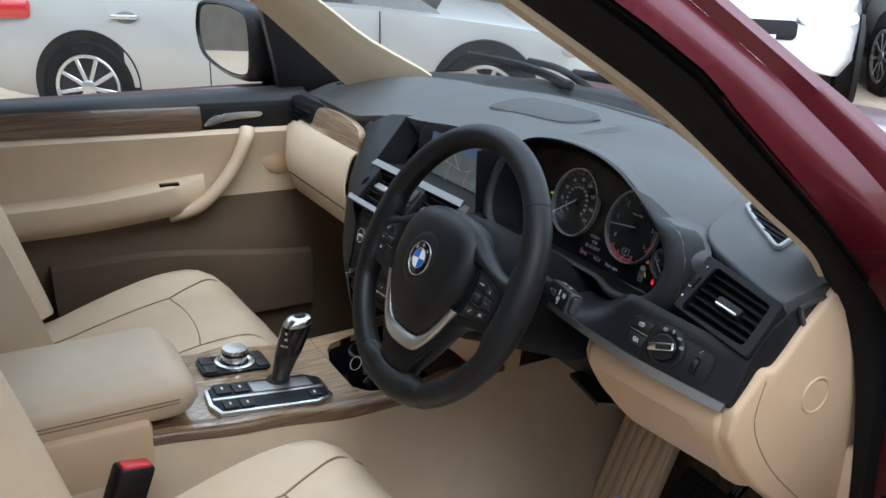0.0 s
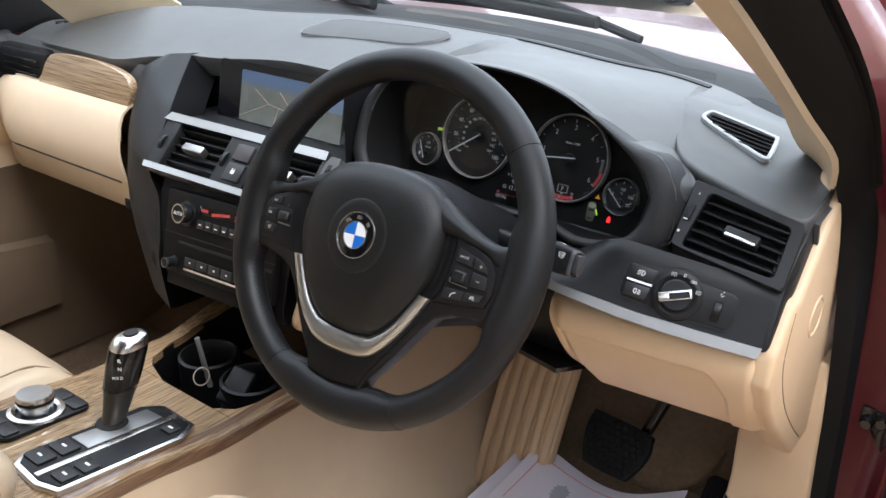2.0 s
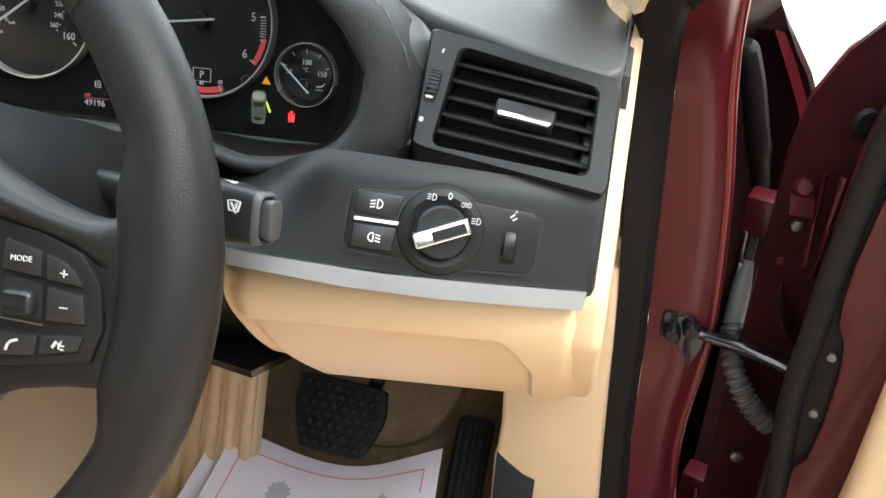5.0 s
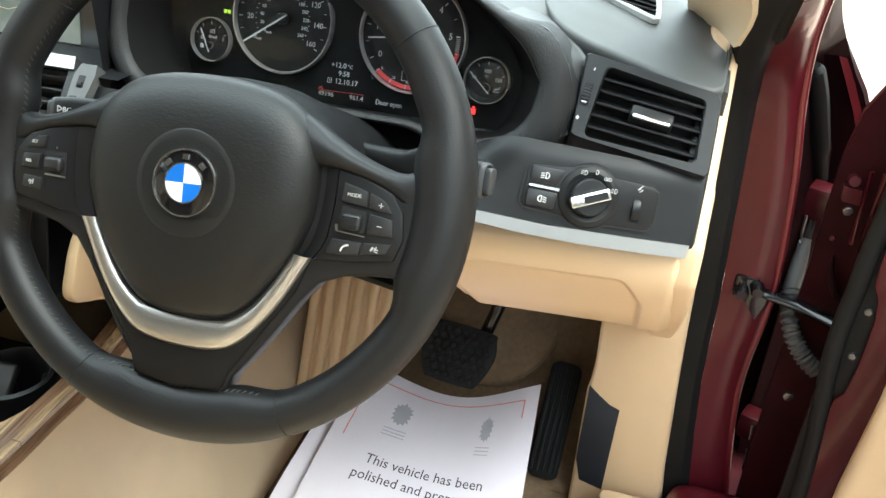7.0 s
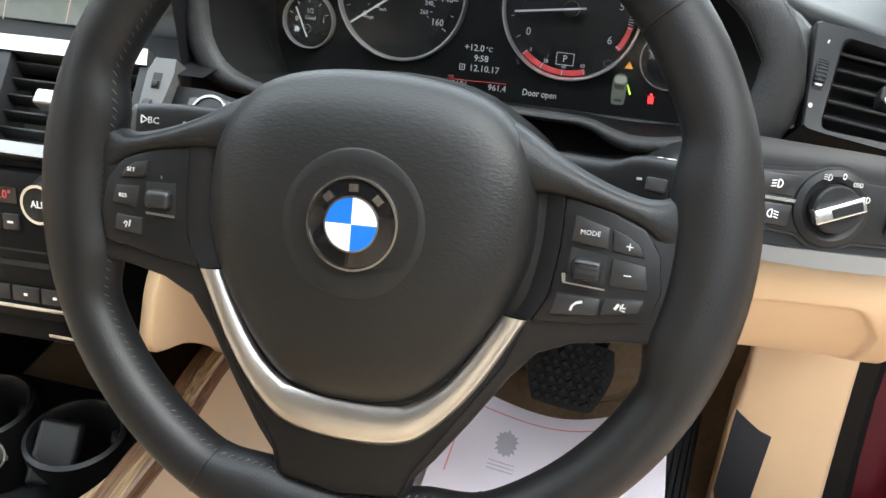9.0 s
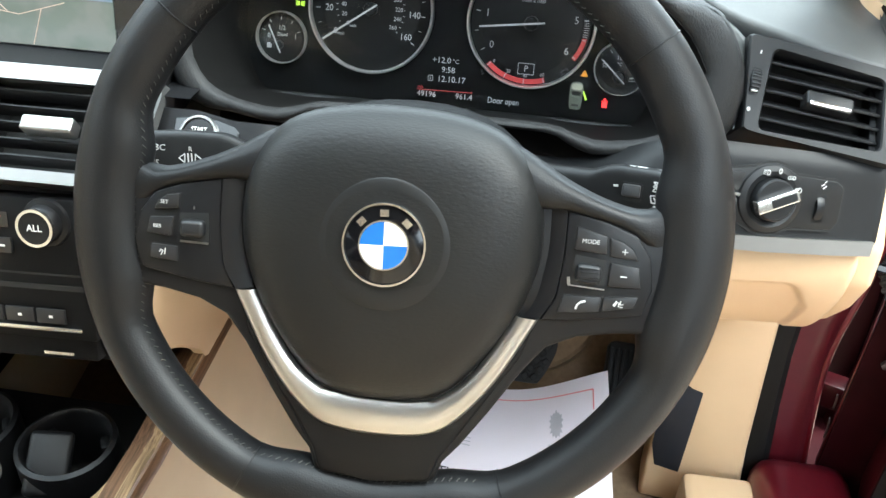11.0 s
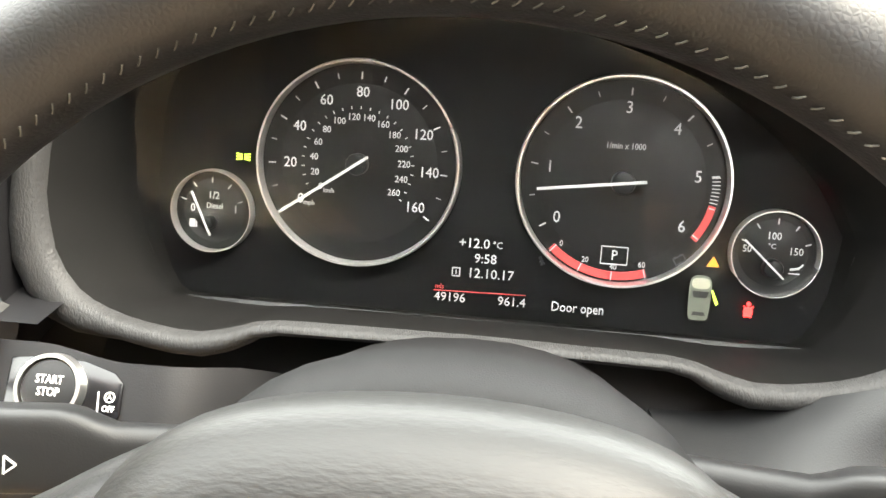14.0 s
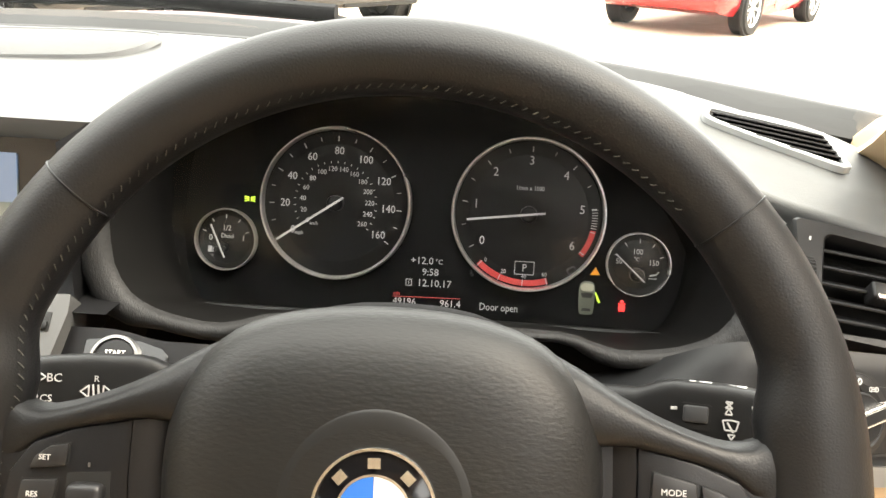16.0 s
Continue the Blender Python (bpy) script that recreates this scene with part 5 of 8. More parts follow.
part("recess_floor", loft([[(x, 0.190, 0.994), (x, 0.25, 0.990), (x, 0.305, 0.988)] for x in (-0.20, 0.0, 0.185)]), PLASTIC, dash)
part("recess_end", loft([[(0.160, 0.205, z), (0.157, 0.24, z), (0.153, 0.30, z)] for z in (0.96, 1.02, 1.09)]), PLASTIC, dash)
# navigation screen
SCR = frame_at((-0.006, 0.269, 1.027), (1, 0, 0), (0, 0.2, 1))
scr = thing("navigation_screen", (0.02, 0.27, 0.99), "dark-framed navigation screen showing a pale map", "screen")
part("screen_frame", bevel(prism(rounded(-0.150, 0.160, -0.048, 0.046, 0.006), -0.012, 0.0), 0.003), GLOSS, scr, "gloss black frame", SCR)
MAP = mat("map_picture", (0.02, 0.02, 0.02), 0.25, var=0, emit=(1, 1, 1, 1.0))
nt = MAP.node_tree
tc = nt.nodes.new("ShaderNodeTexCoord")
sep = nt.nodes.new("ShaderNodeSeparateXYZ")
nt.links.new(tc.outputs["Object"], sep.inputs[0])
no = nt.nodes.new("ShaderNodeTexNoise")
no.inputs["Scale"].default_value = 45
nt.links.new(tc.outputs["Object"], no.inputs["Vector"])
rp = nt.nodes.new("ShaderNodeValToRGB")
rp.color_ramp.elements[0].position, rp.color_ramp.elements[0].color = 0.42, (0.22, 0.26, 0.21, 1)
rp.color_ramp.elements[1].position, rp.color_ramp.elements[1].color = 0.58, (0.30, 0.31, 0.27, 1)
nt.links.new(no.outputs[0], rp.inputs[0])
mx = nt.nodes.new("ShaderNodeMixRGB")
mx.inputs[2].default_value = (0.16, 0.27, 0.48, 1)
mr = nt.nodes.new("ShaderNodeMapRange")
mr.inputs[1].default_value, mr.inputs[2].default_value = 1.040, 1.050
nt.links.new(sep.outputs[2], mr.inputs[0])
nt.links.new(mr.outputs[0], mx.inputs[0])
nt.links.new(rp.outputs[0], mx.inputs[1])
nt.links.new(mx.outputs[0], nt.nodes["Principled BSDF"].inputs["Emission Color"])
nt.nodes["Principled BSDF"].inputs["Emission Strength"].default_value = 0.15
part("map", prism(rounded(-0.101, 0.101, -0.036, 0.036, 0.002), 0.0, 0.0012), MAP, scr, "pale green and blue map", SCR)
ROADM = mat("map_road", (0.3, 0.2, 0.15), 0.4, var=0, emit=(0.40, 0.32, 0.28, 0.12))
part("map_road", merge(*[bar(a, b, c, d, 0.0006, 0.0012, 0.0016) for a, b, c, d in ((-0.10, -0.03, -0.04, -0.005), (-0.04, -0.005, 0.02, -0.012), (0.02, -0.012, 0.06, 0.0), (-0.07, 0.012, -0.04, -0.005), (-0.03, -0.038, -0.02, -0.008), (0.03, -0.035, 0.04, -0.006), (-0.02, 0.015, 0.01, -0.010))]), ROADM, scr, "", SCR)
part("map_side_pane", prism([(0.066, 0.004), (0.101, 0.004), (0.101, 0.036), (0.066, 0.036)], 0.0013, 0.0018), mat("map_side", (0.05, 0.06, 0.08), 0.3, var=0, emit=(0.10, 0.14, 0.22, 0.25)), scr, "", SCR)

# centre vents between two metal strips
CV = frame_at((0.005, 0.165, 0.970), (1, 0.02, 0.006), (0.0, 0.060, 0.062))
cv = thing("centre_air_vents", (0.005, 0.17, 0.95), "pair of black centre air vents between satin metal strips", "air vent")
part("upper_strip", bevel(prism([(-0.178, 0.034), (0.139, 0.034), (0.137, 0.046), (-0.170, 0.046)], -0.02, 0.006), 0.002), SILVER, cv, "satin metal strip", CV)
part("lower_strip", bevel(prism([(-0.165, -0.043), (0.150, -0.043), (0.152, -0.034), (-0.168, -0.034)], -0.02, 0.008), 0.002), SILVER, cv, "satin metal strip", CV)
part("vent_box", box(-0.168, 0.150, -0.036, 0.036, -0.05, -0.032), DEEP, cv, "", CV)
for x0, x1 in ((-0.172, -0.140), (-0.035, 0.028), (0.132, 0.149)):
    part("vent_cheek", box(x0, x1, -0.035, 0.035, -0.03, 0.004, 0.002), GREYPLASTIC, cv, "", CV)
part("end_cheek", bevel(prism([(0.140, -0.043), (0.150, -0.036), (0.161, 0.030), (0.160, 0.041), (0.144, 0.041), (0.140, 0.030)], -0.02, 0.005), 0.002), mat("dull_silver", (0.07, 0.07, 0.07), 0.5, var=0.06), cv, "satin metal end", CV)
part("wheel_slot", box(0.1455, 0.1525, 0.018, 0.030, 0.004, 0.0056, 0.0008), DEEP, cv, "", CV)
part("small_wheel", box(0.1465, 0.1515, 0.019, 0.024, 0.004, 0.0075, 0.0012), GREYPLASTIC, cv, "", CV)
for x0, x1 in ((-0.140, -0.035), (0.028, 0.132)):
    for k in range(5):
        part("slat", put(box(x0, x1, -0.0055, 0.0055, -0.001, 0.001, 0.0006), pose(0, 0.026 - 0.0125 * k, -0.008, 60, 0, 0)), PLASTIC, cv, "", CV)
    xm = (x0 + x1) / 2
    part("direction_tab", put(box(-0.020, 0.020, -0.006, 0.006, -0.006, 0.008, 0.002, 3), pose(xm, 0.0, 0.002, -12, 0, 0)), SILVER, cv, "bright tab", CV)
part("hazard_button", box(-0.012, 0.020, 0.002, 0.026, 0.0, 0.008, 0.0015), mat("button_red_grey", (0.030, 0.024, 0.024), 0.4, var=0.1), cv, "square hazard button", CV)
part("lock_button", box(-0.012, 0.020, -0.028, -0.002, 0.0, 0.008, 0.0015), BTN, cv, "square lock button", CV)
part("lock_symbol", merge(box(0.001, 0.007, -0.018, -0.013, 0.008, 0.0085), bar(0.002, -0.013, 0.002, -0.010, 0.0008, 0.008, 0.0085), bar(0.006, -0.013, 0.006, -0.010, 0.0008, 0.008, 0.0085)), WHITE, cv, "", CV)
for xw in (-0.156, -0.026, 0.146):
    part("thumb_wheel", put(lathe([(1e-4, -0.003), (0.015, -0.003), (0.015, 0.003), (1e-4, 0.003)], 30), CV @ pose(xw, 0, -0.006, 0, 90, 0)), PLASTIC, cv, "ribbed thumb wheel")

# climate and radio panel
RAD = frame_at((0.013, 0.116, 0.878), (1, 0.0, 0.055), (0, 0.033, 0.115))
rad = thing("radio_panel", (0.03, 0.12, 0.82), "black climate and radio panel with metal-ringed knobs", "radio")
part("panel", box(-0.118, 0.108, -0.062, 0.052, -0.02, 0.0, 0.003), STACK, rad, "black panel", RAD)
def ringed_knob(x, y, r, text=""):
    k = part("knob", put(lathe([(r * 1.3, 0.0), (r * 1.25, 0.003), (r, 0.004), (r * 0.97, 0.014), (r * 0.86, 0.016), (1e-4, 0.0155)], 40), Matrix.Translation((x, y, 0))), PLASTIC, rad, "round black knob", RAD)
    part("knob_ring", put(ring(r * 0.84, r * 0.99, 0.0135, 0.0168, 40), Matrix.Translation((x, y, 0))), CHROME, k, "bright ring", RAD)
    if text:
        part("knob_lettering", lettering(text, r * 0.5, x, y, 0.0165), WHITE, k, "", RAD)
ringed_knob(-0.071, 0.024, 0.0135, "AUTO")
ringed_knob(0.0790, 0.0340, 0.0145, "ALL")
ringed_knob(-0.090, -0.048, 0.007)
part("climate_display", box(-0.046, 0.048, 0.028, 0.040, 0.0, 0.001), GLOSS, rad, "dark red-lit display", RAD)
part("climate_figures", merge(bar(-0.042, 0.034, -0.028, 0.034, 0.004, 0.001, 0.0014), bar(-0.02, 0.031, 0.016, 0.036, 0.004, 0.001, 0.0014), lettering("20.0°", 0.009, 0.034, 0.034, 0.0012)), REDLIT, rad, "red lit figures", RAD)
for k in range(6):
    part("push_button", box(-0.048 + 0.0165 * k, -0.0335 + 0.0165 * k, 0.008, 0.020, 0.0, 0.0025, 0.0008), BTN, rad, "", RAD)
    part("button_mark", box(-0.0435 + 0.0165 * k, -0.0385 + 0.0165 * k, 0.0132, 0.0148, 0.0025, 0.0028), WHITE, rad, "", RAD)
part("disc_slot", box(-0.085, 0.105, -0.020, -0.016, -0.001, 0.0008), DEEP, rad, "thin disc slot", RAD)
part("panel_split", box(-0.118, 0.108, -0.0085, -0.0070, -0.001, 0.0005), DEEP, rad, "", RAD)
for k in range(6):
    part("station_button", box(-0.066 + 0.0255 * k, -0.0425 + 0.0255 * k, -0.0475, -0.0355, 0.0, 0.0025, 0.0008), BTN, rad, "", RAD)
    part("button_mark", box(-0.0555 + 0.0255 * k, -0.0525 + 0.0255 * k, -0.0425, -0.0405, 0.0025, 0.0028), WHITE, rad, "", RAD)
part("metal_line", box(-0.066, 0.098, -0.0535, -0.0500, 0.0, 0.003, 0.001), CHROME, rad, "thin metal strip", RAD)
part("lower_panel", box(-0.112, 0.104, -0.082, -0.0620, -0.025, -0.006, 0.003), STACK, rad, "", RAD)
part("socket_mark", box(0.060, 0.085, -0.0765, -0.0740, -0.004, -0.0034), CHROME, rad, "", RAD)

# start button panel right of the centre
STB = frame_at((0.195, 0.178, 0.974), (1, 0.03, 0), (0, 0.85, 1))
rows = []
for k in range(22):
    u = mixv(-0.046, 0.105, k / 21)
    vt = 0.0165 - 0.006 * smooth(-0.01, 0.03, u) + 0.004 * smooth(0.045, 0.075, u)
    rows.append([(u, mixv(-0.060, vt, q / 10), -0.0042 - 0.045 * smooth(0.040, 0.105, u) - 0.015 * smooth(-0.030, -0.050, u) - 0.012 * smooth(-0.03, -0.06, mixv(-0.060, vt, q / 10))) for q in range(11)])
part("start_surround", thick(loft(rows), 0.003), PLASTIC, dash, "grey-black panel", STB)
stt = thing("start_button", (0.205, 0.18, 0.96), "round start stop button with a metal ring", "button")
part("button_plate", prism([(-0.020, -0.020), (-0.020, 0.0095), (-0.006, 0.0110), (0.012, 0.0100), (0.0255, 0.0060), (0.0295, 0.0020), (0.0300, -0.0110), (0.0270, -0.0165), (0.010, -0.020)], -0.004, 0.0, 0.001), GLOSS, stt, "gloss black plate", STB)
part("push_face", put(disc(0.0118, 0.0, 0.004, 40, 0.001), Matrix.Translation((0.0002, -0.0022, 0))), PLASTIC, stt, "black push face", STB)
part("metal_ring", put(lathe([(0.0120, 0.0), (0.0122, 0.0050), (0.0138, 0.0050), (0.0146, 0.0)], 48), Matrix.Translation((0.0002, -0.0022, 0))), CHROME, stt, "bright ring", STB)
part("start_lettering", merge(lettering("START", 0.0050, 0.0004, 0.0010, 0.0042, squeeze=0.80), lettering("STOP", 0.0050, 0.0006, -0.0040, 0.0042, squeeze=0.80)), WHITE, stt, "white lettering", STB)
part("off_lettering", merge(lettering("OFF", 0.0036, 0.0252, -0.0088, 0.0005, squeeze=0.85), bar(0.0208, -0.0105, 0.0200, -0.0020, 0.0004), put(ring(0.0017, 0.0022, 0.0, 0.0006, 20), Matrix.Translation((0.0250, -0.0040, 0))), lettering("A", 0.0026, 0.0250, -0.0040, 0.0005)), WHITE, stt, "", STB)

# dark panel under the dial hood, round the column
rows = [[(x, y, z) for y, z in ((0.262, 0.972), (0.232, 0.950), (0.222, 0.925), (0.230, 0.86), (0.26, 0.80))] for x in (0.185, 0.24, 0.30, 0.363, 0.43, 0.49, 0.54)]
part("column_panel", thick(loft(rows), 0.004), PLASTIC, dash, "black panel round the column")
part("hood_apron", thick(loft([[(x, 0.262, z) for z in (0.90, 0.94, 0.982)] for x in (0.10, 0.14, 0.176, 0.20)]), 0.003), PLASTIC, dash, "black panel beside the dials")
part("knee_tray", bevel(prism([(0.385, 0.235), (0.470, 0.218), (0.492, 0.250), (0.492, 0.300), (0.390, 0.310)], 0.806, 0.812), 0.002), GLOSS, dash, "black tray edge")
# backing added so gaps in the dash look dark
part("dash_core", box(0.175, 0.690, 0.335, 0.350, 0.80, 1.045), PLASTIC, dash, "black backing filling the gaps behind the dash")


# ---- centre console ----
cons = thing("centre_console", (0.01, -0.1, 0.40), "beige centre console with a streaked wood top", "console")


def cons_z(y):
    return table(y, [(-0.32, 0.724), (-0.15, 0.708), (0.0, 0.694), (0.10, 0.696), (0.20, 0.715)])


def cons_r(y):
    return table(y, [(-0.32, 0.128), (-0.1, 0.134), (0.05, 0.142), (0.2, 0.150)])


# beige side walls
for s in (1, -1):
    rows = []
    for k in range(24):
        y = -0.75 + 0.06 * k
        z = cons_z(max(y, -0.32)) - 0.020
        r = cons_r(y) if s > 0 else -0.115
        rows.append([(s * 0.02 + r - s * 0.02, y, z), (r + s * 0.004, y, z - 0.012), (r + s * 0.012, y, z - 0.06), (r + s * 0.028, y, z - 0.20), (r + s * 0.075, y, 0.36)])
    part("side_wall", thick(loft(rows), 0.004), BEIGE, cons, "smooth beige side")
# wood deck with two arms running forward round the bay
bay = [(-0.098, 0.28), (-0.094, 0.10), (-0.080, 0.050), (-0.03, 0.030), (0.05, 0.022), (0.100, 0.030), (0.120, 0.065), (0.128, 0.12), (0.134, 0.28)]


def deck(left, right, y0, y1, n):
    rows = []
    for k in range(n + 1):
        y = mixv(y0, y1, k / n)
        l, r = left(y), right(y)
        rows.append([(mixv(l, r, j / 6), y if y < y1 or j in (0, 6) else y, cons_z(y)) for j in range(7)])
    return thick(loft(rows), 0.012)


main = part("wood_deck", deck(lambda y: -0.118, cons_r, -0.33, 0.026, 12), WOOD_Y, cons, "glossy streaked wood top")
part("wood_arm", deck(lambda y: table(y, [(0.026, 0.085), (0.045, 0.110), (0.07, 0.121), (0.12, 0.128), (0.28, 0.136)]), cons_r, 0.027, 0.28, 16), WOOD_Y, cons, "glossy wood arm")
part("wood_arm", deck(lambda y: -0.118, lambda y: table(y, [(0.026, -0.02), (0.035, -0.055), (0.05, -0.080), (0.10, -0.094), (0.28, -0.10)]), 0.027, 0.24, 16), WOOD_Y, cons, "glossy wood arm")
rows = []
for k in range(29):
    y = -0.315 + 0.0212 * k
    r, z = cons_r(y), cons_z(y)
    rows.append([(r - 0.022, y, z + 0.0008), (r - 0.012, y, z + 0.0008), (r - 0.005, y, z - 0.0015), (r, y, z - 0.0055), (r + 0.0035, y, z - 0.011), (r + 0.0045, y, z - 0.016), (r + 0.001, y, z - 0.021)])
part("wood_edge", thick(loft(rows), 0.002), wood("streaked_wood_edge", (0.07, 0.035, 0.018), (0.20, 0.11, 0.06), 1), cons, "dark wood edge")
# bay with cup holders
part("bay_floor", box(-0.10, 0.13, 0.02, 0.22, 0.61, 0.622), DEEP, cons, "dark bay")
part("bay_wall", loft([[(x, y, cons_z(y) - 0.002) for x, y in bay], [(x, y, 0.62) for x, y in bay]]), PLASTIC, cons, "black bay wall")
cup = thing("cup_holders", (0.03, 0.12, 0.62), "pair of black ringed cup holders in the console", "cup holder")
for x, y in ((-0.035, 0.115), (0.062, 0.110)):
    part("holder_ring", put(lathe([(0.034, -0.05), (0.036, 0.012), (0.039, 0.016), (0.043, 0.014), (0.044, -0.05)], 40), Matrix.Translation((x, y, 0.675))), PLASTIC, cup, "black ring")
    for a in (30, 150, 270):
        part("spring_clip", put(box(0.026, 0.036, -0.008, 0.008, -0.045, 0.004, 0.003), pose(x, y, 0.675, 0, 0, a)), RUBBER, cup)
pen = thing("pen", (0.0, 0.09, 0.66), "slim grey pen standing in the cup holder", "pen")
part("pen_barrel", tube([(0.003, 0.085, 0.665), (-0.006, 0.078, 0.742)], 0.0036, 10), mat("grey_pen", (0.15, 0.155, 0.16), 0.35, var=0.1), pen)
key = thing("car_key", (0.04, 0.07, 0.67), "dark key fob lying in the cup holder", "key")
part("key_body", put(box(-0.018, 0.018, -0.028, 0.028, -0.007, 0.007, 0.005, 3), pose(0.055, 0.090, 0.682, 35, 15, 20)), PLASTIC, key)
part("key_ring", put(tube([(0.012 * math.cos(a), 0.012 * math.sin(a), 0) for a in [2 * math.pi * k / 24 for k in range(24)]], 0.001, 6, True), pose(0.02, 0.06, 0.70, 50, 20, 0)), CHROME, key, "metal ring")

# gear selector
GS = frame_at((0.062, -0.105, cons_z(-0.105) + 0.001), (1, -0.0, 0.0), (0, 1, -0.085))
gear = thing("gear_selector", (0.062, -0.105, 0.70), "black and silver automatic gear selector", "gear selector")
plate = [(-0.045, -0.085), (-0.030, -0.100), (0.020, -0.104), (0.050, -0.095), (0.058, 0.060), (0.045, 0.088), (-0.020, 0.090), (-0.038, 0.070)]
part("gate_frame", prism(plate, -0.003, 0.005, 0.002), CHROME, gear, "bright frame", GS)
part("gate_plate", put(prism(plate, 0.0, 0.0068, 0.0015), Matrix.Diagonal((0.90, 0.94, 1, 1))), GREYPLASTIC, gear, "grey-black plate", GS)
part("gate_strip", prism([(0.006, -0.096), (0.014, -0.096), (0.020, 0.080), (0.012, 0.082)], 0.005, 0.0090, 0.001), CHROME, gear, "bright strip", GS)
part("gate_panel", prism([(-0.030, -0.030), (0.004, -0.030), (0.008, 0.068), (-0.022, 0.066)], 0.006, 0.0085, 0.001), SILVER, gear, "silver panel", GS)
for x0, x1, y0, y1 in ((-0.036, -0.004, -0.086, -0.062), (-0.034, -0.002, -0.058, -0.034), (0.020, 0.044, -0.086, -0.064), (0.022, 0.046, -0.060, -0.038), (0.026, 0.046, 0.050, 0.068)):
    b = part("mode_button", prism(rounded(x0, x1, y0, y1, 0.003), 0.006, 0.0098, 0.001), BTN, gear, "", GS)
    part("button_mark", box((x0 + x1) / 2 - 0.004, (x0 + x1) / 2 + 0.004, (y0 + y1) / 2 - 0.0015, (y0 + y1) / 2 + 0.0015, 0.0098, 0.0101), WHITE, b, "", GS)
base = Vector((0.038, -0.086, 0.705))
top = Vector((0.036, -0.046, 0.808))
part("boot", put(lathe([(0.022, 0.0), (0.018, 0.010), (0.0, 0.012)], 28), Matrix.Translation(base)), DEEP, gear)
def lever_row(p, rx, ry, n=20):
    return [(p.x + x, p.y + y, p.z) for x, y in oval(rx, ry, n, 2.6)]
stem = [(0.0, 0.012, 0.013), (0.2, 0.0125, 0.015), (0.38, 0.0145, 0.018), (0.50, 0.0170, 0.0205)]
part("stem", loft([lever_row(base.lerp(top, f), a, b) for f, a, b in stem], True, True), mat("dark_satin_metal", (0.15, 0.145, 0.14), 0.3, metal=1.0, var=0.08), gear, "dark satin metal stem")
knob = [(0.50, 0.0172, 0.0210), (0.70, 0.0185, 0.0225), (0.88, 0.0190, 0.0230), (0.97, 0.0180, 0.0220)]
kb = part("selector_knob", loft([lever_row(base.lerp(top, f), a, b) for f, a, b in knob], True, True), GLOSS, gear, "gloss black knob")
part("knob_cap", loft([lever_row(base.lerp(top, f), a, b) for f, a, b in ((0.955, 0.0188, 0.0228), (1.0, 0.0180, 0.0220), (1.06, 0.0150, 0.0185), (1.08, 0.0110, 0.0140))], True, True), CHROME, kb, "bright cap")
part("cap_button", loft([lever_row(base.lerp(top, f), a, b) for f, a, b in ((1.08, 0.0080, 0.0090), (1.10, 0.0075, 0.0085))], True, True), GREYPLASTIC, kb)
KM = frame_at(base.lerp(top, 0.76) + Vector((0.0150, -0.0175, 0.001)), (0.75, 0.66, 0), (-0.05, 0.2, 1))
part("gear_letters", merge(lettering("R", 0.0065, 0.0, 0.012, 0.0), lettering("N", 0.0065, 0.0, 0.002, 0.0), lettering("M/S D", 0.0050, -0.003, -0.009, 0.0)), WHITE, kb, "white gear letters", KM)

# turn-and-push controller
CT = frame_at((-0.055, -0.130, cons_z(-0.13) + 0.001), (1, 0, 0), (0, 1, -0.085))
ctl = thing("menu_controller", (-0.055, -0.13, 0.70), "round metal menu controller with black buttons", "controller")
part("controller_plate", prism(rounded(-0.032, 0.034, -0.060, 0.055, 0.012), -0.002, 0.004, 0.0015), PLASTIC, ctl, "black plate", CT)
for x0, x1, y0, y1 in ((-0.029, 0.001, -0.056, -0.036), (0.003, 0.031, -0.056, -0.036), (-0.029, 0.001, 0.032, 0.051), (0.003, 0.031, 0.032, 0.051)):
    part("menu_button", prism(rounded(x0, x1, y0, y1, 0.004), 0.003, 0.0070, 0.0012), BTN, ctl, "", CT)
part("controller_dish", lathe([(0.034, 0.003), (0.033, 0.007), (0.028, 0.0085), (0.024, 0.006)], 48), CHROME, ctl, "bright dish", CT)
part("controller_knob", lathe([(0.0200, 0.004), (0.0195, 0.012), (0.0215, 0.016), (0.0220, 0.027), (0.0205, 0.0300), (1e-4, 0.0305)], 48), CHROME, ctl, "metal knob", CT)
part("knob_band", lathe([(0.0219, 0.020), (0.0223, 0.022), (0.0219, 0.024)], 48), PLASTIC, ctl, "", CT)
part("deck_seam", put(box(-0.0015, 0.0015, -0.10, 0.075, -0.002, 0.0006), pose(-0.012, -0.185, cons_z(-0.185) + 0.0004, -5.0, 0, 0)), CREAM, cons, "thin pale joint")

# padded armrest lid
arm = thing("armrest", (0.01, -0.48, 0.70), "padded beige leather armrest lid", "armrest")
rows = []
for k in range(26):
    f = k / 25
    y = -0.226 - 0.40 * f
    e = 1 - (1 - min(f / 0.11, 1)) ** 2.6
    top_z = 0.796 - 0.030 * (1 - e)
    bot_z = 0.732 + 0.012 * (1 - e)
    w = 0.112 - 0.030 * (1 - e)
    rows.append([(0.010 + w * a, y, mixv(bot_z, top_z, b)) for a, b in ((-0.9, 0), (-1, 0.12), (-1.0, 0.6), (-0.95, 0.85), (-0.8, 0.98), (-0.4, 1.02), (0, 1.03), (0.4, 1.02), (0.8, 0.98), (0.95, 0.85), (1.0, 0.6), (1.0, 0.12), (0.9, 0))])
part("lid", loft(rows, True, True), BEIGE, arm, "padded leather lid", None, 60)
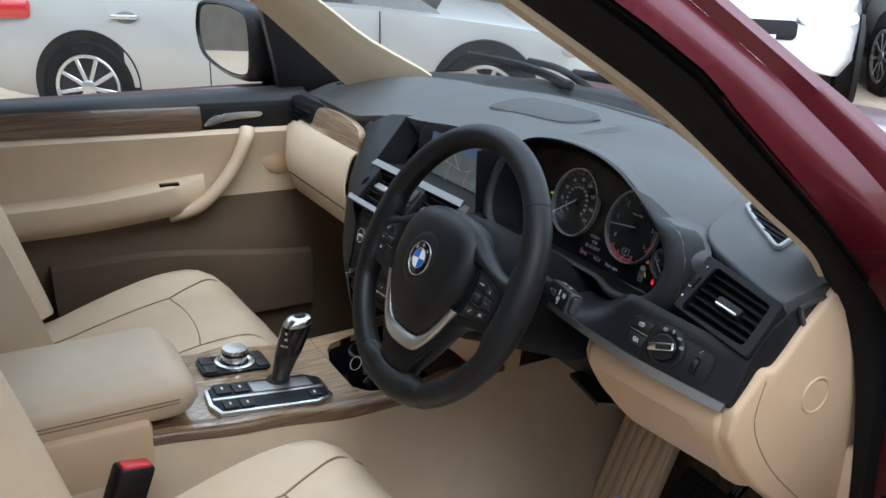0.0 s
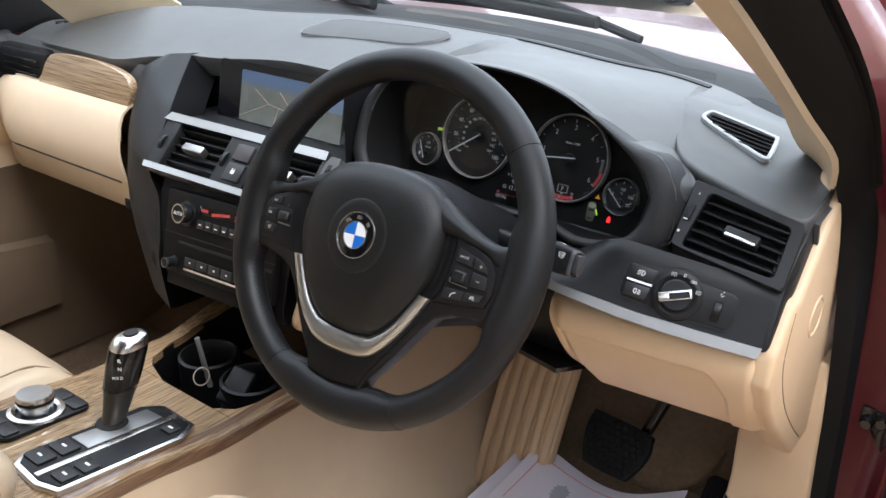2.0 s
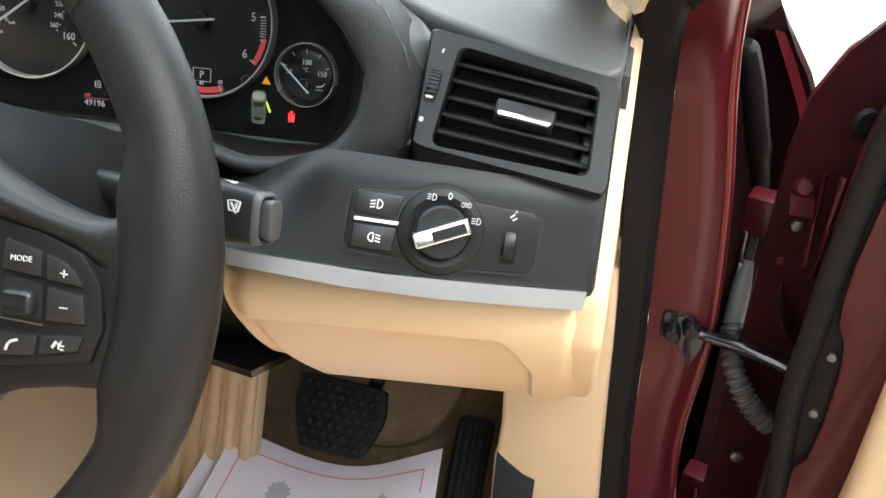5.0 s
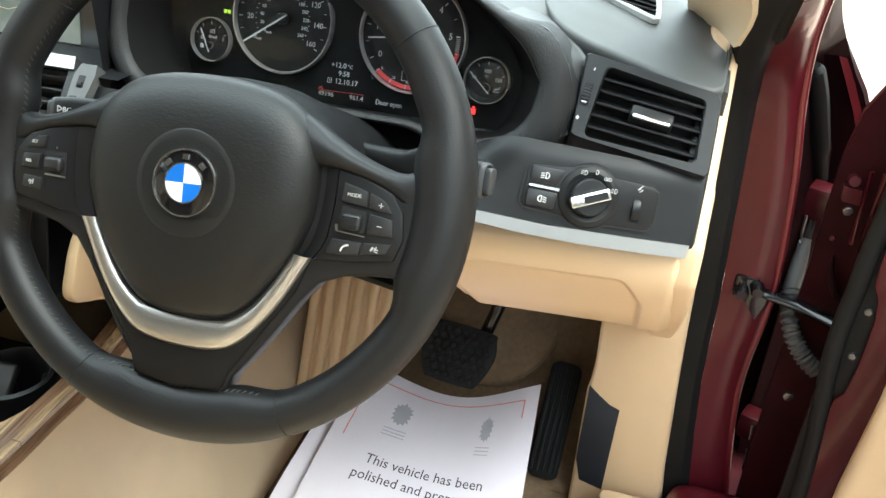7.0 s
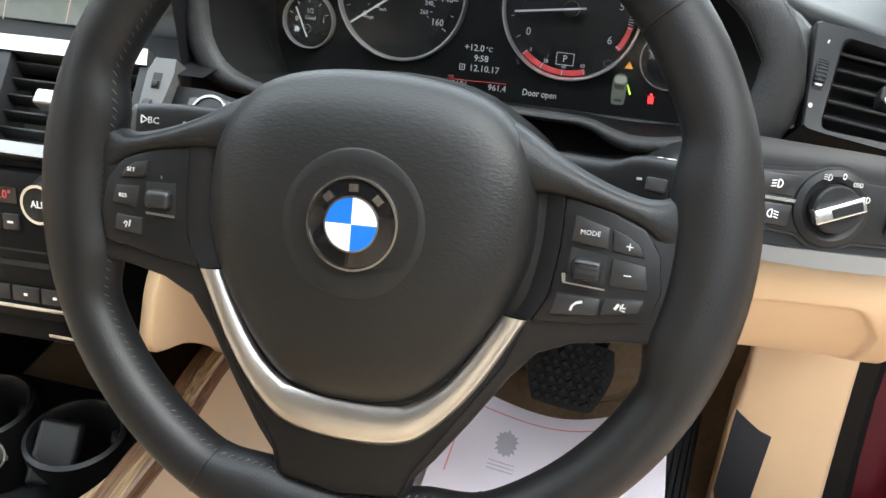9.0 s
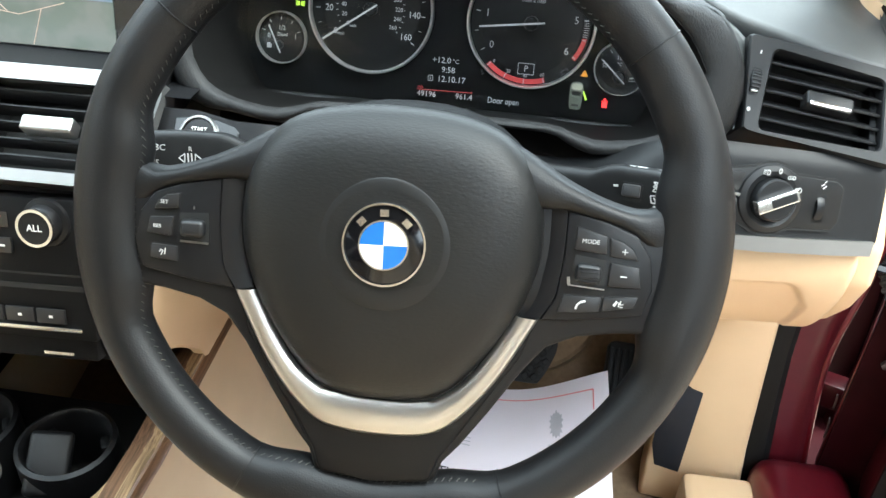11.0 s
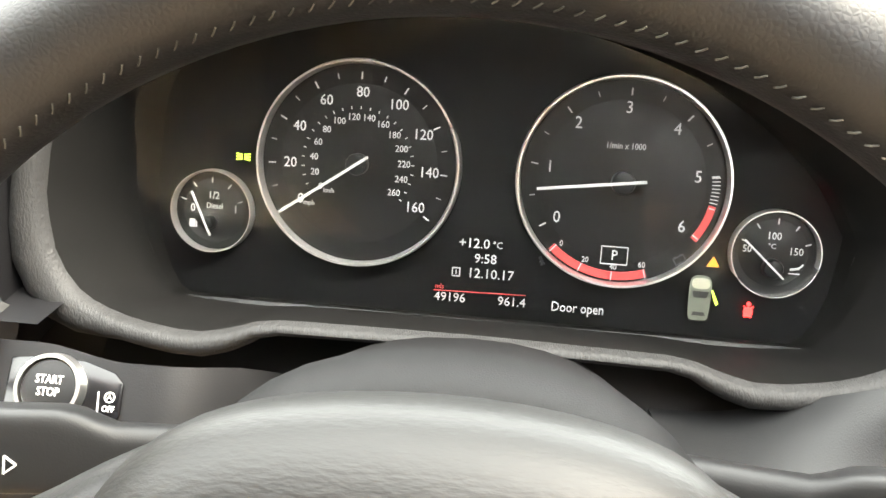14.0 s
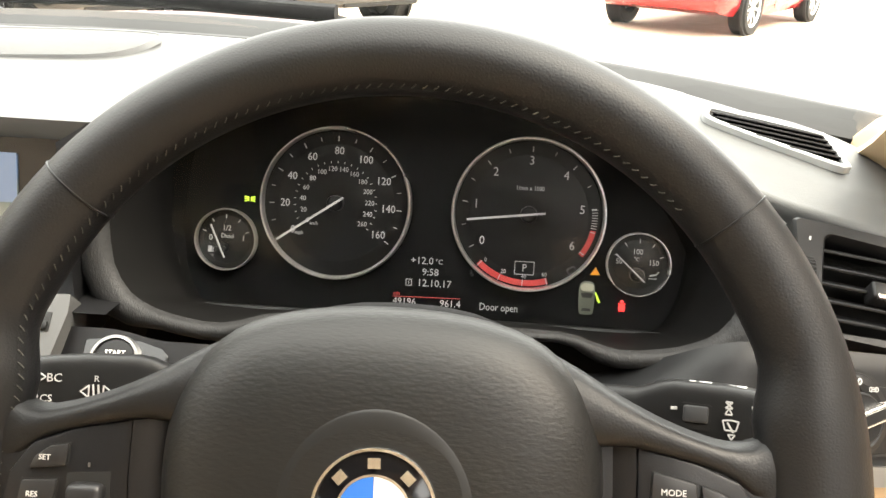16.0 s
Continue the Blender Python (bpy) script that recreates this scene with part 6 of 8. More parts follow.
part("lid_seam", tube([(r[10][0] + 0.0008, r[10][1], mixv(r[11][2], r[10][2], 0.80)) for r in rows[2:]], 0.0010, 6), SEAM, arm, "seam")
part("lid_seam", tube([(r[10][0] + 0.001, r[10][1], mixv(r[11][2], r[10][2], 0.62)) for r in rows[2:]], 0.0010, 6), SEAM, arm, "seam")

part("rear_box", box(-0.128, 0.137, -0.70, -0.300, 0.60, 0.745, 0.010, 2), TAN, cons, "beige box under the armrest")

# buckle beside the driver's cushion
bk = thing("belt_buckle", (0.185, -0.36, 0.62), "black seat belt buckle with a red button", "belt buckle")
BK = pose(0.200, -0.346, 0.706, -18, 8, 15)
part("buckle_body", put(box(-0.014, 0.014, -0.026, 0.026, -0.06, 0.022, 0.005, 3), BK), PLASTIC, bk)
part("buckle_button", put(box(-0.0095, 0.0095, -0.021, 0.021, 0.016, 0.0255, 0.003, 2), BK), RED, bk, "red button")

# ---- seats ----
def cushion(name, cx, y0, y1, w, z, label, back):
    st = thing(name, (cx, (y0 + y1) / 2, 0.35), label, "seat", "front seats")
    n, m = 28, 30
    rows = []
    for i in range(n + 1):
        f = i / n
        y = mixv(y1, y0, f)
        rowp = []
        for j in range(m + 1):
            u = -1 + 2 * j / m
            bol = 0.050 * smooth(0.45, 0.85, abs(u)) * (0.72 - 0.35 * smooth(0.2, 0.8, f)) - 0.13 * smooth(0.84, 1.0, abs(u)) ** 2
            fall = -0.16 * (1 - smooth(-0.04, 0.26, f)) ** 2 - 0.020 * smooth(0.35, 1.0, abs(u)) * (1 - smooth(0.0, 0.35, f))
            roll = 0.02 * math.sin(math.pi * min(f * 1.6, 1)) - 0.10 * f
            rowp.append((cx + u * w, y - 0.045 * abs(u) ** 3 * (1 - f), z + bol + fall + roll + 0.010 * (1 - u * u)))
        rows.append(rowp)
    part("cushion", thick(loft(rows), 0.03), BEIGE, st, "smooth beige leather cushion", None, 70)
    i0 = 9
    for s in (-1, 1):
        jj = round((0.56 * s + 1) / 2 * m)
        pts = [Vector(r[jj]) + Vector((0, 0, 0.0006)) for r in rows[i0:]]
        part("seam", tube(pts, 0.0016, 6), SEAM, st, "sewn seam")
        pts = [Vector(rows[i][min(max(jj + s * round((i0 - i) * 0.55), 0), m)]) + Vector((0, 0, 0.0006)) for i in range(i0, 1, -1)]
        part("seam", tube(spline(pts[::2], 16), 0.0016, 6), SEAM, st, "sewn seam")
    pts = [Vector(rows[i0][j]) + Vector((0, 0.012 * (1 - ((j - m / 2) / (0.28 * m)) ** 2), 0.0006)) for j in range(round(0.22 * m), round(0.78 * m) + 1)]
    part("seam", tube(pts, 0.0016, 6), SEAM, st, "sewn seam")
    part("base", box(cx - w * 0.9, cx + w * 0.9, y0, y1 - 0.12, 0.40, z - 0.06, 0.02), PLASTIC, st, "dark seat base")
    rows = []
    for i in range(25):
        f = i / 24
        zz = mixv(z - 0.02, z + 0.68, f)
        y = back - 0.22 * f
        rowp = []
        for j in range(25):
            u = -1 + 2 * j / 24
            ww = w * (1.0 - 0.18 * f * f)
            bol = 0.085 * smooth(0.5, 0.9, abs(u)) * (1 - 0.7 * smooth(0.55, 1, f)) - 0.08 * smooth(0.88, 1, abs(u)) ** 2
            rowp.append((cx + u * ww, y + bol + 0.012 * math.sin(math.pi * f), zz - 0.03 * smooth(0.8, 1.0, abs(u)) * f))
        rows.append(rowp)
    part("backrest", thick(loft(rows), 0.10), BEIGE, st, "beige leather backrest", None, 70)
    for s in (-1, 1):
        pts = [Vector(r[round((0.60 * s + 1) / 2 * 24)]) + Vector((0, 0.0015, 0)) for r in rows[1:]]
        part("seam", tube(pts, 0.0018, 6), SEAM, st, "sewn seam")
    part("headrest", put(box(-0.12, 0.12, -0.045, 0.045, -0.08, 0.08, 0.035, 4), pose(cx, back - 0.27, z + 0.80, -10, 0, 0)), BEIGE, st, "beige headrest", None, 70)
    for s in (-0.06, 0.06):
        part("headrest_post", tube([(cx + s, back - 0.25, z + 0.64), (cx + s, back - 0.27, z + 0.74)], 0.006, 10), CHROME, st)
    return st


cushion("driver_seat", 0.430, -0.62, 0.045, 0.212, 0.698, "beige leather driver's seat with sewn bolsters", -0.490)
cushion("passenger_seat", -0.360, -0.62, 0.085, 0.235, 0.668, "beige leather passenger seat with sewn bolsters", -0.445)


# ---- passenger side of the dashboard ----
rows = []
for k in range(26):
    x = -0.715 + 0.0205 * k * 0.9
    bulge = smooth(-0.715, -0.62, x)
    pr = [(x, 0.245, 0.992), (x, 0.205, 0.985 - 0.02 * (1 - bulge)), (x, 0.180 + 0.02 * (1 - bulge), 0.945), (x, 0.172 + 0.03 * (1 - bulge), 0.90), (x, 0.185 + 0.03 * (1 - bulge), 0.855), (x, 0.225, 0.80), (x, 0.30, 0.765)]
    edge = [(-0.715 + (p.x + 0.715) / 0.461 * (table(p.z, [(0.76, -0.235), (0.82, -0.262), (0.885, -0.284), (0.935, -0.295), (0.975, -0.305), (1.0, -0.300)]) + 0.715), p.y, p.z) for p in spline(pr, 20)]
    rows.append(edge)
part("glove_panel", thick(loft(rows), 0.004), BEIGE, dash, "smooth beige passenger panel")
part("glove_gap", tube([(x, 0.178 + 0.03 * (1 - smooth(-0.715, -0.62, x)), 0.872) for x in [-0.66 + 0.02 * k for k in range(19)]], 0.002, 6), DEEP, dash, "dark gap")
part("glove_latch", box(-0.33, -0.27, 0.195, 0.215, 0.815, 0.835, 0.004), DEEP, dash, "dark latch")
wt = [(-0.553, 0.981), (-0.548, 1.005), (-0.530, 1.030), (-0.500, 1.041), (-0.42, 1.044), (-0.355, 1.041), (-0.312, 1.032), (-0.298, 1.015), (-0.303, 0.992), (-0.315, 0.985), (-0.42, 0.982)]
part("wood_trim", prism([(x, z - 1.01) for x, z in spline2(wt, 40, True)], -0.012, 0.003, 0.002), WOOD_X, dash, "glossy streaked wood inlay", frame_at((0, 0.2135, 1.01), (1, 0, 0), (0, 0.12, 1)))
part("trim_backing", loft([[(x, 0.222, 0.975), (x, 0.235, 1.01), (x, 0.245, 1.045)] for x in (-0.72, -0.6, -0.5, -0.4, -0.28)]), SOFT, dash)
part("side_vent_body", box(-0.705, -0.556, 0.215, 0.26, 0.975, 1.034, 0.006), PLASTIC, dash, "black side vent")
for k in range(4):
    part("side_vent_slat", box(-0.67, -0.565, 0.208, 0.218, 0.983 + 0.011 * k, 0.986 + 0.011 * k, 0.001), GLOSS, dash)

# ---- floor and footwell ----
floor_ob = part("floor", box(-0.90, 0.74, -1.4, 0.75, 0.33, 0.36), CARPET, None, "beige carpet floor of the car", None, 38, "floor", "structure")
part("bulkhead", loft([[(x, 0.45, 0.36), (x, 0.60, 0.42), (x, 0.68, 0.60), (x, 0.66, 0.90), (x, 0.60, 1.02)] for x in [-0.74 + 0.148 * k for k in range(11)]]), CARPET, None, "beige carpeted bulkhead under the dash", None, 38, "wall", "structure")
# footwell side towards the console, ribbed mat strip
FR = frame_at((0.275, 0.500, 0.555), (1, -0.12, 0.0), (0.0, 0.34, 0.94))
rest = thing("foot_rest", (0.275, 0.48, 0.37), "beige ribbed foot rest beside the pedals", "foot rest")
part("rest_plate", box(-0.068, 0.068, -0.20, 0.16, -0.02, 0.0, 0.006, 2), TAN, rest, "", FR)
for k in range(6):
    x = -0.056 + 0.0225 * k
    part("rib", put(bevel(box(-0.0075, 0.0075, -0.195, 0.155, -0.004, 0.0085), 0.0055, 3), Matrix.Translation((x, 0, 0))), TAN, rest, "moulded rib", FR)
# far footwell side and bulkhead top added to stop light leaking under the dash
part("far_kick_panel", box(-0.86, -0.735, 0.40, 0.80, 0.33, 1.04, 0.01), CARPET, None, "beige carpeted far side of the footwell", None, 38, "trim", "structure")
part("bulkhead_top", loft([[(x, front_y(x) - 0.003, front_z(x) - 0.030), (x, 0.63, 1.005)] for x in [-0.76 + 0.0745 * k for k in range(21)]]), DEEP, None, "dark bulkhead top under the windscreen", None, 38, "wall", "structure")
# backing plate added behind the hinge gap, its burgundy darkened as shade
part("wing_return", prism([(0.835, 0.30), (0.96, 0.30), (0.96, 0.80), (0.90, 0.89), (0.835, 0.93)], -0.004, 0.004), mat("wing_return_shade", (0.03, 0.004, 0.007), 0.5, var=0.2), None, "added burgundy backing inside the front wing, darkened for shade", frame_at((0, 0.552, 0), (1, 0, 0), (0, 0, 1)), 38, "car body", "structure")

brake = thing("brake_pedal", (0.44, 0.48, 0.5), "black rubber brake pedal on a steel arm", "pedal")
BP = frame_at((0.441, 0.470, 0.545), (1, 0.0, -0.09), (0.03, 0.62, 0.78))
bp = spline2([(-0.050, 0.034), (-0.042, 0.040), (0.038, 0.040), (0.048, 0.030), (0.051, 0.004), (0.038, -0.033), (0.026, -0.040), (-0.026, -0.040), (-0.038, -0.032), (-0.051, 0.008)], 40, True)
part("pad", prism(bp, -0.014, 0.004, 0.004), RUBBER, brake, "black rubber pad", BP)
tread = []
for i in range(-4, 5):
    for j in range(-3, 4):
        x, y = i * 0.0115 + (j % 2) * 0.00575, j * 0.0105
        if abs(x) < 0.043 - 0.15 * max(-y, 0) and abs(y) < 0.035:
            tread.append(put(box(-0.0045, 0.0045, -0.0045, 0.0045, 0.003, 0.0062, 0.0012, 1), pose(x, y, 0, 0, 0, 45)))
part("tread", merge(*tread), RUBBER, brake, "diamond tread", BP)
part("arm", tube([(0.470, 0.505, 0.555), (0.490, 0.535, 0.62), (0.500, 0.55, 0.75)], 0.009, 10), GLOSS, brake, "black arm")
acc = thing("accelerator_pedal", (0.57, 0.50, 0.45), "ribbed black accelerator pedal", "pedal")
AP = frame_at((0.584, 0.520, 0.475), (1, 0.0, -0.05), (-0.05, 0.62, 0.78))
part("plate", prism(rounded(-0.022, 0.022, -0.12, 0.045, 0.012), -0.012, 0.0, 0.004), RUBBER, acc, "", AP)
for k in range(5):
    part("rib", box(-0.0185 + 0.008 * k, -0.0145 + 0.008 * k, -0.11, 0.036, 0.0, 0.004, 0.001), RUBBER, acc, "", AP)
part("foot_disc", lathe([(1e-4, 0.0), (0.105, 0.0), (0.11, 0.004), (0.115, -0.01)], 48), CARPET, cons, "", frame_at((0.450, 0.640, 0.50), (1, 0, 0), (0, 0.62, 0.78)))

# kick panel beside the pedals
KICK = frame_at((0.728, 0.410, 0.0), (-1, 0.10, 0.0), (0, 0, 1))
part("kick_panel", prism([(-0.018, 0.36), (-0.006, 0.48), (0.001, 0.60), (0.006, 0.70), (0.010, 0.82), (0.085, 0.82), (0.096, 0.76), (0.103, 0.68), (0.102, 0.62), (0.104, 0.588), (0.1065, 0.575), (0.107, 0.36)], 0.0, 0.060, 0.006, 3), TAN, None, "smooth beige kick panel by the door opening", KICK, 38, "trim", "structure")
part("kick_pocket", prism([(0.062, 0.559), (0.075, 0.563), (0.089, 0.573), (0.103, 0.584), (0.1045, 0.46), (0.096, 0.425), (0.065, 0.420)], -0.0022, 0.002, 0.0008), mat("blue_black_lining", (0.008, 0.010, 0.016), 0.7, var=0.2), None, "dark pocket in the beige kick panel", KICK, 38, "pocket", "structure")
part("kick_clip", framed(rounded(0.0225, 0.0555, 0.6345, 0.6595, 0.004), rounded(0.0275, 0.0505, 0.6395, 0.6545, 0.002), -0.004, -0.0005, 0.001), TAN, None, "small square clip frame in the kick panel", KICK @ pose(0, 0, 0, 0, 180, 0) @ Matrix.Scale(-1, 4, (1, 0, 0)), 38, "trim", "structure")

# ---- papers on the footwell floor ----
def sheet(name, pts, label, lift):
    """A limp page: corners bottom-left, bottom-right, top-right, top-left, with waves."""
    ob = thing(name, pts[0], label, "paper", "valet papers")
    bl, br, tr, tl = [Vector(p) for p in pts]
    n = (br - bl).cross(tl - bl).normalized()
    def at(u, v):
        p = bl.lerp(br, u).lerp(tl.lerp(tr, u), v)
        return p + n * (0.006 * math.sin(u * 7.0 + 0.5) * v + 0.005 * math.sin(v * 5 + u * 3) - 0.046 * math.sin(math.pi * u ** 0.9) * v ** 3 + lift)
    part("page", loft([[at(i / 24, j / 24) for i in range(25)] for j in range(25)]), PAPER, ob, "white page")
    return ob, at, n


def on_page(bm, at, n):
    """Lays marks drawn on a unit square onto the page."""
    for v in bm.verts:
        p = at(v.co.x, v.co.y) + n * 0.0007
        v.co = p
    return bm


def strip(u0, v0, u1, v1, w):
    d = Vector((u1 - u0, v1 - v0))
    s = Vector((-d.y, d.x)).normalized() * w / 2
    bm = bmesh.new()
    m = 14
    a = [bm.verts.new((mixv(u0, u1, k / m) + s.x, mixv(v0, v1, k / m) + s.y, 0)) for k in range(m + 1)]
    b = [bm.verts.new((mixv(u0, u1, k / m) - s.x, mixv(v0, v1, k / m) - s.y, 0)) for k in range(m + 1)]
    for k in range(m):
        bm.faces.new((a[k], a[k + 1], b[k + 1], b[k]))
    return bm


pg, at, n = sheet("paper_mat", [(0.30, 0.155, 0.430), (0.585, 0.165, 0.430), (0.560, 0.475, 0.513), (0.305, 0.492, 0.484)], "white printed valet paper lying in the footwell", 0.0)
part("border", on_page(merge(strip(0.07, 0.93, 0.93, 0.93, 0.006), strip(0.93, 0.93, 0.93, 0.84, 0.006), strip(0.07, 0.93, 0.07, 0.60, 0.006)), at, n), PINK, pg, "thin pink border")
def crest_shape(pts):
    """A small heraldic blot with a ragged edge."""
    bm = bmesh.new()
    vs = [bm.verts.new((a, b, 0)) for a, b in pts]
    mid = bm.verts.new((sum(a for a, b in pts) / len(pts), sum(b for a, b in pts) / len(pts), 0))
    for a, b in zip(vs, vs[1:] + vs[:1]):
        bm.faces.new((mid, a, b))
    return bm


def page_text(text, size, u, v, m):
    bm = lettering(text, size, u, v, 0.0, depth=0.0, squeeze=1.0)
    part("lettering", on_page(bm, at, n), m, pg, "dark printed words")
page_text("This vehicle has been", 0.068, 0.52, 0.52, INK)
page_text("polished and prepared", 0.068, 0.50, 0.44, INK)
for u, w in ((0.30, 1.0), (0.76, 0.6)):
    half = [(0.0, 0.865), (0.012, 0.845), (0.022, 0.850), (0.030, 0.835), (0.045, 0.840), (0.040, 0.820), (0.055, 0.812), (0.040, 0.800), (0.052, 0.780), (0.036, 0.775), (0.048, 0.752), (0.030, 0.755), (0.026, 0.735), (0.012, 0.742), (0.0, 0.728)]
    part("crest", on_page(crest_shape([(u + w * a, b) for a, b in half] + [(u - w * a, b) for a, b in half[-2:0:-1]]), at, n), GREYINK, pg, "small grey crest")
    for k in range(3):
        part("crest_line", on_page(strip(u - 0.06 * w, 0.700 - 0.018 * k, u + 0.06 * w, 0.700 - 0.018 * k, 0.004), at, n), GREYINK, pg, "grey line")
pg2, at2, n2 = sheet("paper_mat", [(0.262, 0.175, 0.420), (0.50, 0.16, 0.415), (0.45, 0.455, 0.450), (0.279, 0.475, 0.474)], "white printed valet paper lying under another sheet", -0.004)

# ---- body round the driver's door opening ----
def band(name, line_a, line_b, material, label, d=0.012, depth=None, n=14, parent=None, kind="structure", category="car body"):
    """A strip between two edge lines, with thickness."""
    a, b = spline(line_a, n), spline(line_b, n)
    rows = []
    for p, q in zip(a, b):
        m = (p + q) / 2 + Vector((0.006, -0.006, 0.004))
        rows.append([p, p.lerp(m, 0.6), m, q.lerp(m, 0.6), q])
    return part(name, thick(loft(rows), d), material, parent, label, None, 50, "" if parent else category, "" if parent else kind)


# lines up the hinge pillar and the windscreen pillar, from inside to outside
L1 = [(0.744, 0.425, 0.36), (0.725, 0.42, 0.60), (0.721, 0.415, 0.75), (0.711, 0.40, 0.90), (0.706, 0.365, 1.0), (0.703, 0.315, 1.06), (0.708, 0.275, 1.10), (0.692, 0.215, 1.15), (0.675, 0.16, 1.20), (0.655, 0.105, 1.25), (0.634, 0.035, 1.30), (0.57, -0.14, 1.42)]
L2 = [(0.780, 0.43, 0.36), (0.754, 0.425, 0.60), (0.748, 0.42, 0.75), (0.740, 0.42, 0.90), (0.734, 0.40, 1.0), (0.732, 0.345, 1.06), (0.733, 0.30, 1.10), (0.734, 0.241, 1.15), (0.727, 0.184, 1.2), (0.71, 0.134, 1.25), (0.694, 0.08, 1.3), (0.62, -0.09, 1.42)]
L3 = [(0.830, 0.445, 0.36), (0.797, 0.437, 0.60), (0.800, 0.42, 0.76), (0.791, 0.418, 0.885), (0.776, 0.414, 0.985), (0.770, 0.400, 1.05), (0.770, 0.375, 1.10), (0.762, 0.33, 1.15), (0.744, 0.28, 1.2), (0.720, 0.226, 1.25), (0.694, 0.172, 1.3), (0.625, 0.02, 1.42)]
L4 = [(0.880, 0.55, 0.36), (0.888, 0.54, 0.60), (0.885, 0.53, 0.75), (0.862, 0.52, 0.925), (0.827, 0.52, 0.995), (0.800, 0.51, 1.055), (0.795, 0.46, 1.11), (0.780, 0.40, 1.16), (0.758, 0.345, 1.2), (0.729, 0.282, 1.25), (0.702, 0.214, 1.3), (0.632, 0.06, 1.42)]


def between(a, b, f, i0=0):
    return [tuple(mixv(p, q, f) for p, q in zip(u, v)) for u, v in zip(a[i0:], b[i0:])]


trim_line = [(0.660, 0.40, 1.062), (0.656, 0.345, 1.09), (0.652, 0.272, 1.145), (0.643, 0.190, 1.195), (0.622, 0.116, 1.248), (0.598, 0.042, 1.30), (0.53, -0.13, 1.42)]
band("pillar_trim", trim_line, L1[5:], CREAM, "cream windscreen pillar trim", 0.006, n=20)
band("door_seal", L1, L2, RUBBER, "black rubber door seal round the opening", 0.02, n=30)
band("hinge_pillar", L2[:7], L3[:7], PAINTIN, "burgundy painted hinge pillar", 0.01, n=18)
part("pillar_edge", tube(spline([tuple(p) for p in L3[:7]], 60), 0.0042, 8), PAINT, None, "glossy burgundy fold along the hinge pillar", None, 60, "car body", "structure")
band("pillar_gap", between(L2, L3, 0.0, 5), between(L2, L3, 0.05, 5), RUBBER, "dark channel along the windscreen pillar", 0.006, n=16)
band("pillar_step", between(L2, L3, 0.05, 5), between(L2, L3, 1.0, 5), PAINT, "burgundy painted step of the windscreen pillar", 0.006, n=16)
band("pillar_outer", L3[6:], L4[6:], PAINT, "burgundy painted windscreen pillar", 0.01, n=24)
# body burgundy taken near black to paint in the recess's shade
DARKRED = mat("recess_shade_burgundy", (0.014, 0.0022, 0.0038), 0.6, var=0.3, scale=30, spec=0.2)
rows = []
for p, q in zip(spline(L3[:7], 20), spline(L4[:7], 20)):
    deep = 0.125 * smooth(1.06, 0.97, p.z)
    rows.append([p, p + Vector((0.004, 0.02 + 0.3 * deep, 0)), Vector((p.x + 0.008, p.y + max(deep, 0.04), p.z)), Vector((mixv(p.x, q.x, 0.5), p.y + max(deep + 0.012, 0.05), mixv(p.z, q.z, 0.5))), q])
part("hinge_recess", thick(loft(rows), 0.006), DARKRED, None, "burgundy recess behind the door hinges, shade in its colour", None, 50, "car body", "structure")

# sill, rear pillar, roof
part("sill", box(0.742, 0.86, -0.62, 0.425, 0.30, 0.475, 0.03, 3), PAINT, None, "burgundy painted door sill", None, 38, "car body", "structure")
part("sill_trim", box(0.66, 0.752, -0.60, 0.395, 0.36, 0.450, 0.012, 2), TAN, None, "beige sill trim", None, 38, "trim", "structure")
B0 = [(0.790, -0.49, 0.44), (0.790, -0.50, 1.0), (0.780, -0.548, 1.17), (0.780, -0.577, 1.243), (0.770, -0.61, 1.33), (0.74, -0.66, 1.45)]
B1 = [(0.835, -0.51, 0.44), (0.835, -0.52, 1.0), (0.832, -0.574, 1.17), (0.830, -0.594, 1.225), (0.822, -0.63, 1.33), (0.78, -0.68, 1.45)]
B2 = [(0.865, -0.63, 0.44), (0.865, -0.64, 1.0), (0.855, -0.67, 1.17), (0.850, -0.69, 1.243), (0.83, -0.72, 1.33), (0.79, -0.75, 1.45)]
band("rear_pillar_seal", B0, B1, RUBBER, "black rubber seal on the rear pillar", 0.02)
band("rear_pillar", B1, B2, PAINT, "burgundy painted rear pillar", 0.02)
rows = []
for k in range(13):
    u = -1 + k / 6
    x = 0.64 * u
    rows.append([(x, -0.20 + 0.10 * (1 - abs(u)), 1.43 + 0.05 * (1 - u * u)), (x, -0.45, 1.54 + 0.06 * (1 - u * u)), (x, -1.0, 1.57 + 0.07 * (1 - u * u)), (x, -1.9, 1.52 + 0.06 * (1 - u * u)), (x, -2.2, 1.42 + 0.05 * (1 - u * u))])
part("roof", thick(loft(rows), 0.03), PAINT, None, "burgundy painted roof", None, 50, "car roof", "structure")
# headliner out of view, greyed from cream to weaken light on the wheel
part("headliner", loft([[(x * 0.98, y, z - 0.035) for x, y, z in r] for r in rows]), mat("bounce_cut_grey", (0.16, 0.15, 0.135), 0.9, var=0.1, bump=0.3, bscale=900), None, "cloth headliner out of view, greyed to cut bounced light", None, 50, "ceiling", "structure")
band("roof_rail", [(0.57, -0.22, 1.42), (0.60, -0.5, 1.50), (0.62, -1.0, 1.53), (0.62, -1.9, 1.47)], [(0.70, -0.14, 1.50), (0.73, -0.5, 1.55), (0.74, -1.0, 1.56), (0.72, -1.9, 1.5)], PAINT, "burgundy roof side rail", 0.02)
part("rear_wall", box(-0.74, 0.80, -1.45, -1.40, 0.33, 1.0, 0.01), TAN, None, "beige rear seat wall closing the cabin", None, 38, "wall", "structure")
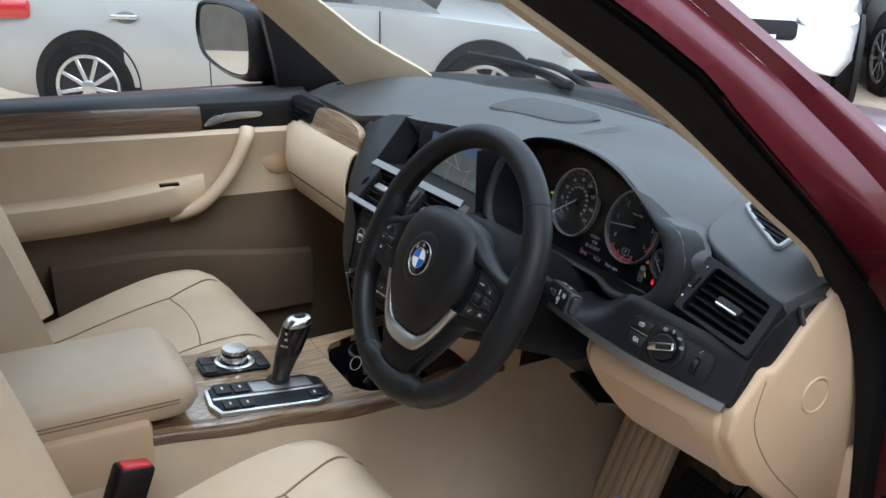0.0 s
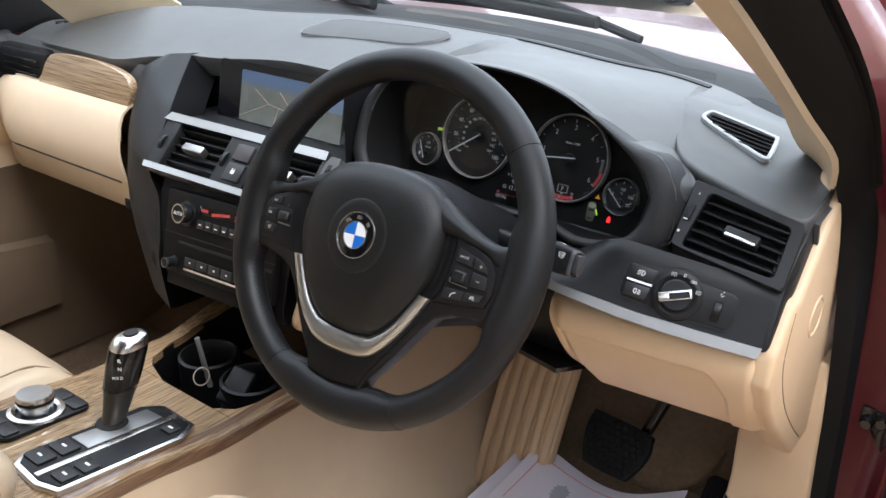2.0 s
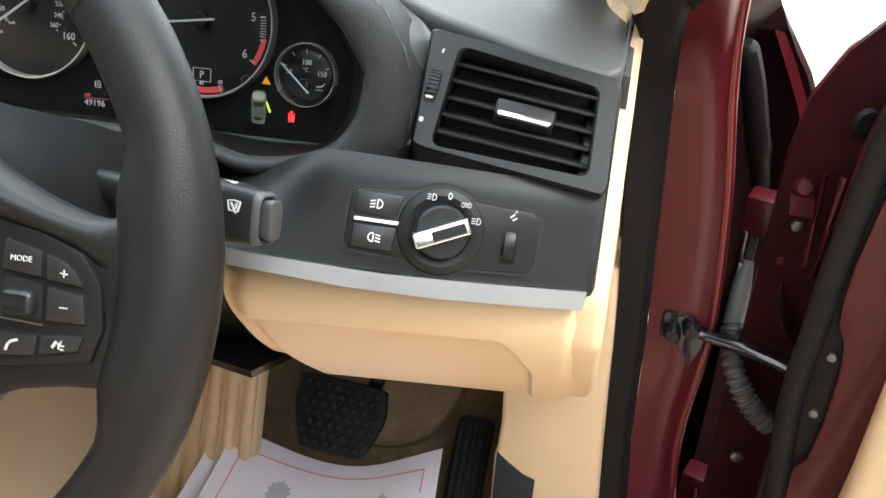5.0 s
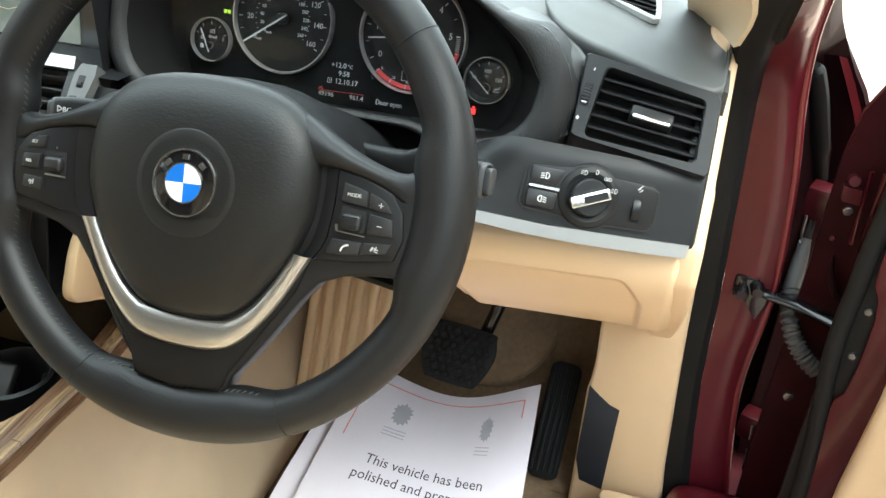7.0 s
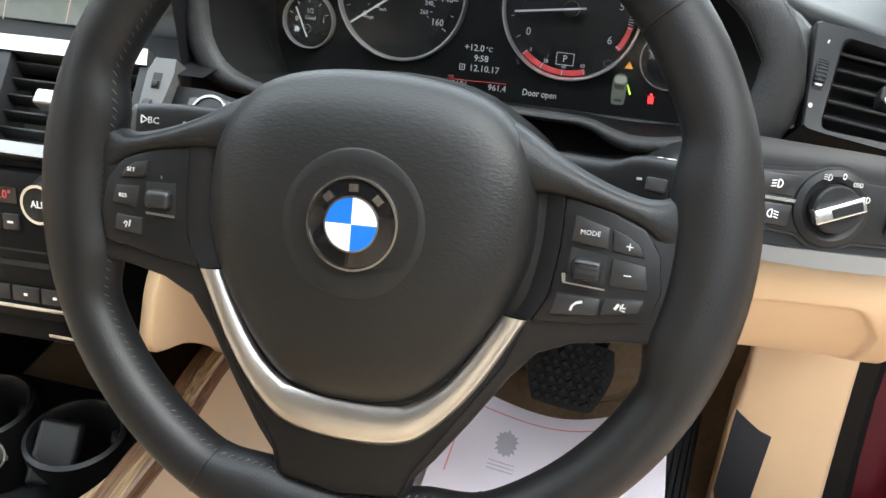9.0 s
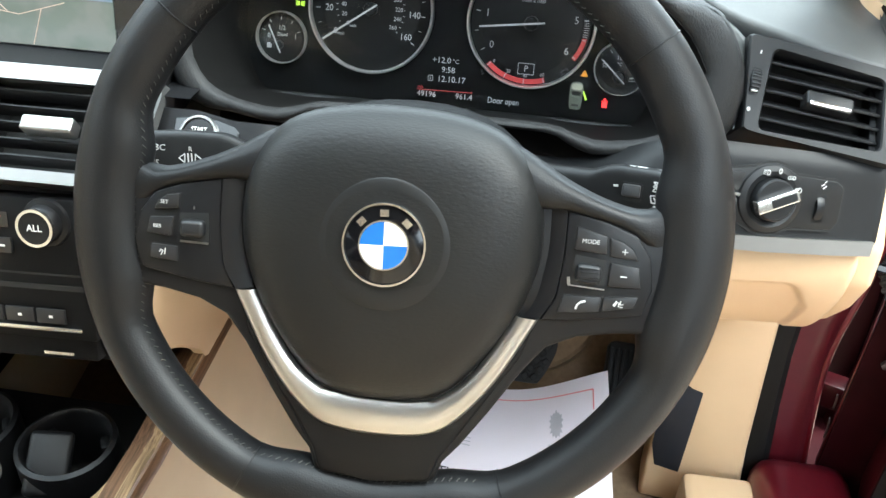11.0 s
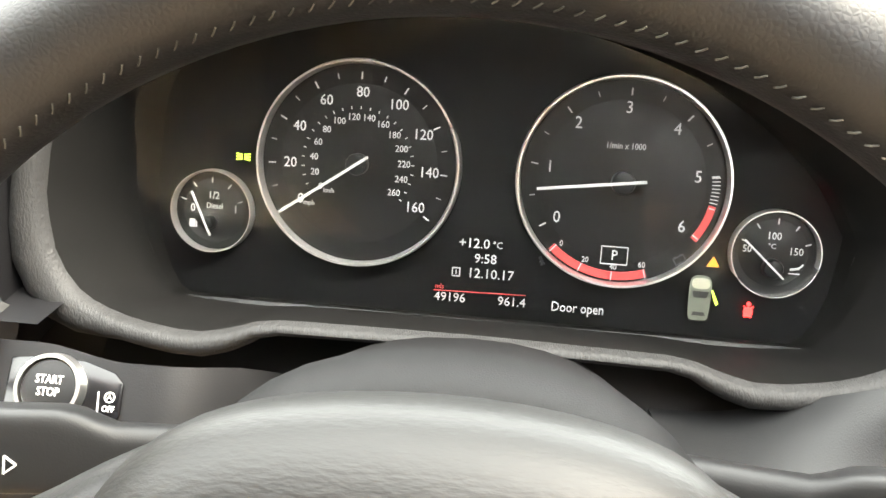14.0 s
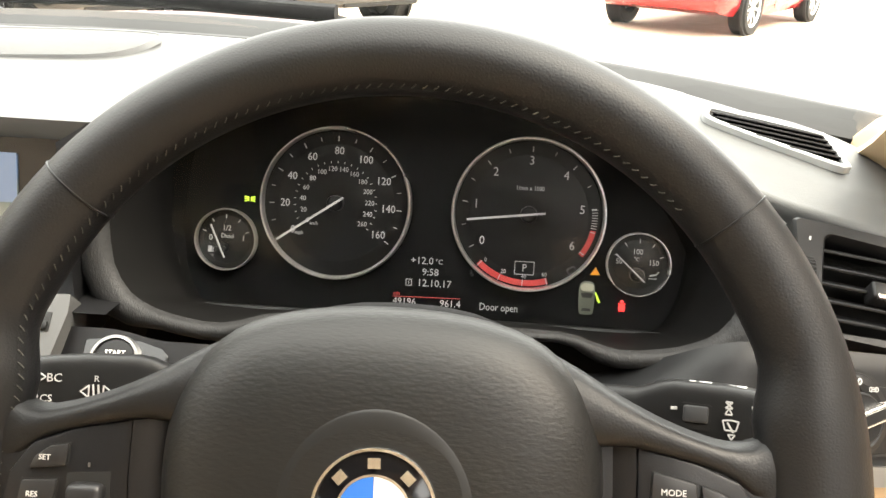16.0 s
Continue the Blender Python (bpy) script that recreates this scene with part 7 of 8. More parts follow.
part("rear_door", box(0.78, 0.88, -1.5, -0.70, 0.35, 1.03, 0.02), PAINT, None, "closed burgundy rear door", None, 38, "car door", "structure")
part("side_wall_far", box(-0.90, -0.80, -1.5, -0.62, 0.33, 1.03, 0.01), TAN, None, "beige far rear door", None, 38, "wall", "structure")
for y in (-0.62,):
    part("far_pillar", prism([(-0.62, 0.9), (-0.70, 1.50), (-0.60, 1.55), (-0.50, 0.9)], -0.03, 0.03), CREAM, None, "cream middle pillar", frame_at((-0.74, 0, 0), (0, 1, 0), (0, 0, 1)), 38, "trim", "structure")

# rear closure out of view; dark glass keeps sky light off the dials
TINTED = glass("tinted_rear_glass", (0.10, 0.11, 0.11), 0.0, 0.05)
for nm, pts in (("rear_window", [(-0.62, -1.50, 1.0), (0.62, -1.50, 1.0), (0.58, -1.95, 1.46), (-0.58, -1.95, 1.46)]),
                ("rear_side_window", [(0.80, -0.72, 1.02), (0.80, -1.50, 1.02), (0.62, -1.90, 1.48), (0.64, -0.80, 1.52)]),
                ("rear_side_window", [(-0.80, -0.66, 1.02), (-0.80, -1.50, 1.02), (-0.62, -1.90, 1.48), (-0.64, -0.70, 1.52)])):
    a, b, c, d = [Vector(p) for p in pts]
    part(nm, loft([[a.lerp(b, j / 4).lerp(d.lerp(c, j / 4), i / 4) for j in range(5)] for i in range(5)]), TINTED, None, "unseen rear window, tinted to keep out light", None, 60, "window", "structure")
part("parcel_shelf", box(-0.80, 0.80, -2.1, -1.42, 0.97, 1.0, 0.01), CREAM, None, "cream shelf behind the rear seat", None, 38, "shelf", "structure")
part("tailgate", box(-0.80, 0.82, -2.16, -2.08, 0.40, 1.42, 0.03, 2), PAINT, None, "burgundy tailgate closing the car", None, 38, "car body", "structure")
part("rear_quarter", box(0.78, 0.88, -2.14, -1.50, 0.35, 1.02, 0.02), PAINT, None, "burgundy rear quarter panel", None, 38, "car body", "structure")
part("rear_quarter", box(-0.92, -0.80, -2.14, -0.93, 0.35, 1.02, 0.02), PAINT, None, "burgundy rear quarter panel", None, 38, "car body", "structure")

# far windscreen pillar
M0 = [(-0.672, 0.385, 1.03), (-0.657, 0.337, 1.065), (-0.640, 0.219, 1.168), (-0.600, 0.106, 1.260), (-0.56, -0.04, 1.36), (-0.53, -0.15, 1.43)]
M1 = [(-0.570, 0.545, 1.06), (-0.575, 0.509, 1.093), (-0.580, 0.358, 1.178), (-0.560, 0.241, 1.261), (-0.53, 0.08, 1.36), (-0.49, -0.08, 1.44)]
band("far_pillar_trim", M0, M1, CREAM, "cream far windscreen pillar trim")

# windscreen, cowl, bonnet, wipers
rows = []
for k in range(21):
    u = -1 + k / 10
    c = 1 - u * u
    rows.append([(0.70 * u, 0.44 + 0.19 * c, 1.065 + 0.030 * c), (0.64 * u, 0.13 + 0.16 * c, 1.27 + 0.01 * c), (0.56 * u, -0.20 + 0.12 * c, 1.44 + 0.03 * c)])
ws = part("windscreen", loft(rows), GLASS, None, "clear laminated windscreen", None, 60, "windscreen", "structure")
ws.visible_shadow = False
rows = [[(0.70 * u, 0.43 + 0.19 * (1 - u * u), 1.062 + 0.030 * (1 - u * u)), (0.71 * u, 0.46 + 0.21 * (1 - u * u), 1.078 + 0.030 * (1 - u * u)), (0.72 * u, 0.50 + 0.22 * (1 - u * u), 1.074 + 0.030 * (1 - u * u))] for u in [-1 + k / 10 for k in range(21)]]
part("screen_seal", thick(loft(rows), 0.006), DEEP, None, "black windscreen base seal", None, 60, "seal", "structure")
rows = [[(0.74 * u, 0.50 + 0.22 * (1 - u * u), 1.050 + 0.03 * (1 - u * u)), (0.78 * u, 0.62 + 0.20 * (1 - u * u), 1.045 + 0.03 * (1 - u * u))] for u in [-1 + k / 10 for k in range(21)]]
part("cowl", thick(loft(rows), 0.01), DEEP, None, "black cowl below the windscreen", None, 60, "cowl", "structure")
bon = thing("bonnet", (0, 1.1, 0.95), "glossy burgundy painted car bonnet", "bonnet")
rows = []
for k in range(21):
    u = -1 + k / 10
    c = 1 - abs(u) ** 2.4
    rows.append([(0.80 * u, 0.60 + 0.22 * (1 - u * u), 1.020 + 0.045 * c), (0.82 * u, 0.72 + 0.20 * (1 - u * u), 1.030 + 0.045 * c), (0.80 * u, 1.3 + 0.1 * c, 0.985 + 0.05 * c), (0.72 * u, 1.65 + 0.15 * c, 0.86 + 0.05 * c)])
part("bonnet_skin", thick(loft(rows), 0.01), PAINT, bon)
for name, p, q in (("windscreen_wiper", (-0.660, 0.674, 1.112), (-0.164, 0.622, 1.112)), ("windscreen_wiper", (-0.302, 0.734, 1.112), (0.214, 0.735, 1.110))):
    wp = thing(name, p, "black wiper lying at the foot of the windscreen", "wiper", "wipers")
    p, q = Vector(p), Vector(q)
    m = p.lerp(q, 0.5) + Vector((0, 0.03, 0.004))
    part("blade", tube(spline([p, m, q], 14), 0.008, 8, flat=1.3), RUBBER, wp, "rubber blade")
    part("wiper_arm", tube(spline([m + Vector((0, 0.01, 0.012)), p.lerp(q, 0.75) + Vector((0, 0.06, 0.01)), q + Vector((0.05, 0.06, -0.03))], 12), 0.008, 8), RUBBER, wp, "black arm")

# ---- passenger door ----
pd = thing("passenger_door", (-0.75, -0.1, 0.36), "closed passenger door with beige panel and wood strip", "car door")
def door_band(name, prof, material, label, y0=-0.95, y1=0.26, slope=0.0, n=14):
    rows = [[(x, mixv(y0, y1, k / n), z + slope * mixv(y0, y1, k / n)) for x, z in prof] for k in range(n + 1)]
    return part(name, thick(loft(rows), 0.004), material, pd, label, None, 50)
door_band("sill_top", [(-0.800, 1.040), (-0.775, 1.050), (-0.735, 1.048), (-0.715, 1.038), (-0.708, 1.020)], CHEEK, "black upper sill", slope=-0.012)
door_band("wood_strip", [(-0.708, 1.022), (-0.702, 1.010), (-0.698, 0.990), (-0.700, 0.972)], WOOD_D, "glossy dark wood strip", y1=0.0, slope=-0.035)
door_band("handle_surround", [(-0.710, 1.028), (-0.704, 1.010), (-0.702, 0.985), (-0.706, 0.962)], PLASTIC, "black surround", y0=-0.005, slope=-0.03)
door_band("upper_panel", [(-0.702, 0.972), (-0.692, 0.960), (-0.697, 0.945), (-0.715, 0.900), (-0.722, 0.850), (-0.722, 0.800)], BEIGE, "smooth beige leather panel", y1=0.45, slope=-0.03)
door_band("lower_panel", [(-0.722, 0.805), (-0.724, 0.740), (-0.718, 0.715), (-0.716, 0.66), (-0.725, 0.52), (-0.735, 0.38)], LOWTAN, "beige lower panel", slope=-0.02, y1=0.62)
rows = [[(-0.694, y, 0.958 - 0.03 * y)] for y in [-0.9 + 0.08 * k for k in range(14)]]
part("panel_seam", tube([r[0] for r in rows], 0.0012, 6), SEAM, pd, "sewn seam")
hs = part("door_release", put(prism(spline2([(-0.065, -0.012), (-0.045, 0.006), (0.0, 0.013), (0.065, 0.013), (0.062, 0.002), (0.0, -0.003), (-0.05, -0.014)], 30, True), -0.004, 0.006, 0.002), frame_at((-0.699, 0.070, 0.992), (0, 1, -0.03), (0, 0, 1))), CHROME, pd, "bright door release")
part("release_recess", put(prism(rounded(-0.075, 0.12, -0.020, 0.028, 0.012), -0.003, 0.001), frame_at((-0.7015, 0.075, 0.990), (0, 1, -0.03), (0, 0, 1))), DEEP, pd)
# armrest and pull handle
rows = []
for k in range(22):
    y = -0.60 + 0.60 * k / 21
    e = smooth(0.0, -0.10, y)
    z = 0.845 + 0.018 * smooth(-0.3, 0.02, y)
    w = 0.012 + 0.042 * e
    rows.append([(-0.725, y, z), (-0.722 + w * 0.5, y, z + 0.002), (-0.722 + w, y, z - 0.008), (-0.722 + w * 1.04, y, z - 0.045), (-0.722 + w * 0.8, y, z - 0.075), (-0.725, y, z - 0.085)])
part("door_armrest", thick(loft(rows), 0.003), BEIGE, pd, "padded beige armrest", None, 60)
part("pull_handle", tube(spline([(-0.712, -0.085, 0.775), (-0.697, -0.025, 0.792), (-0.688, 0.030, 0.838), (-0.684, 0.072, 0.897), (-0.682, 0.094, 0.945), (-0.694, 0.104, 0.966)], 28), [0.018] * 28, 14, flat=0.85), BEIGE, pd, "curved beige pull handle")
part("window_switch", put(box(-0.008, 0.008, -0.022, 0.022, 0, 0.007, 0.002), pose(-0.688, -0.085, 0.852)), GLOSS, pd, "small black window switch")
part("speaker_mesh", put(lathe([(1e-4, 0.004), (0.048, 0.003), (0.052, 0.0)], 40), frame_at((-0.719, 0.190, 0.895), (0, 1, 0), (0, 0, 1))), TAN, pd, "round beige speaker mesh")
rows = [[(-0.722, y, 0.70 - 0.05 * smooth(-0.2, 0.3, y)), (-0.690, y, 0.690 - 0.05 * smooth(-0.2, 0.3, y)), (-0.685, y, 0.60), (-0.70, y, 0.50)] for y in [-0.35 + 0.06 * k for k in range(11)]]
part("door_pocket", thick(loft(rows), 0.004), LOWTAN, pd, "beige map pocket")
part("outer_skin", box(-0.92, -0.84, -0.95, 0.48, 0.36, 1.035, 0.02), PAINT, pd, "burgundy outer skin")
mt = part("mirror_triangle", prism([(0.205, 1.035), (0.47, 1.035), (0.34, 1.20), (0.20, 1.36), (0.10, 1.38), (0.165, 1.25), (0.195, 1.10)], -0.02, 0.012, 0.004), PLASTIC, pd, "black mirror triangle", frame_at((-0.760, 0, 0), (0, 1, 0), (0, 0, 1)))
wg = part("side_glass", loft([[(-0.775, y, 1.04), (-0.73, y - 0.02, 1.25), (-0.66, y - 0.03, 1.50)] for y in (-0.60, -0.3, 0.0, 0.16)]), GLASS, pd, "clear side window")
wg.visible_shadow = False
# wing mirror
wm = thing("wing_mirror", (-0.98, 0.2, 1.04), "black wing mirror with a reflecting glass", "wing mirror")
mo = spline2([(1.65 * a, b) for a, b in [(-0.100, 0.040), (-0.085, 0.078), (-0.03, 0.090), (0.05, 0.085), (0.095, 0.060), (0.105, -0.04), (0.090, -0.085), (0.02, -0.090), (-0.07, -0.060), (-0.098, -0.010)]], 44, True)
WM = frame_at((-1.005, 0.150, 1.138), (1.0, 0.15, 0.0), (0.0, 0.05, 1))
rows = [[(x * s, y * s, z) for x, y in mo] for s, z in ((0.90, 0.004), (0.93, 0.012), (1.0, 0.008), (1.06, -0.01), (1.06, -0.05), (0.9, -0.09), (0.5, -0.11))]
part("mirror_shell", loft(rows, True, True), PLASTIC, wm, "black shell", WM, 60)
part("mirror_face", prism([(x * 0.88, y * 0.88) for x, y in mo], 0.002, 0.006), MIRROR, wm, "mirror glass", WM)
part("mirror_foot", tube([(-0.93, 0.20, 1.06), (-0.86, 0.24, 1.05), (-0.80, 0.27, 1.045)], 0.022, 10), PLASTIC, wm, "black foot")


# ---- open driver's door ----
HINGE = Vector((0.862, 0.395, 0.0))
OPEN = 72.0
DOOR = Matrix.Translation(HINGE) @ pose(0, 0, 0, 0, 0, OPEN)      # the door is drawn shut, its hinge at the origin, then swung open
dd = thing("driver_door", (0.87, 0.38, 0.36), "open burgundy driver's door with a beige inner panel", "car door")
skin = [(0.030, 0.37), (0.045, 0.45), (0.045, 0.93), (0.039, 0.979), (0.022, 1.018), (-0.009, 1.058), (-0.06, 1.085), (-1.02, 1.06), (-1.04, 0.50), (-1.0, 0.37)]
# the liner's dark burgundy stands for shade between door and pillar
part("skin_liner", prism([(x - 0.002 * (x > -0.5), z) for x, z in skin], -0.012, -0.005, 0.002), mat("liner_shade_burgundy", (0.020, 0.0022, 0.0038), 0.6, var=0.5, scale=25, spec=0.08), dd, "inner side of the skin, burgundy darkened for shade", DOOR @ frame_at((0.03, 0, 0), (0, 1, 0), (0, 0, 1)))
part("outer_skin", prism(skin, -0.004, 0.008, 0.004), PAINT, dd, "burgundy outer skin", DOOR @ frame_at((0.03, 0, 0), (0, 1, 0), (0, 0, 1)))
core = [(-0.020, 0.38), (-0.008, 0.46), (-0.006, 0.92), (-0.008, 0.970), (-0.018, 1.012), (-0.045, 1.045), (-0.10, 1.070), (-1.0, 1.045), (-1.02, 0.50), (-0.98, 0.38)]
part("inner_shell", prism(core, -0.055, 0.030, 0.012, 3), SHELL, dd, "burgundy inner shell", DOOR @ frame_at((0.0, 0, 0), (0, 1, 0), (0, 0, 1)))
# window frame
part("window_frame", merge(tube(spline([(0.0, -0.10, 1.00), (-0.035, -0.24, 1.16), (-0.09, -0.36, 1.36), (-0.15, -0.56, 1.47)], 16), 0.020, 10), tube(spline([(-0.15, -0.56, 1.47), (-0.17, -0.8, 1.50), (-0.16, -0.98, 1.48), (-0.06, -1.0, 1.05)], 16), 0.020, 10)), PAINT, dd, "burgundy window frame", DOOR)
part("mirror_corner", prism([(-0.10, 1.00), (-0.32, 1.04), (-0.27, 1.19)], -0.02, 0.02, 0.004), PLASTIC, dd, "", DOOR @ frame_at((-0.012, 0, 0), (0, 1, 0), (0, 0, 1)))
part("edge_seal", tube([DOOR @ Vector(p) for p in spline([(-0.062, -0.034, 0.45), (-0.062, -0.027, 0.62), (-0.062, -0.013, 0.764), (-0.062, -0.0140, 0.845), (-0.062, -0.0145, 0.887), (-0.062, -0.0190, 0.959), (-0.062, -0.0225, 0.995), (-0.062, -0.034, 1.035), (-0.062, -0.075, 1.08), (-0.06, -0.22, 1.14)], 40)], 0.0090, 10, up=(1, 0, 0)), RUBBER, dd, "black rubber edge seal")
SHELL_AT = DOOR @ frame_at((0.0, 0, 0), (0, 1, 0), (0, 0, 1))
part("seal_lip", prism([(-0.010, 0.45), (-0.008, 0.90), (-0.016, 0.99), (-0.05, 1.03), (-0.06, 1.02), (-0.040, 0.96), (-0.040, 0.45)], -0.0600, -0.052, 0.001), RUBBER, dd, "flat rubber lip behind the seal", SHELL_AT)
flange = [(-0.036, 0.45), (-0.032, 0.63), (-0.0275, 0.705), (-0.0285, 0.716), (-0.0350, 0.727), (-0.0380, 0.760), (-0.0378, 0.814), (-0.0345, 0.838), (-0.0275, 0.8520), (-0.0255, 0.874), (-0.0262, 0.900), (-0.031, 0.955), (-0.042, 1.010), (-0.080, 1.015), (-0.080, 0.45)]
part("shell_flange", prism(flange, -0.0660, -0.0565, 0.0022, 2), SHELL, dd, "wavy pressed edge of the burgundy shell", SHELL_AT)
# inner panel
pn = [(-0.062, 0.42), (-0.060, 0.62), (-0.066, 0.74), (-0.069, 0.98), (-0.95, 1.0), (-0.96, 0.45)]
part("inner_panel", prism(pn, -0.105, -0.055, 0.014, 3), TAN, dd, "beige inner panel", DOOR @ frame_at((0.0, 0, 0), (0, 1, 0), (0, 0, 1)))
part("panel_shoulder", prism([(-0.09, 0.74), (-0.95, 0.78), (-0.95, 0.84), (-0.14, 0.83)], -0.150, -0.10, 0.018, 3), BEIGE, dd, "padded beige armrest", DOOR @ frame_at((0.0, 0, 0), (0, 1, 0), (0, 0, 1)))
part("upper_trim", prism([(-0.08, 0.98), (-0.08, 1.03), (-0.96, 1.04), (-0.95, 0.99)], -0.10, -0.05, 0.010, 2), SOFT, dd, "black upper trim", DOOR @ frame_at((0.0, 0, 0), (0, 1, 0), (0, 0, 1)))
dg = part("door_glass", loft([[(-0.02, y, 1.03), (-0.08, y - 0.02, 1.25), (-0.15, y - 0.03, 1.47)] for y in (-0.94, -0.7)]), GLASS, dd, "clear side window", DOOR)
dg.visible_shadow = False
# hinges, check strap, wiring gaiter between door and pillar
STEEL = mat("dull_steel", (0.2, 0.2, 0.2), 0.45, metal=1, var=0.1)
for z in (0.852, 0.528):
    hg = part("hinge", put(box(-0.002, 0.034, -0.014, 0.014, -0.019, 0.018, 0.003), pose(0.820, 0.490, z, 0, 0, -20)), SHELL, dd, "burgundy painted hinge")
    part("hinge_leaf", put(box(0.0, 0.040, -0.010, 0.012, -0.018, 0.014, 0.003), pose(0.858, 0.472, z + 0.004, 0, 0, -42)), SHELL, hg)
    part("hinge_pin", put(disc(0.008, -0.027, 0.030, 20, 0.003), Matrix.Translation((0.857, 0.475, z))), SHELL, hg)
    part("bolt", put(disc(0.008, 0.0, 0.008, 6, 0.001), frame_at((0.868, 0.456, z - 0.024), (1, 0, 0), (0, 0, 1))), STEEL, hg)
for lz in (0.822, 0.769):
    part("bolt", put(disc(0.0040, -0.003, 0.004, 6, 0.001), DOOR @ frame_at((-0.0600, -0.0300, lz), (0, 1, 0), (0, 0, 1)) @ pose(0, 0, 0, 0, 180, 0)), STEEL, dd, "steel bolt")
# pressings and fixings on the dark front edge of the door
part("hinge_block", bevel(prism([(0.831, 0.9130), (0.8485, 0.9105), (0.8505, 0.8950), (0.8330, 0.8965)], -0.002, 0.006), 0.0016), SHELL, dd, "burgundy painted hinge block", frame_at((0, 0.404, 0), (1, 0, 0), (0, 0, 1)))
part("hinge_bolt", put(lathe([(1e-4, 0.004), (0.0052, 0.004), (0.0066, 0.0), (0.0066, -0.004)], 18), frame_at((0.8390, 0.401, 0.9185), (1, 0, 0), (0, 0.3, 1))), SHELL, dd, "painted bolt head")
part("hinge_nut", put(disc(0.0052, 0.0, 0.005, 6, 0.001), frame_at((0.8420, 0.404, 0.8860), (1, 0, 0), (0, 0, 1))), STEEL, dd, "dull steel nut")
for x0, z0, x1, z1, y in ((0.8522, 0.930, 0.8542, 0.850, 0.403), (0.8637, 0.931, 0.8632, 0.844, 0.399)):
    part("edge_flange", tube([(x0, y, z0), ((x0 + x1) / 2, y - 0.001, (z0 + z1) / 2), (x1, y, z1)], 0.0030, 8, flat=0.6), SHELL, dd, "narrow welded flange")
part("pressing", tube(spline([(0.8440, 0.4085, 0.830), (0.8480, 0.407, 0.806), (0.8580, 0.406, 0.786), (0.8700, 0.4055, 0.774)], 16), [0.002 + 0.006 * math.sin(math.pi * k / 15) for k in range(16)], 10, flat=0.5), DARKRED, dd, "rounded pressing")
part("edge_clip", put(disc(0.0034, 0.0, 0.003, 12, 0.001), frame_at((0.8381, 0.409, 0.8503), (1, 0, 0), (0, 0, 1))), SHELL, dd)
part("edge_clip", put(disc(0.0062, 0.0, 0.005, 6, 0.001), frame_at((0.8450, 0.409, 0.6434), (1, 0, 0), (0, 0, 1))), STEEL, dd, "dull nut")
part("drain_wire", tube(spline([(0.8188, 0.470, 0.8393), (0.8192, 0.470, 0.818), (0.8215, 0.470, 0.806)], 10), 0.0016, 6), STEEL, dd, "bare wire")
part("wire_clip", put(box(-0.004, 0.004, -0.003, 0.003, -0.010, 0.010, 0.001), Matrix.Translation((0.8222, 0.468, 0.799))), mat("grey_clip", (0.16, 0.16, 0.16), 0.5, var=0.1), dd, "grey clip")
for x0, z0, x1, z1 in ((0.8240, 0.562, 0.8252, 0.540), (0.8262, 0.5235, 0.8285, 0.489)):
    part("wax_streak", tube([(x0, 0.440, z0), ((x0 + x1) / 2 + 0.0006, 0.440, (z0 + z1) / 2), (x1, 0.440, z1)], 0.0013, 6), STEEL, dd, "pale cavity wax run")
strap = spline([(0.786, 0.418, 0.768), (0.800, 0.414, 0.7655), (0.840, 0.400, 0.765), (0.900, 0.376, 0.757)], 18)
for dx, dz in ((-0.0085, -0.005), (0.0065, 0.001)):
    part("strap_boss", put(lathe([(1e-4, 0.010), (0.0055, 0.010), (0.0075, 0.006), (0.0075, -0.004)], 20), frame_at((0.776 + dx, 0.411, 0.772 + dz), (1, 0, 0), (0, 0, 1))), GLOSS, dd, "black boss")
part("strap_plate", prism([(-0.012, -0.008), (0.012, 0.004), (0.014, -0.010), (0.006, -0.034)], 0.0, 0.004, 0.001), GLOSS, dd, "black plate under the strap", frame_at((0.782, 0.4165, 0.765), (1, 0, 0), (0, 0, 1)))
part("check_strap", tube(strap, [0.0088 + 0.0030 * k / 17 for k in range(18)], 12, flat=0.5), GLOSS, dd, "black door check strap")
part("strap_bracket", put(box(-0.014, 0.012, -0.012, 0.014, -0.014, 0.014, 0.004), Matrix.Translation((0.772, 0.424, 0.770))), GLOSS, dd, "black bracket")
gpts = spline([(0.822, 0.450, 0.758), (0.823, 0.436, 0.742), (0.828, 0.416, 0.728), (0.838, 0.406, 0.713), (0.850, 0.400, 0.701), (0.864, 0.397, 0.692)], 64)
part("wiring_gaiter", tube(gpts, [0.0080 + 0.0022 * (k % 4 < 2) for k in range(64)], 14), mat("dark_grey_rubber", (0.055, 0.055, 0.057), 0.55, var=0.1), dd, "ribbed rubber wiring gaiter")
part("gaiter_sleeve", tube([(0.826, 0.470, 0.812), (0.824, 0.462, 0.790), (0.822, 0.450, 0.756)], [0.005, 0.0085, 0.009], 10), mat("grey_sleeve", (0.085, 0.085, 0.085), 0.5, var=0.1), dd, "grey sleeve")
part("gaiter_wire", tube([(0.828, 0.492, 0.845), (0.828, 0.480, 0.83), (0.826, 0.470, 0.812)], 0.004, 8), DEEP, dd)
part("seal_block", tube(spline([(0.786, 0.480, 1.000), (0.800, 0.492, 0.965), (0.815, 0.505, 0.915), (0.830, 0.522, 0.862)], 16), [0.007] + [0.0115] * 11 + [0.009] * 4, 10, flat=0.8), RUBBER, dd, "black foam block")
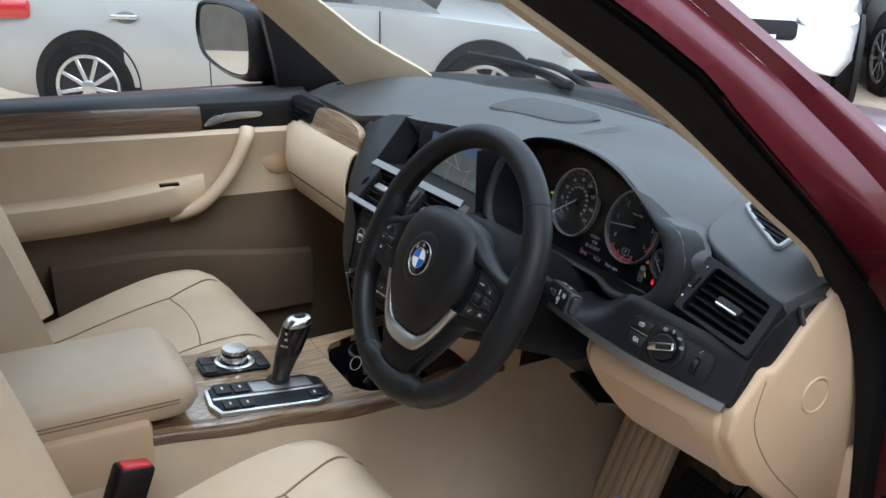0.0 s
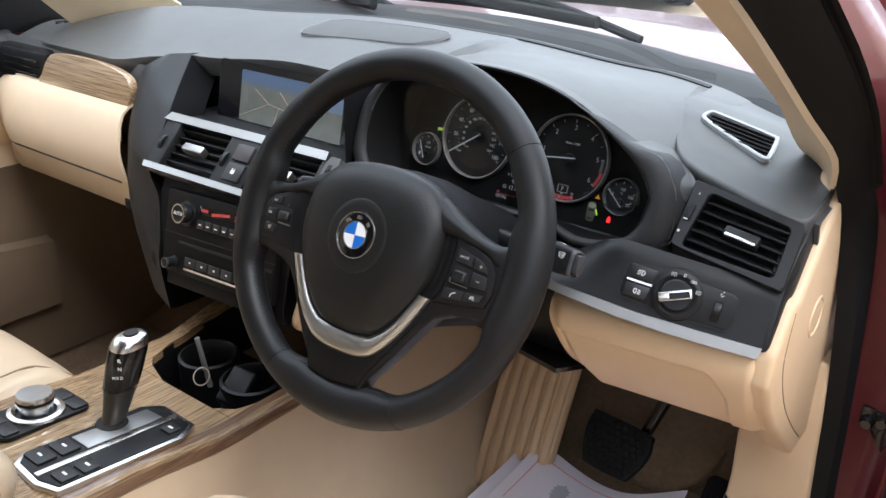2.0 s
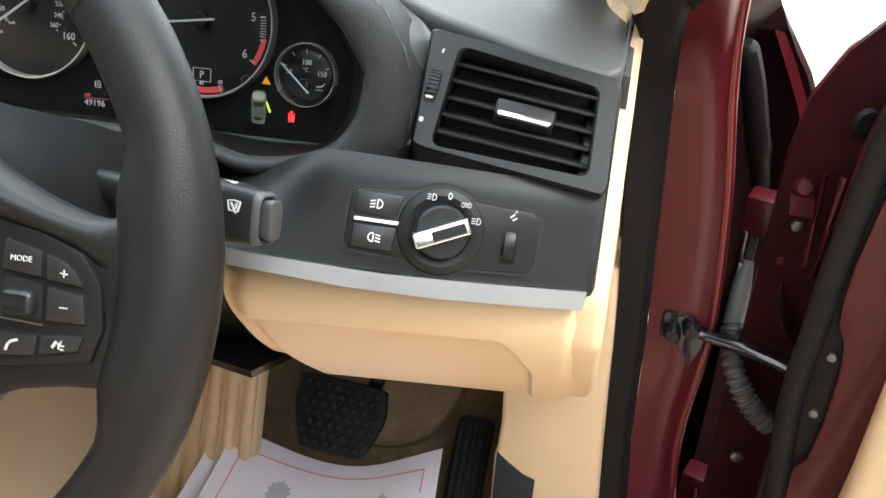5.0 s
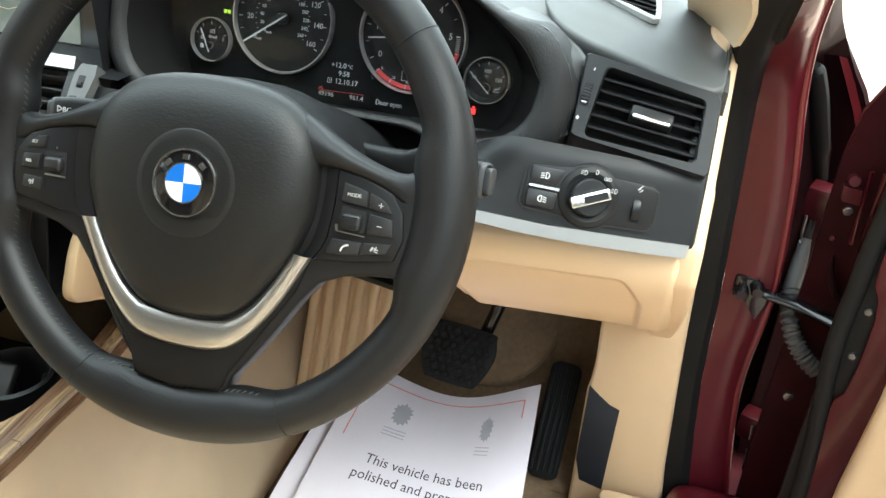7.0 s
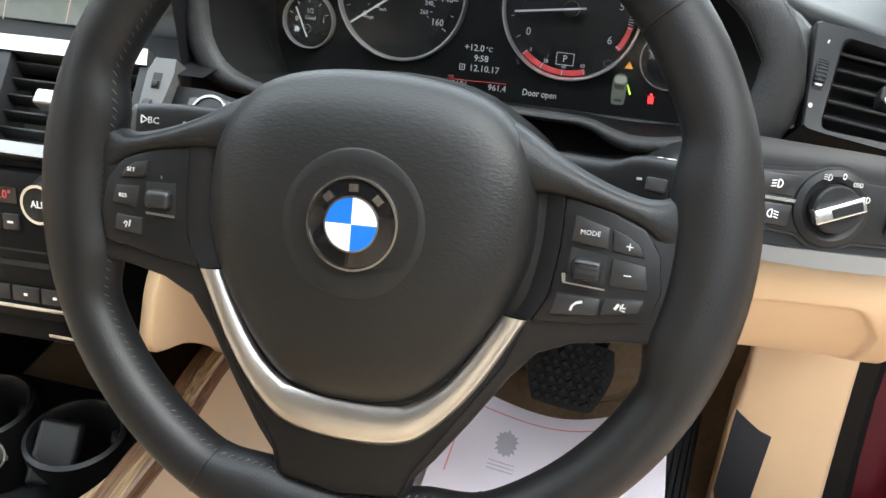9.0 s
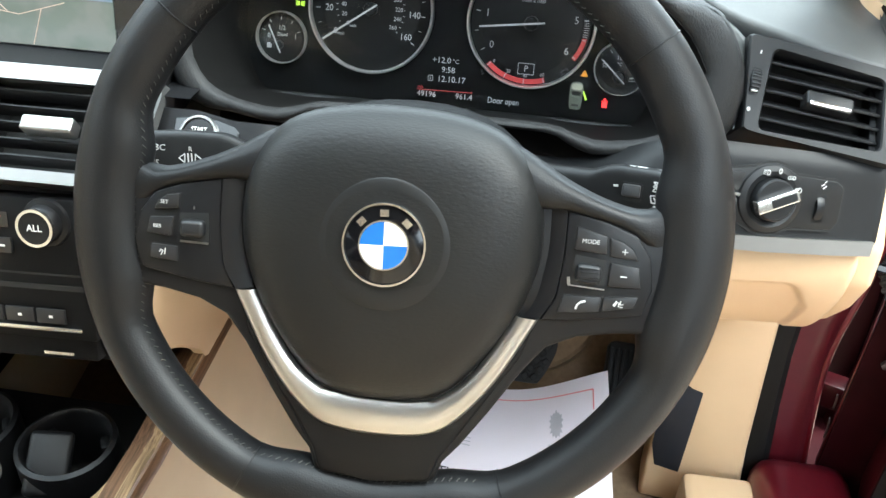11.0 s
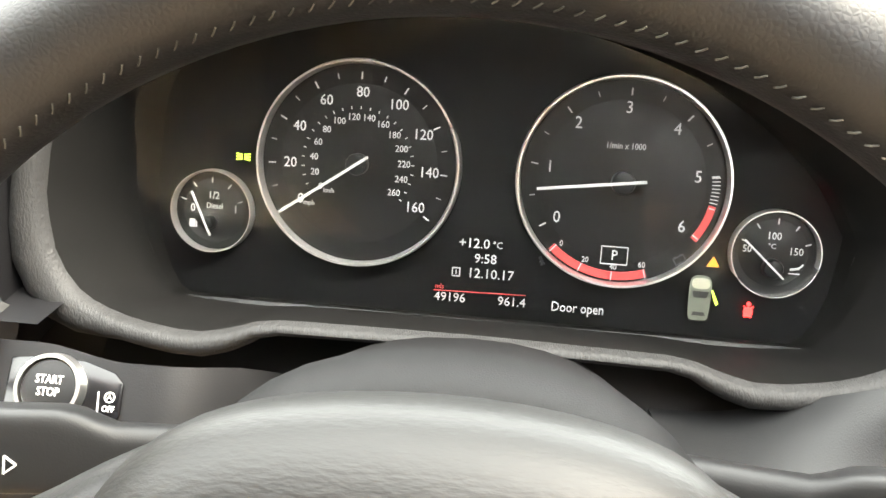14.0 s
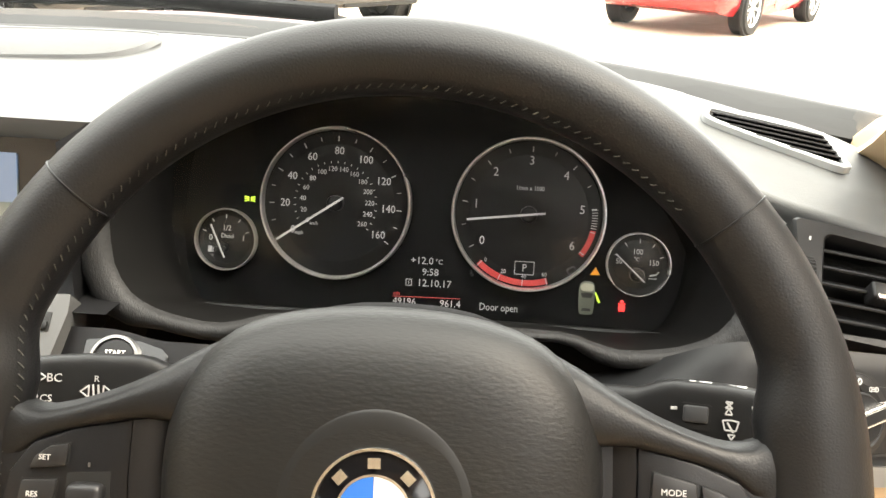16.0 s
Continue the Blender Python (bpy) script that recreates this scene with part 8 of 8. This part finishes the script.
part("shell_plug", put(lathe([(1e-4, 0.002), (0.006, 0.0035), (0.0095, 0.003), (0.0115, -0.001)], 24), frame_at((0.8715, 0.4085, 0.9704), (1, 0.3, 0), (0, 0, 1))), RUBBER, dd, "round rubber plug")
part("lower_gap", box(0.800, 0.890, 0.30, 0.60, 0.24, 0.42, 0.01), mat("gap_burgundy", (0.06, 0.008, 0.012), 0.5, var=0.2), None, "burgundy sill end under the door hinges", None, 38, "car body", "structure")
fw = thing("front_wing", (-0.88, 0.9, 0.5), "glossy burgundy front wing", "car body")
def wing(sx, ob):
    rows = []
    for y in (0.524, 0.7, 1.0, 1.3, 1.6):
        d = 0.075 * smooth(0.5, 1.6, y)
        rows.append([(sx * x, y, z - d * (z > 0.7)) for x, z in spline2([(0.870, 0.36), (0.895, 0.60), (0.892, 0.78), (0.868, 0.90), (0.830, 0.985), (0.795, 1.045)], 14)])
    part("wing_skin", thick(loft(rows), 0.008), PAINT, ob)
wing(-1, fw)
fd = thing("front_wing", (0.88, 0.9, 0.5), "glossy burgundy front wing", "car body")
wing(1, fd)


# ---- outside ----
GROUND = mat("tan_gravel_ground", (0.44, 0.35, 0.26), 0.9, var=0.25, scale=6, bump=0.6, bscale=60)
ground = part("ground", box(-300, 300, -300, 300, -0.2, 0.0), GROUND, None, "pale tan gravel yard reaching to the horizon", None, 38, "ground", "structure")
SILVERP = mat("silver_car_paint", (0.46, 0.45, 0.425), 0.36, metal=0.35, coat=0.6, var=0.02)
WHITEP = mat("white_car_paint", (0.80, 0.80, 0.80), 0.25, coat=1.0, var=0.03)
DARKP = mat("dark_car_paint", (0.015, 0.016, 0.018), 0.2, coat=1.0, var=0.05)
REDP = mat("red_car_paint", (0.45, 0.015, 0.02), 0.25, coat=1.0, var=0.05)
TINT = mat("dark_window", (0.015, 0.018, 0.02), 0.08, var=0.05)
ALLOY = mat("alloy", (0.65, 0.66, 0.68), 0.3, metal=1.0, var=0.05)
LAMP = mat("headlamp_glass", (0.55, 0.58, 0.60), 0.1, metal=0.3, coat=1.0, var=0.2, scale=60)
TAIL = mat("tail_lamp_red", (0.45, 0.02, 0.02), 0.15, coat=1.0, var=0.1)


mat_cup = mat("handle_shade_grey", (0.16, 0.16, 0.155), 0.4, var=0.05)


def road_wheel(parent, x, y, r, side, rim_mat=None):
    """Tyre, rim and spokes; side: +1 faces the car's right."""
    m = Matrix.Translation((x, y, r)) @ pose(0, 0, 0, 0, 90 * side, 0)
    w = part("wheel", lathe([(r * 0.60, -0.10), (r * 0.95, -0.105), (r, -0.08), (r, 0.08), (r * 0.95, 0.105), (r * 0.74, 0.108), (r * 0.70, 0.09), (r * 0.6, -0.10)], 40), RUBBER, parent, "black tyre", m, 30)
    part("rim", lathe([(r * 0.72, 0.095), (r * 0.69, 0.104), (r * 0.63, 0.09), (r * 0.62, 0.02), (1e-4, 0.0)], 40), rim_mat or ALLOY, w, "alloy rim", m)
    sp = []
    for k in range(9):
        a = 40 * k
        sp.append(put(box(r * 0.08, r * 0.68, -0.016, 0.016, 0.055, 0.085, 0.005, 1), pose(0, 0, 0, 0, 0, a)))
    sp.append(disc(r * 0.16, 0.05, 0.09, 20, 0.008))
    part("spokes", merge(*sp), rim_mat or ALLOY, w, "alloy spokes", m)
    return w


def parked_car(name, paint, m, label, length=4.6, width=1.85, height=1.45, suv=False, plate=False):
    """A saloon or estate drawn along +y (front), then placed."""
    ob = thing(name, (0, 0, 0), label, "car", "parked cars")
    ob.location = m.translation
    L, W, H = length / 2, width / 2, height
    st = [(-L, 0.45, 0.62, 0.78), (-L + 0.12, 0.30, 0.92, 0.90), (-L * 0.70, 0.22, 0.98, 0.98), (-L * 0.3, 0.20, 0.96, 1.0), (L * 0.1, 0.20, 0.95, 1.0), (L * 0.45, 0.22, 0.90, 0.99), (L * 0.75, 0.24, 0.82, 0.95), (L - 0.15, 0.28, 0.72, 0.85), (L, 0.34, 0.56, 0.66)]
    if suv:
        st = [(y, a + 0.05, b * 1.16, c) for y, a, b, c in st]
    rows = []
    for y, lo, hi, w in st:
        ww = W * w
        pr = [(-ww * 0.9, lo), (-ww, lo + 0.14), (-ww, mixv(lo, hi, 0.62)), (-ww * 0.95, hi - 0.03), (-ww * 0.80, hi), (0, hi + 0.03), (ww * 0.80, hi), (ww * 0.95, hi - 0.03), (ww, mixv(lo, hi, 0.62)), (ww, lo + 0.14), (ww * 0.9, lo)]
        rows.append([Vector((x, y, z)) for x, z in pr])
    fine = []
    for i in range(len(rows[0])):
        fine.append(spline([r[i] for r in rows], 33))
    rows = [[fine[i][k] for i in range(len(fine))] for k in range(33)]
    part("body", loft(rows, True, True), paint, ob, "painted body", m, 50)
    base = 0.94 * (1.16 if suv else 1.0)
    back = -L * (0.92 if suv else 0.62)
    cab = [(back, base - 0.05, 0.74), (back + 0.35, H - 0.10, 0.66), (-L * 0.15, H, 0.62), (L * 0.12, H - 0.06, 0.62), (L * 0.48, base - 0.06, 0.74)]
    rows = []
    for y, z, w in cab:
        rows.append([(-W * 0.86, y, base - 0.06), (-W * w - 0.02, y, z), (0, y, z + 0.03), (W * w + 0.02, y, z), (W * 0.86, y, base - 0.06)])
    gl = part("window", loft(rows), TINT, ob, "dark windows", m, 20)
    part("roof", thick(loft([[(-W * w * 0.98, y, z + 0.006), (0, y, z + 0.036), (W * w * 0.98, y, z + 0.006)] for y, z, w in cab[1:4]]), 0.012), paint, ob, "painted roof", m, 60)
    r = 0.36 if suv else 0.33
    for y in (-L * 0.60, L * 0.62):
        for s in (-1, 1):
            part("wheel_arch", put(lathe([(1e-4, 0.0), (r * 1.10, 0.0), (r * 1.14, 0.006), (r * 1.15, -0.03)], 48), Matrix.Translation((s * (W - 0.004), y, r + 0.02)) @ pose(0, 0, 0, 0, 90 * s, 0)), DEEP, ob, "dark wheel arch", m)
            wh = road_wheel(ob, 0, 0, r, s)
            mm = m @ Matrix.Translation((s * (W - 0.085), y, 0)) 
            for o in (wh, *wh.children):
                o.data.transform(mm)
    for s in (-1, 1):
        q = oval(0.27, 0.095, 28, 2.2)
        part("headlamp", put(prism(q, -0.05, 0.02, 0.01), frame_at((s * W * 0.66, L - 0.20, 0.66 * (1.18 if suv else 1)), (0.9 * 1, -0.5 * s, 0.0), (0, -0.5, 1))), LAMP, ob, "clear headlamp", m)
        part("tail_lamp", put(box(-0.12, 0.13, -0.16, 0.26, -0.05, 0.075, 0.03, 2), Matrix.Translation((s * W * 0.84, -L + 0.27, 0.84 * (1.1 if suv else 1)))), TAIL, ob, "red tail lamp", m)
        for y in (-L * 0.36, L * 0.16):
            # grey disc in place of the shadow behind each handle
            part("handle_cup", put(disc(0.06, -0.01, 0.006, 24, 0.004), Matrix.Translation((s * W * 0.975, y - 0.24, 0.815 * (1.15 if suv else 1))) @ pose(0, 0, 0, 0, 90 * s, 0) @ Matrix.Diagonal((0.7, 1.3, 1, 1))), mat_cup, ob, "grey disc as shade behind the handle", m)
            part("door_handle", put(box(-0.02, 0.02, -0.10, 0.10, -0.016, 0.016, 0.010, 2), Matrix.Translation((s * W * 0.985, y - 0.25, 0.82 * (1.15 if suv else 1)))), CHROME, ob, "bright door handle", m)
            part("door_gap", put(box(-0.004, 0.004, -0.004, 0.004, 0.28, 0.90), Matrix.Translation((s * W * 0.999, y + 0.33, 0))), DEEP, ob, "", m)
    hz = 1.16 if suv else 1.0
    part("grille", put(prism(rounded(-0.42, 0.42, -0.08, 0.08, 0.05), -0.05, 0.012, 0.01), frame_at((0, L - 0.01, 0.60 * hz), (-1, 0, 0), (0, -0.15, 1))), DEEP, ob, "black grille", m)
    part("lower_intake", put(prism([(-0.66, 0.13), (-0.50, -0.12), (0.50, -0.12), (0.66, 0.13), (0.45, 0.09), (-0.45, 0.09)], -0.06, 0.02, 0.01), frame_at((0, L - 0.03, 0.40 * hz), (-1, 0, 0), (0, -0.1, 1))), DEEP, ob, "black lower intake", m)
    if plate:
        pl = part("number_plate", put(box(-0.26, 0.26, -0.055, 0.055, 0.02, 0.035, 0.004), frame_at((0, L - 0.01, 0.52 * hz), (-1, 0, 0), (0, 0, 1))), WHITEP, ob, "white number plate", m)
        part("plate_bar", put(box(-0.21, 0.21, -0.028, 0.028, 0.035, 0.038), frame_at((0, L - 0.01, 0.52 * hz), (-1, 0, 0), (0, 0, 1))), INK, pl, "plain dark bar", m)
    # the body is drawn in world terms: the empty marks its base
    return ob


# the part helper undoes only the empty's place, so cars are drawn in world terms
parked_car("parked_car", SILVERP, Matrix.Translation((-5.398, 2.008, 0)) @ pose(0, 0, 0, 0, 0, -32), "silver saloon parked alongside", 4.55, 1.9, 1.42)
parked_car("parked_car", WHITEP, Matrix.Translation((-5.50, 7.18, 0)) @ pose(0, 0, 0, 0, 0, 218.5), "white off-road car parked facing the yard", 4.5, 1.9, 1.65, True, True)
parked_car("parked_car", DARKP, Matrix.Translation((-4.70, 8.95, 0)) @ pose(0, 0, 0, 0, 0, 233), "black off-road car parked beside the white one", 4.5, 1.85, 1.65, True, True)
parked_car("parked_car", DARKP, Matrix.Translation((-2.70, 10.3, 0)) @ pose(0, 0, 0, 0, 0, 233), "dark estate car parked in the far row", 4.5, 1.85, 1.6, True)
parked_car("parked_car", REDP, Matrix.Translation((3.27, 12.5, 0)) @ pose(0, 0, 0, 0, 0, -33), "red hatchback parked across the yard", 4.2, 1.8, 1.5)
# walls added out of view; dark stone blocks low sky and limits bounce
STONE = mat("dark_stone", (0.12, 0.11, 0.095), 0.9, var=0.3, scale=3, bump=0.5, bscale=30)
part("yard_wall", box(5.5, 5.9, -16, 4.0, -0.1, 5.6, 0.02), STONE, None, "added plain stone wall out of view, cutting sky light", None, 38, "wall", "structure")
part("yard_wall", box(-12.4, -12.0, -16, 18, -0.1, 6.0, 0.02), STONE, None, "added plain stone wall out of view, cutting sky light", None, 38, "wall", "structure")
part("yard_wall", box(-12.0, 5.5, -16.4, -16.0, -0.1, 6.0, 0.02), STONE, None, "added plain stone wall out of view, cutting sky light", None, 38, "wall", "structure")
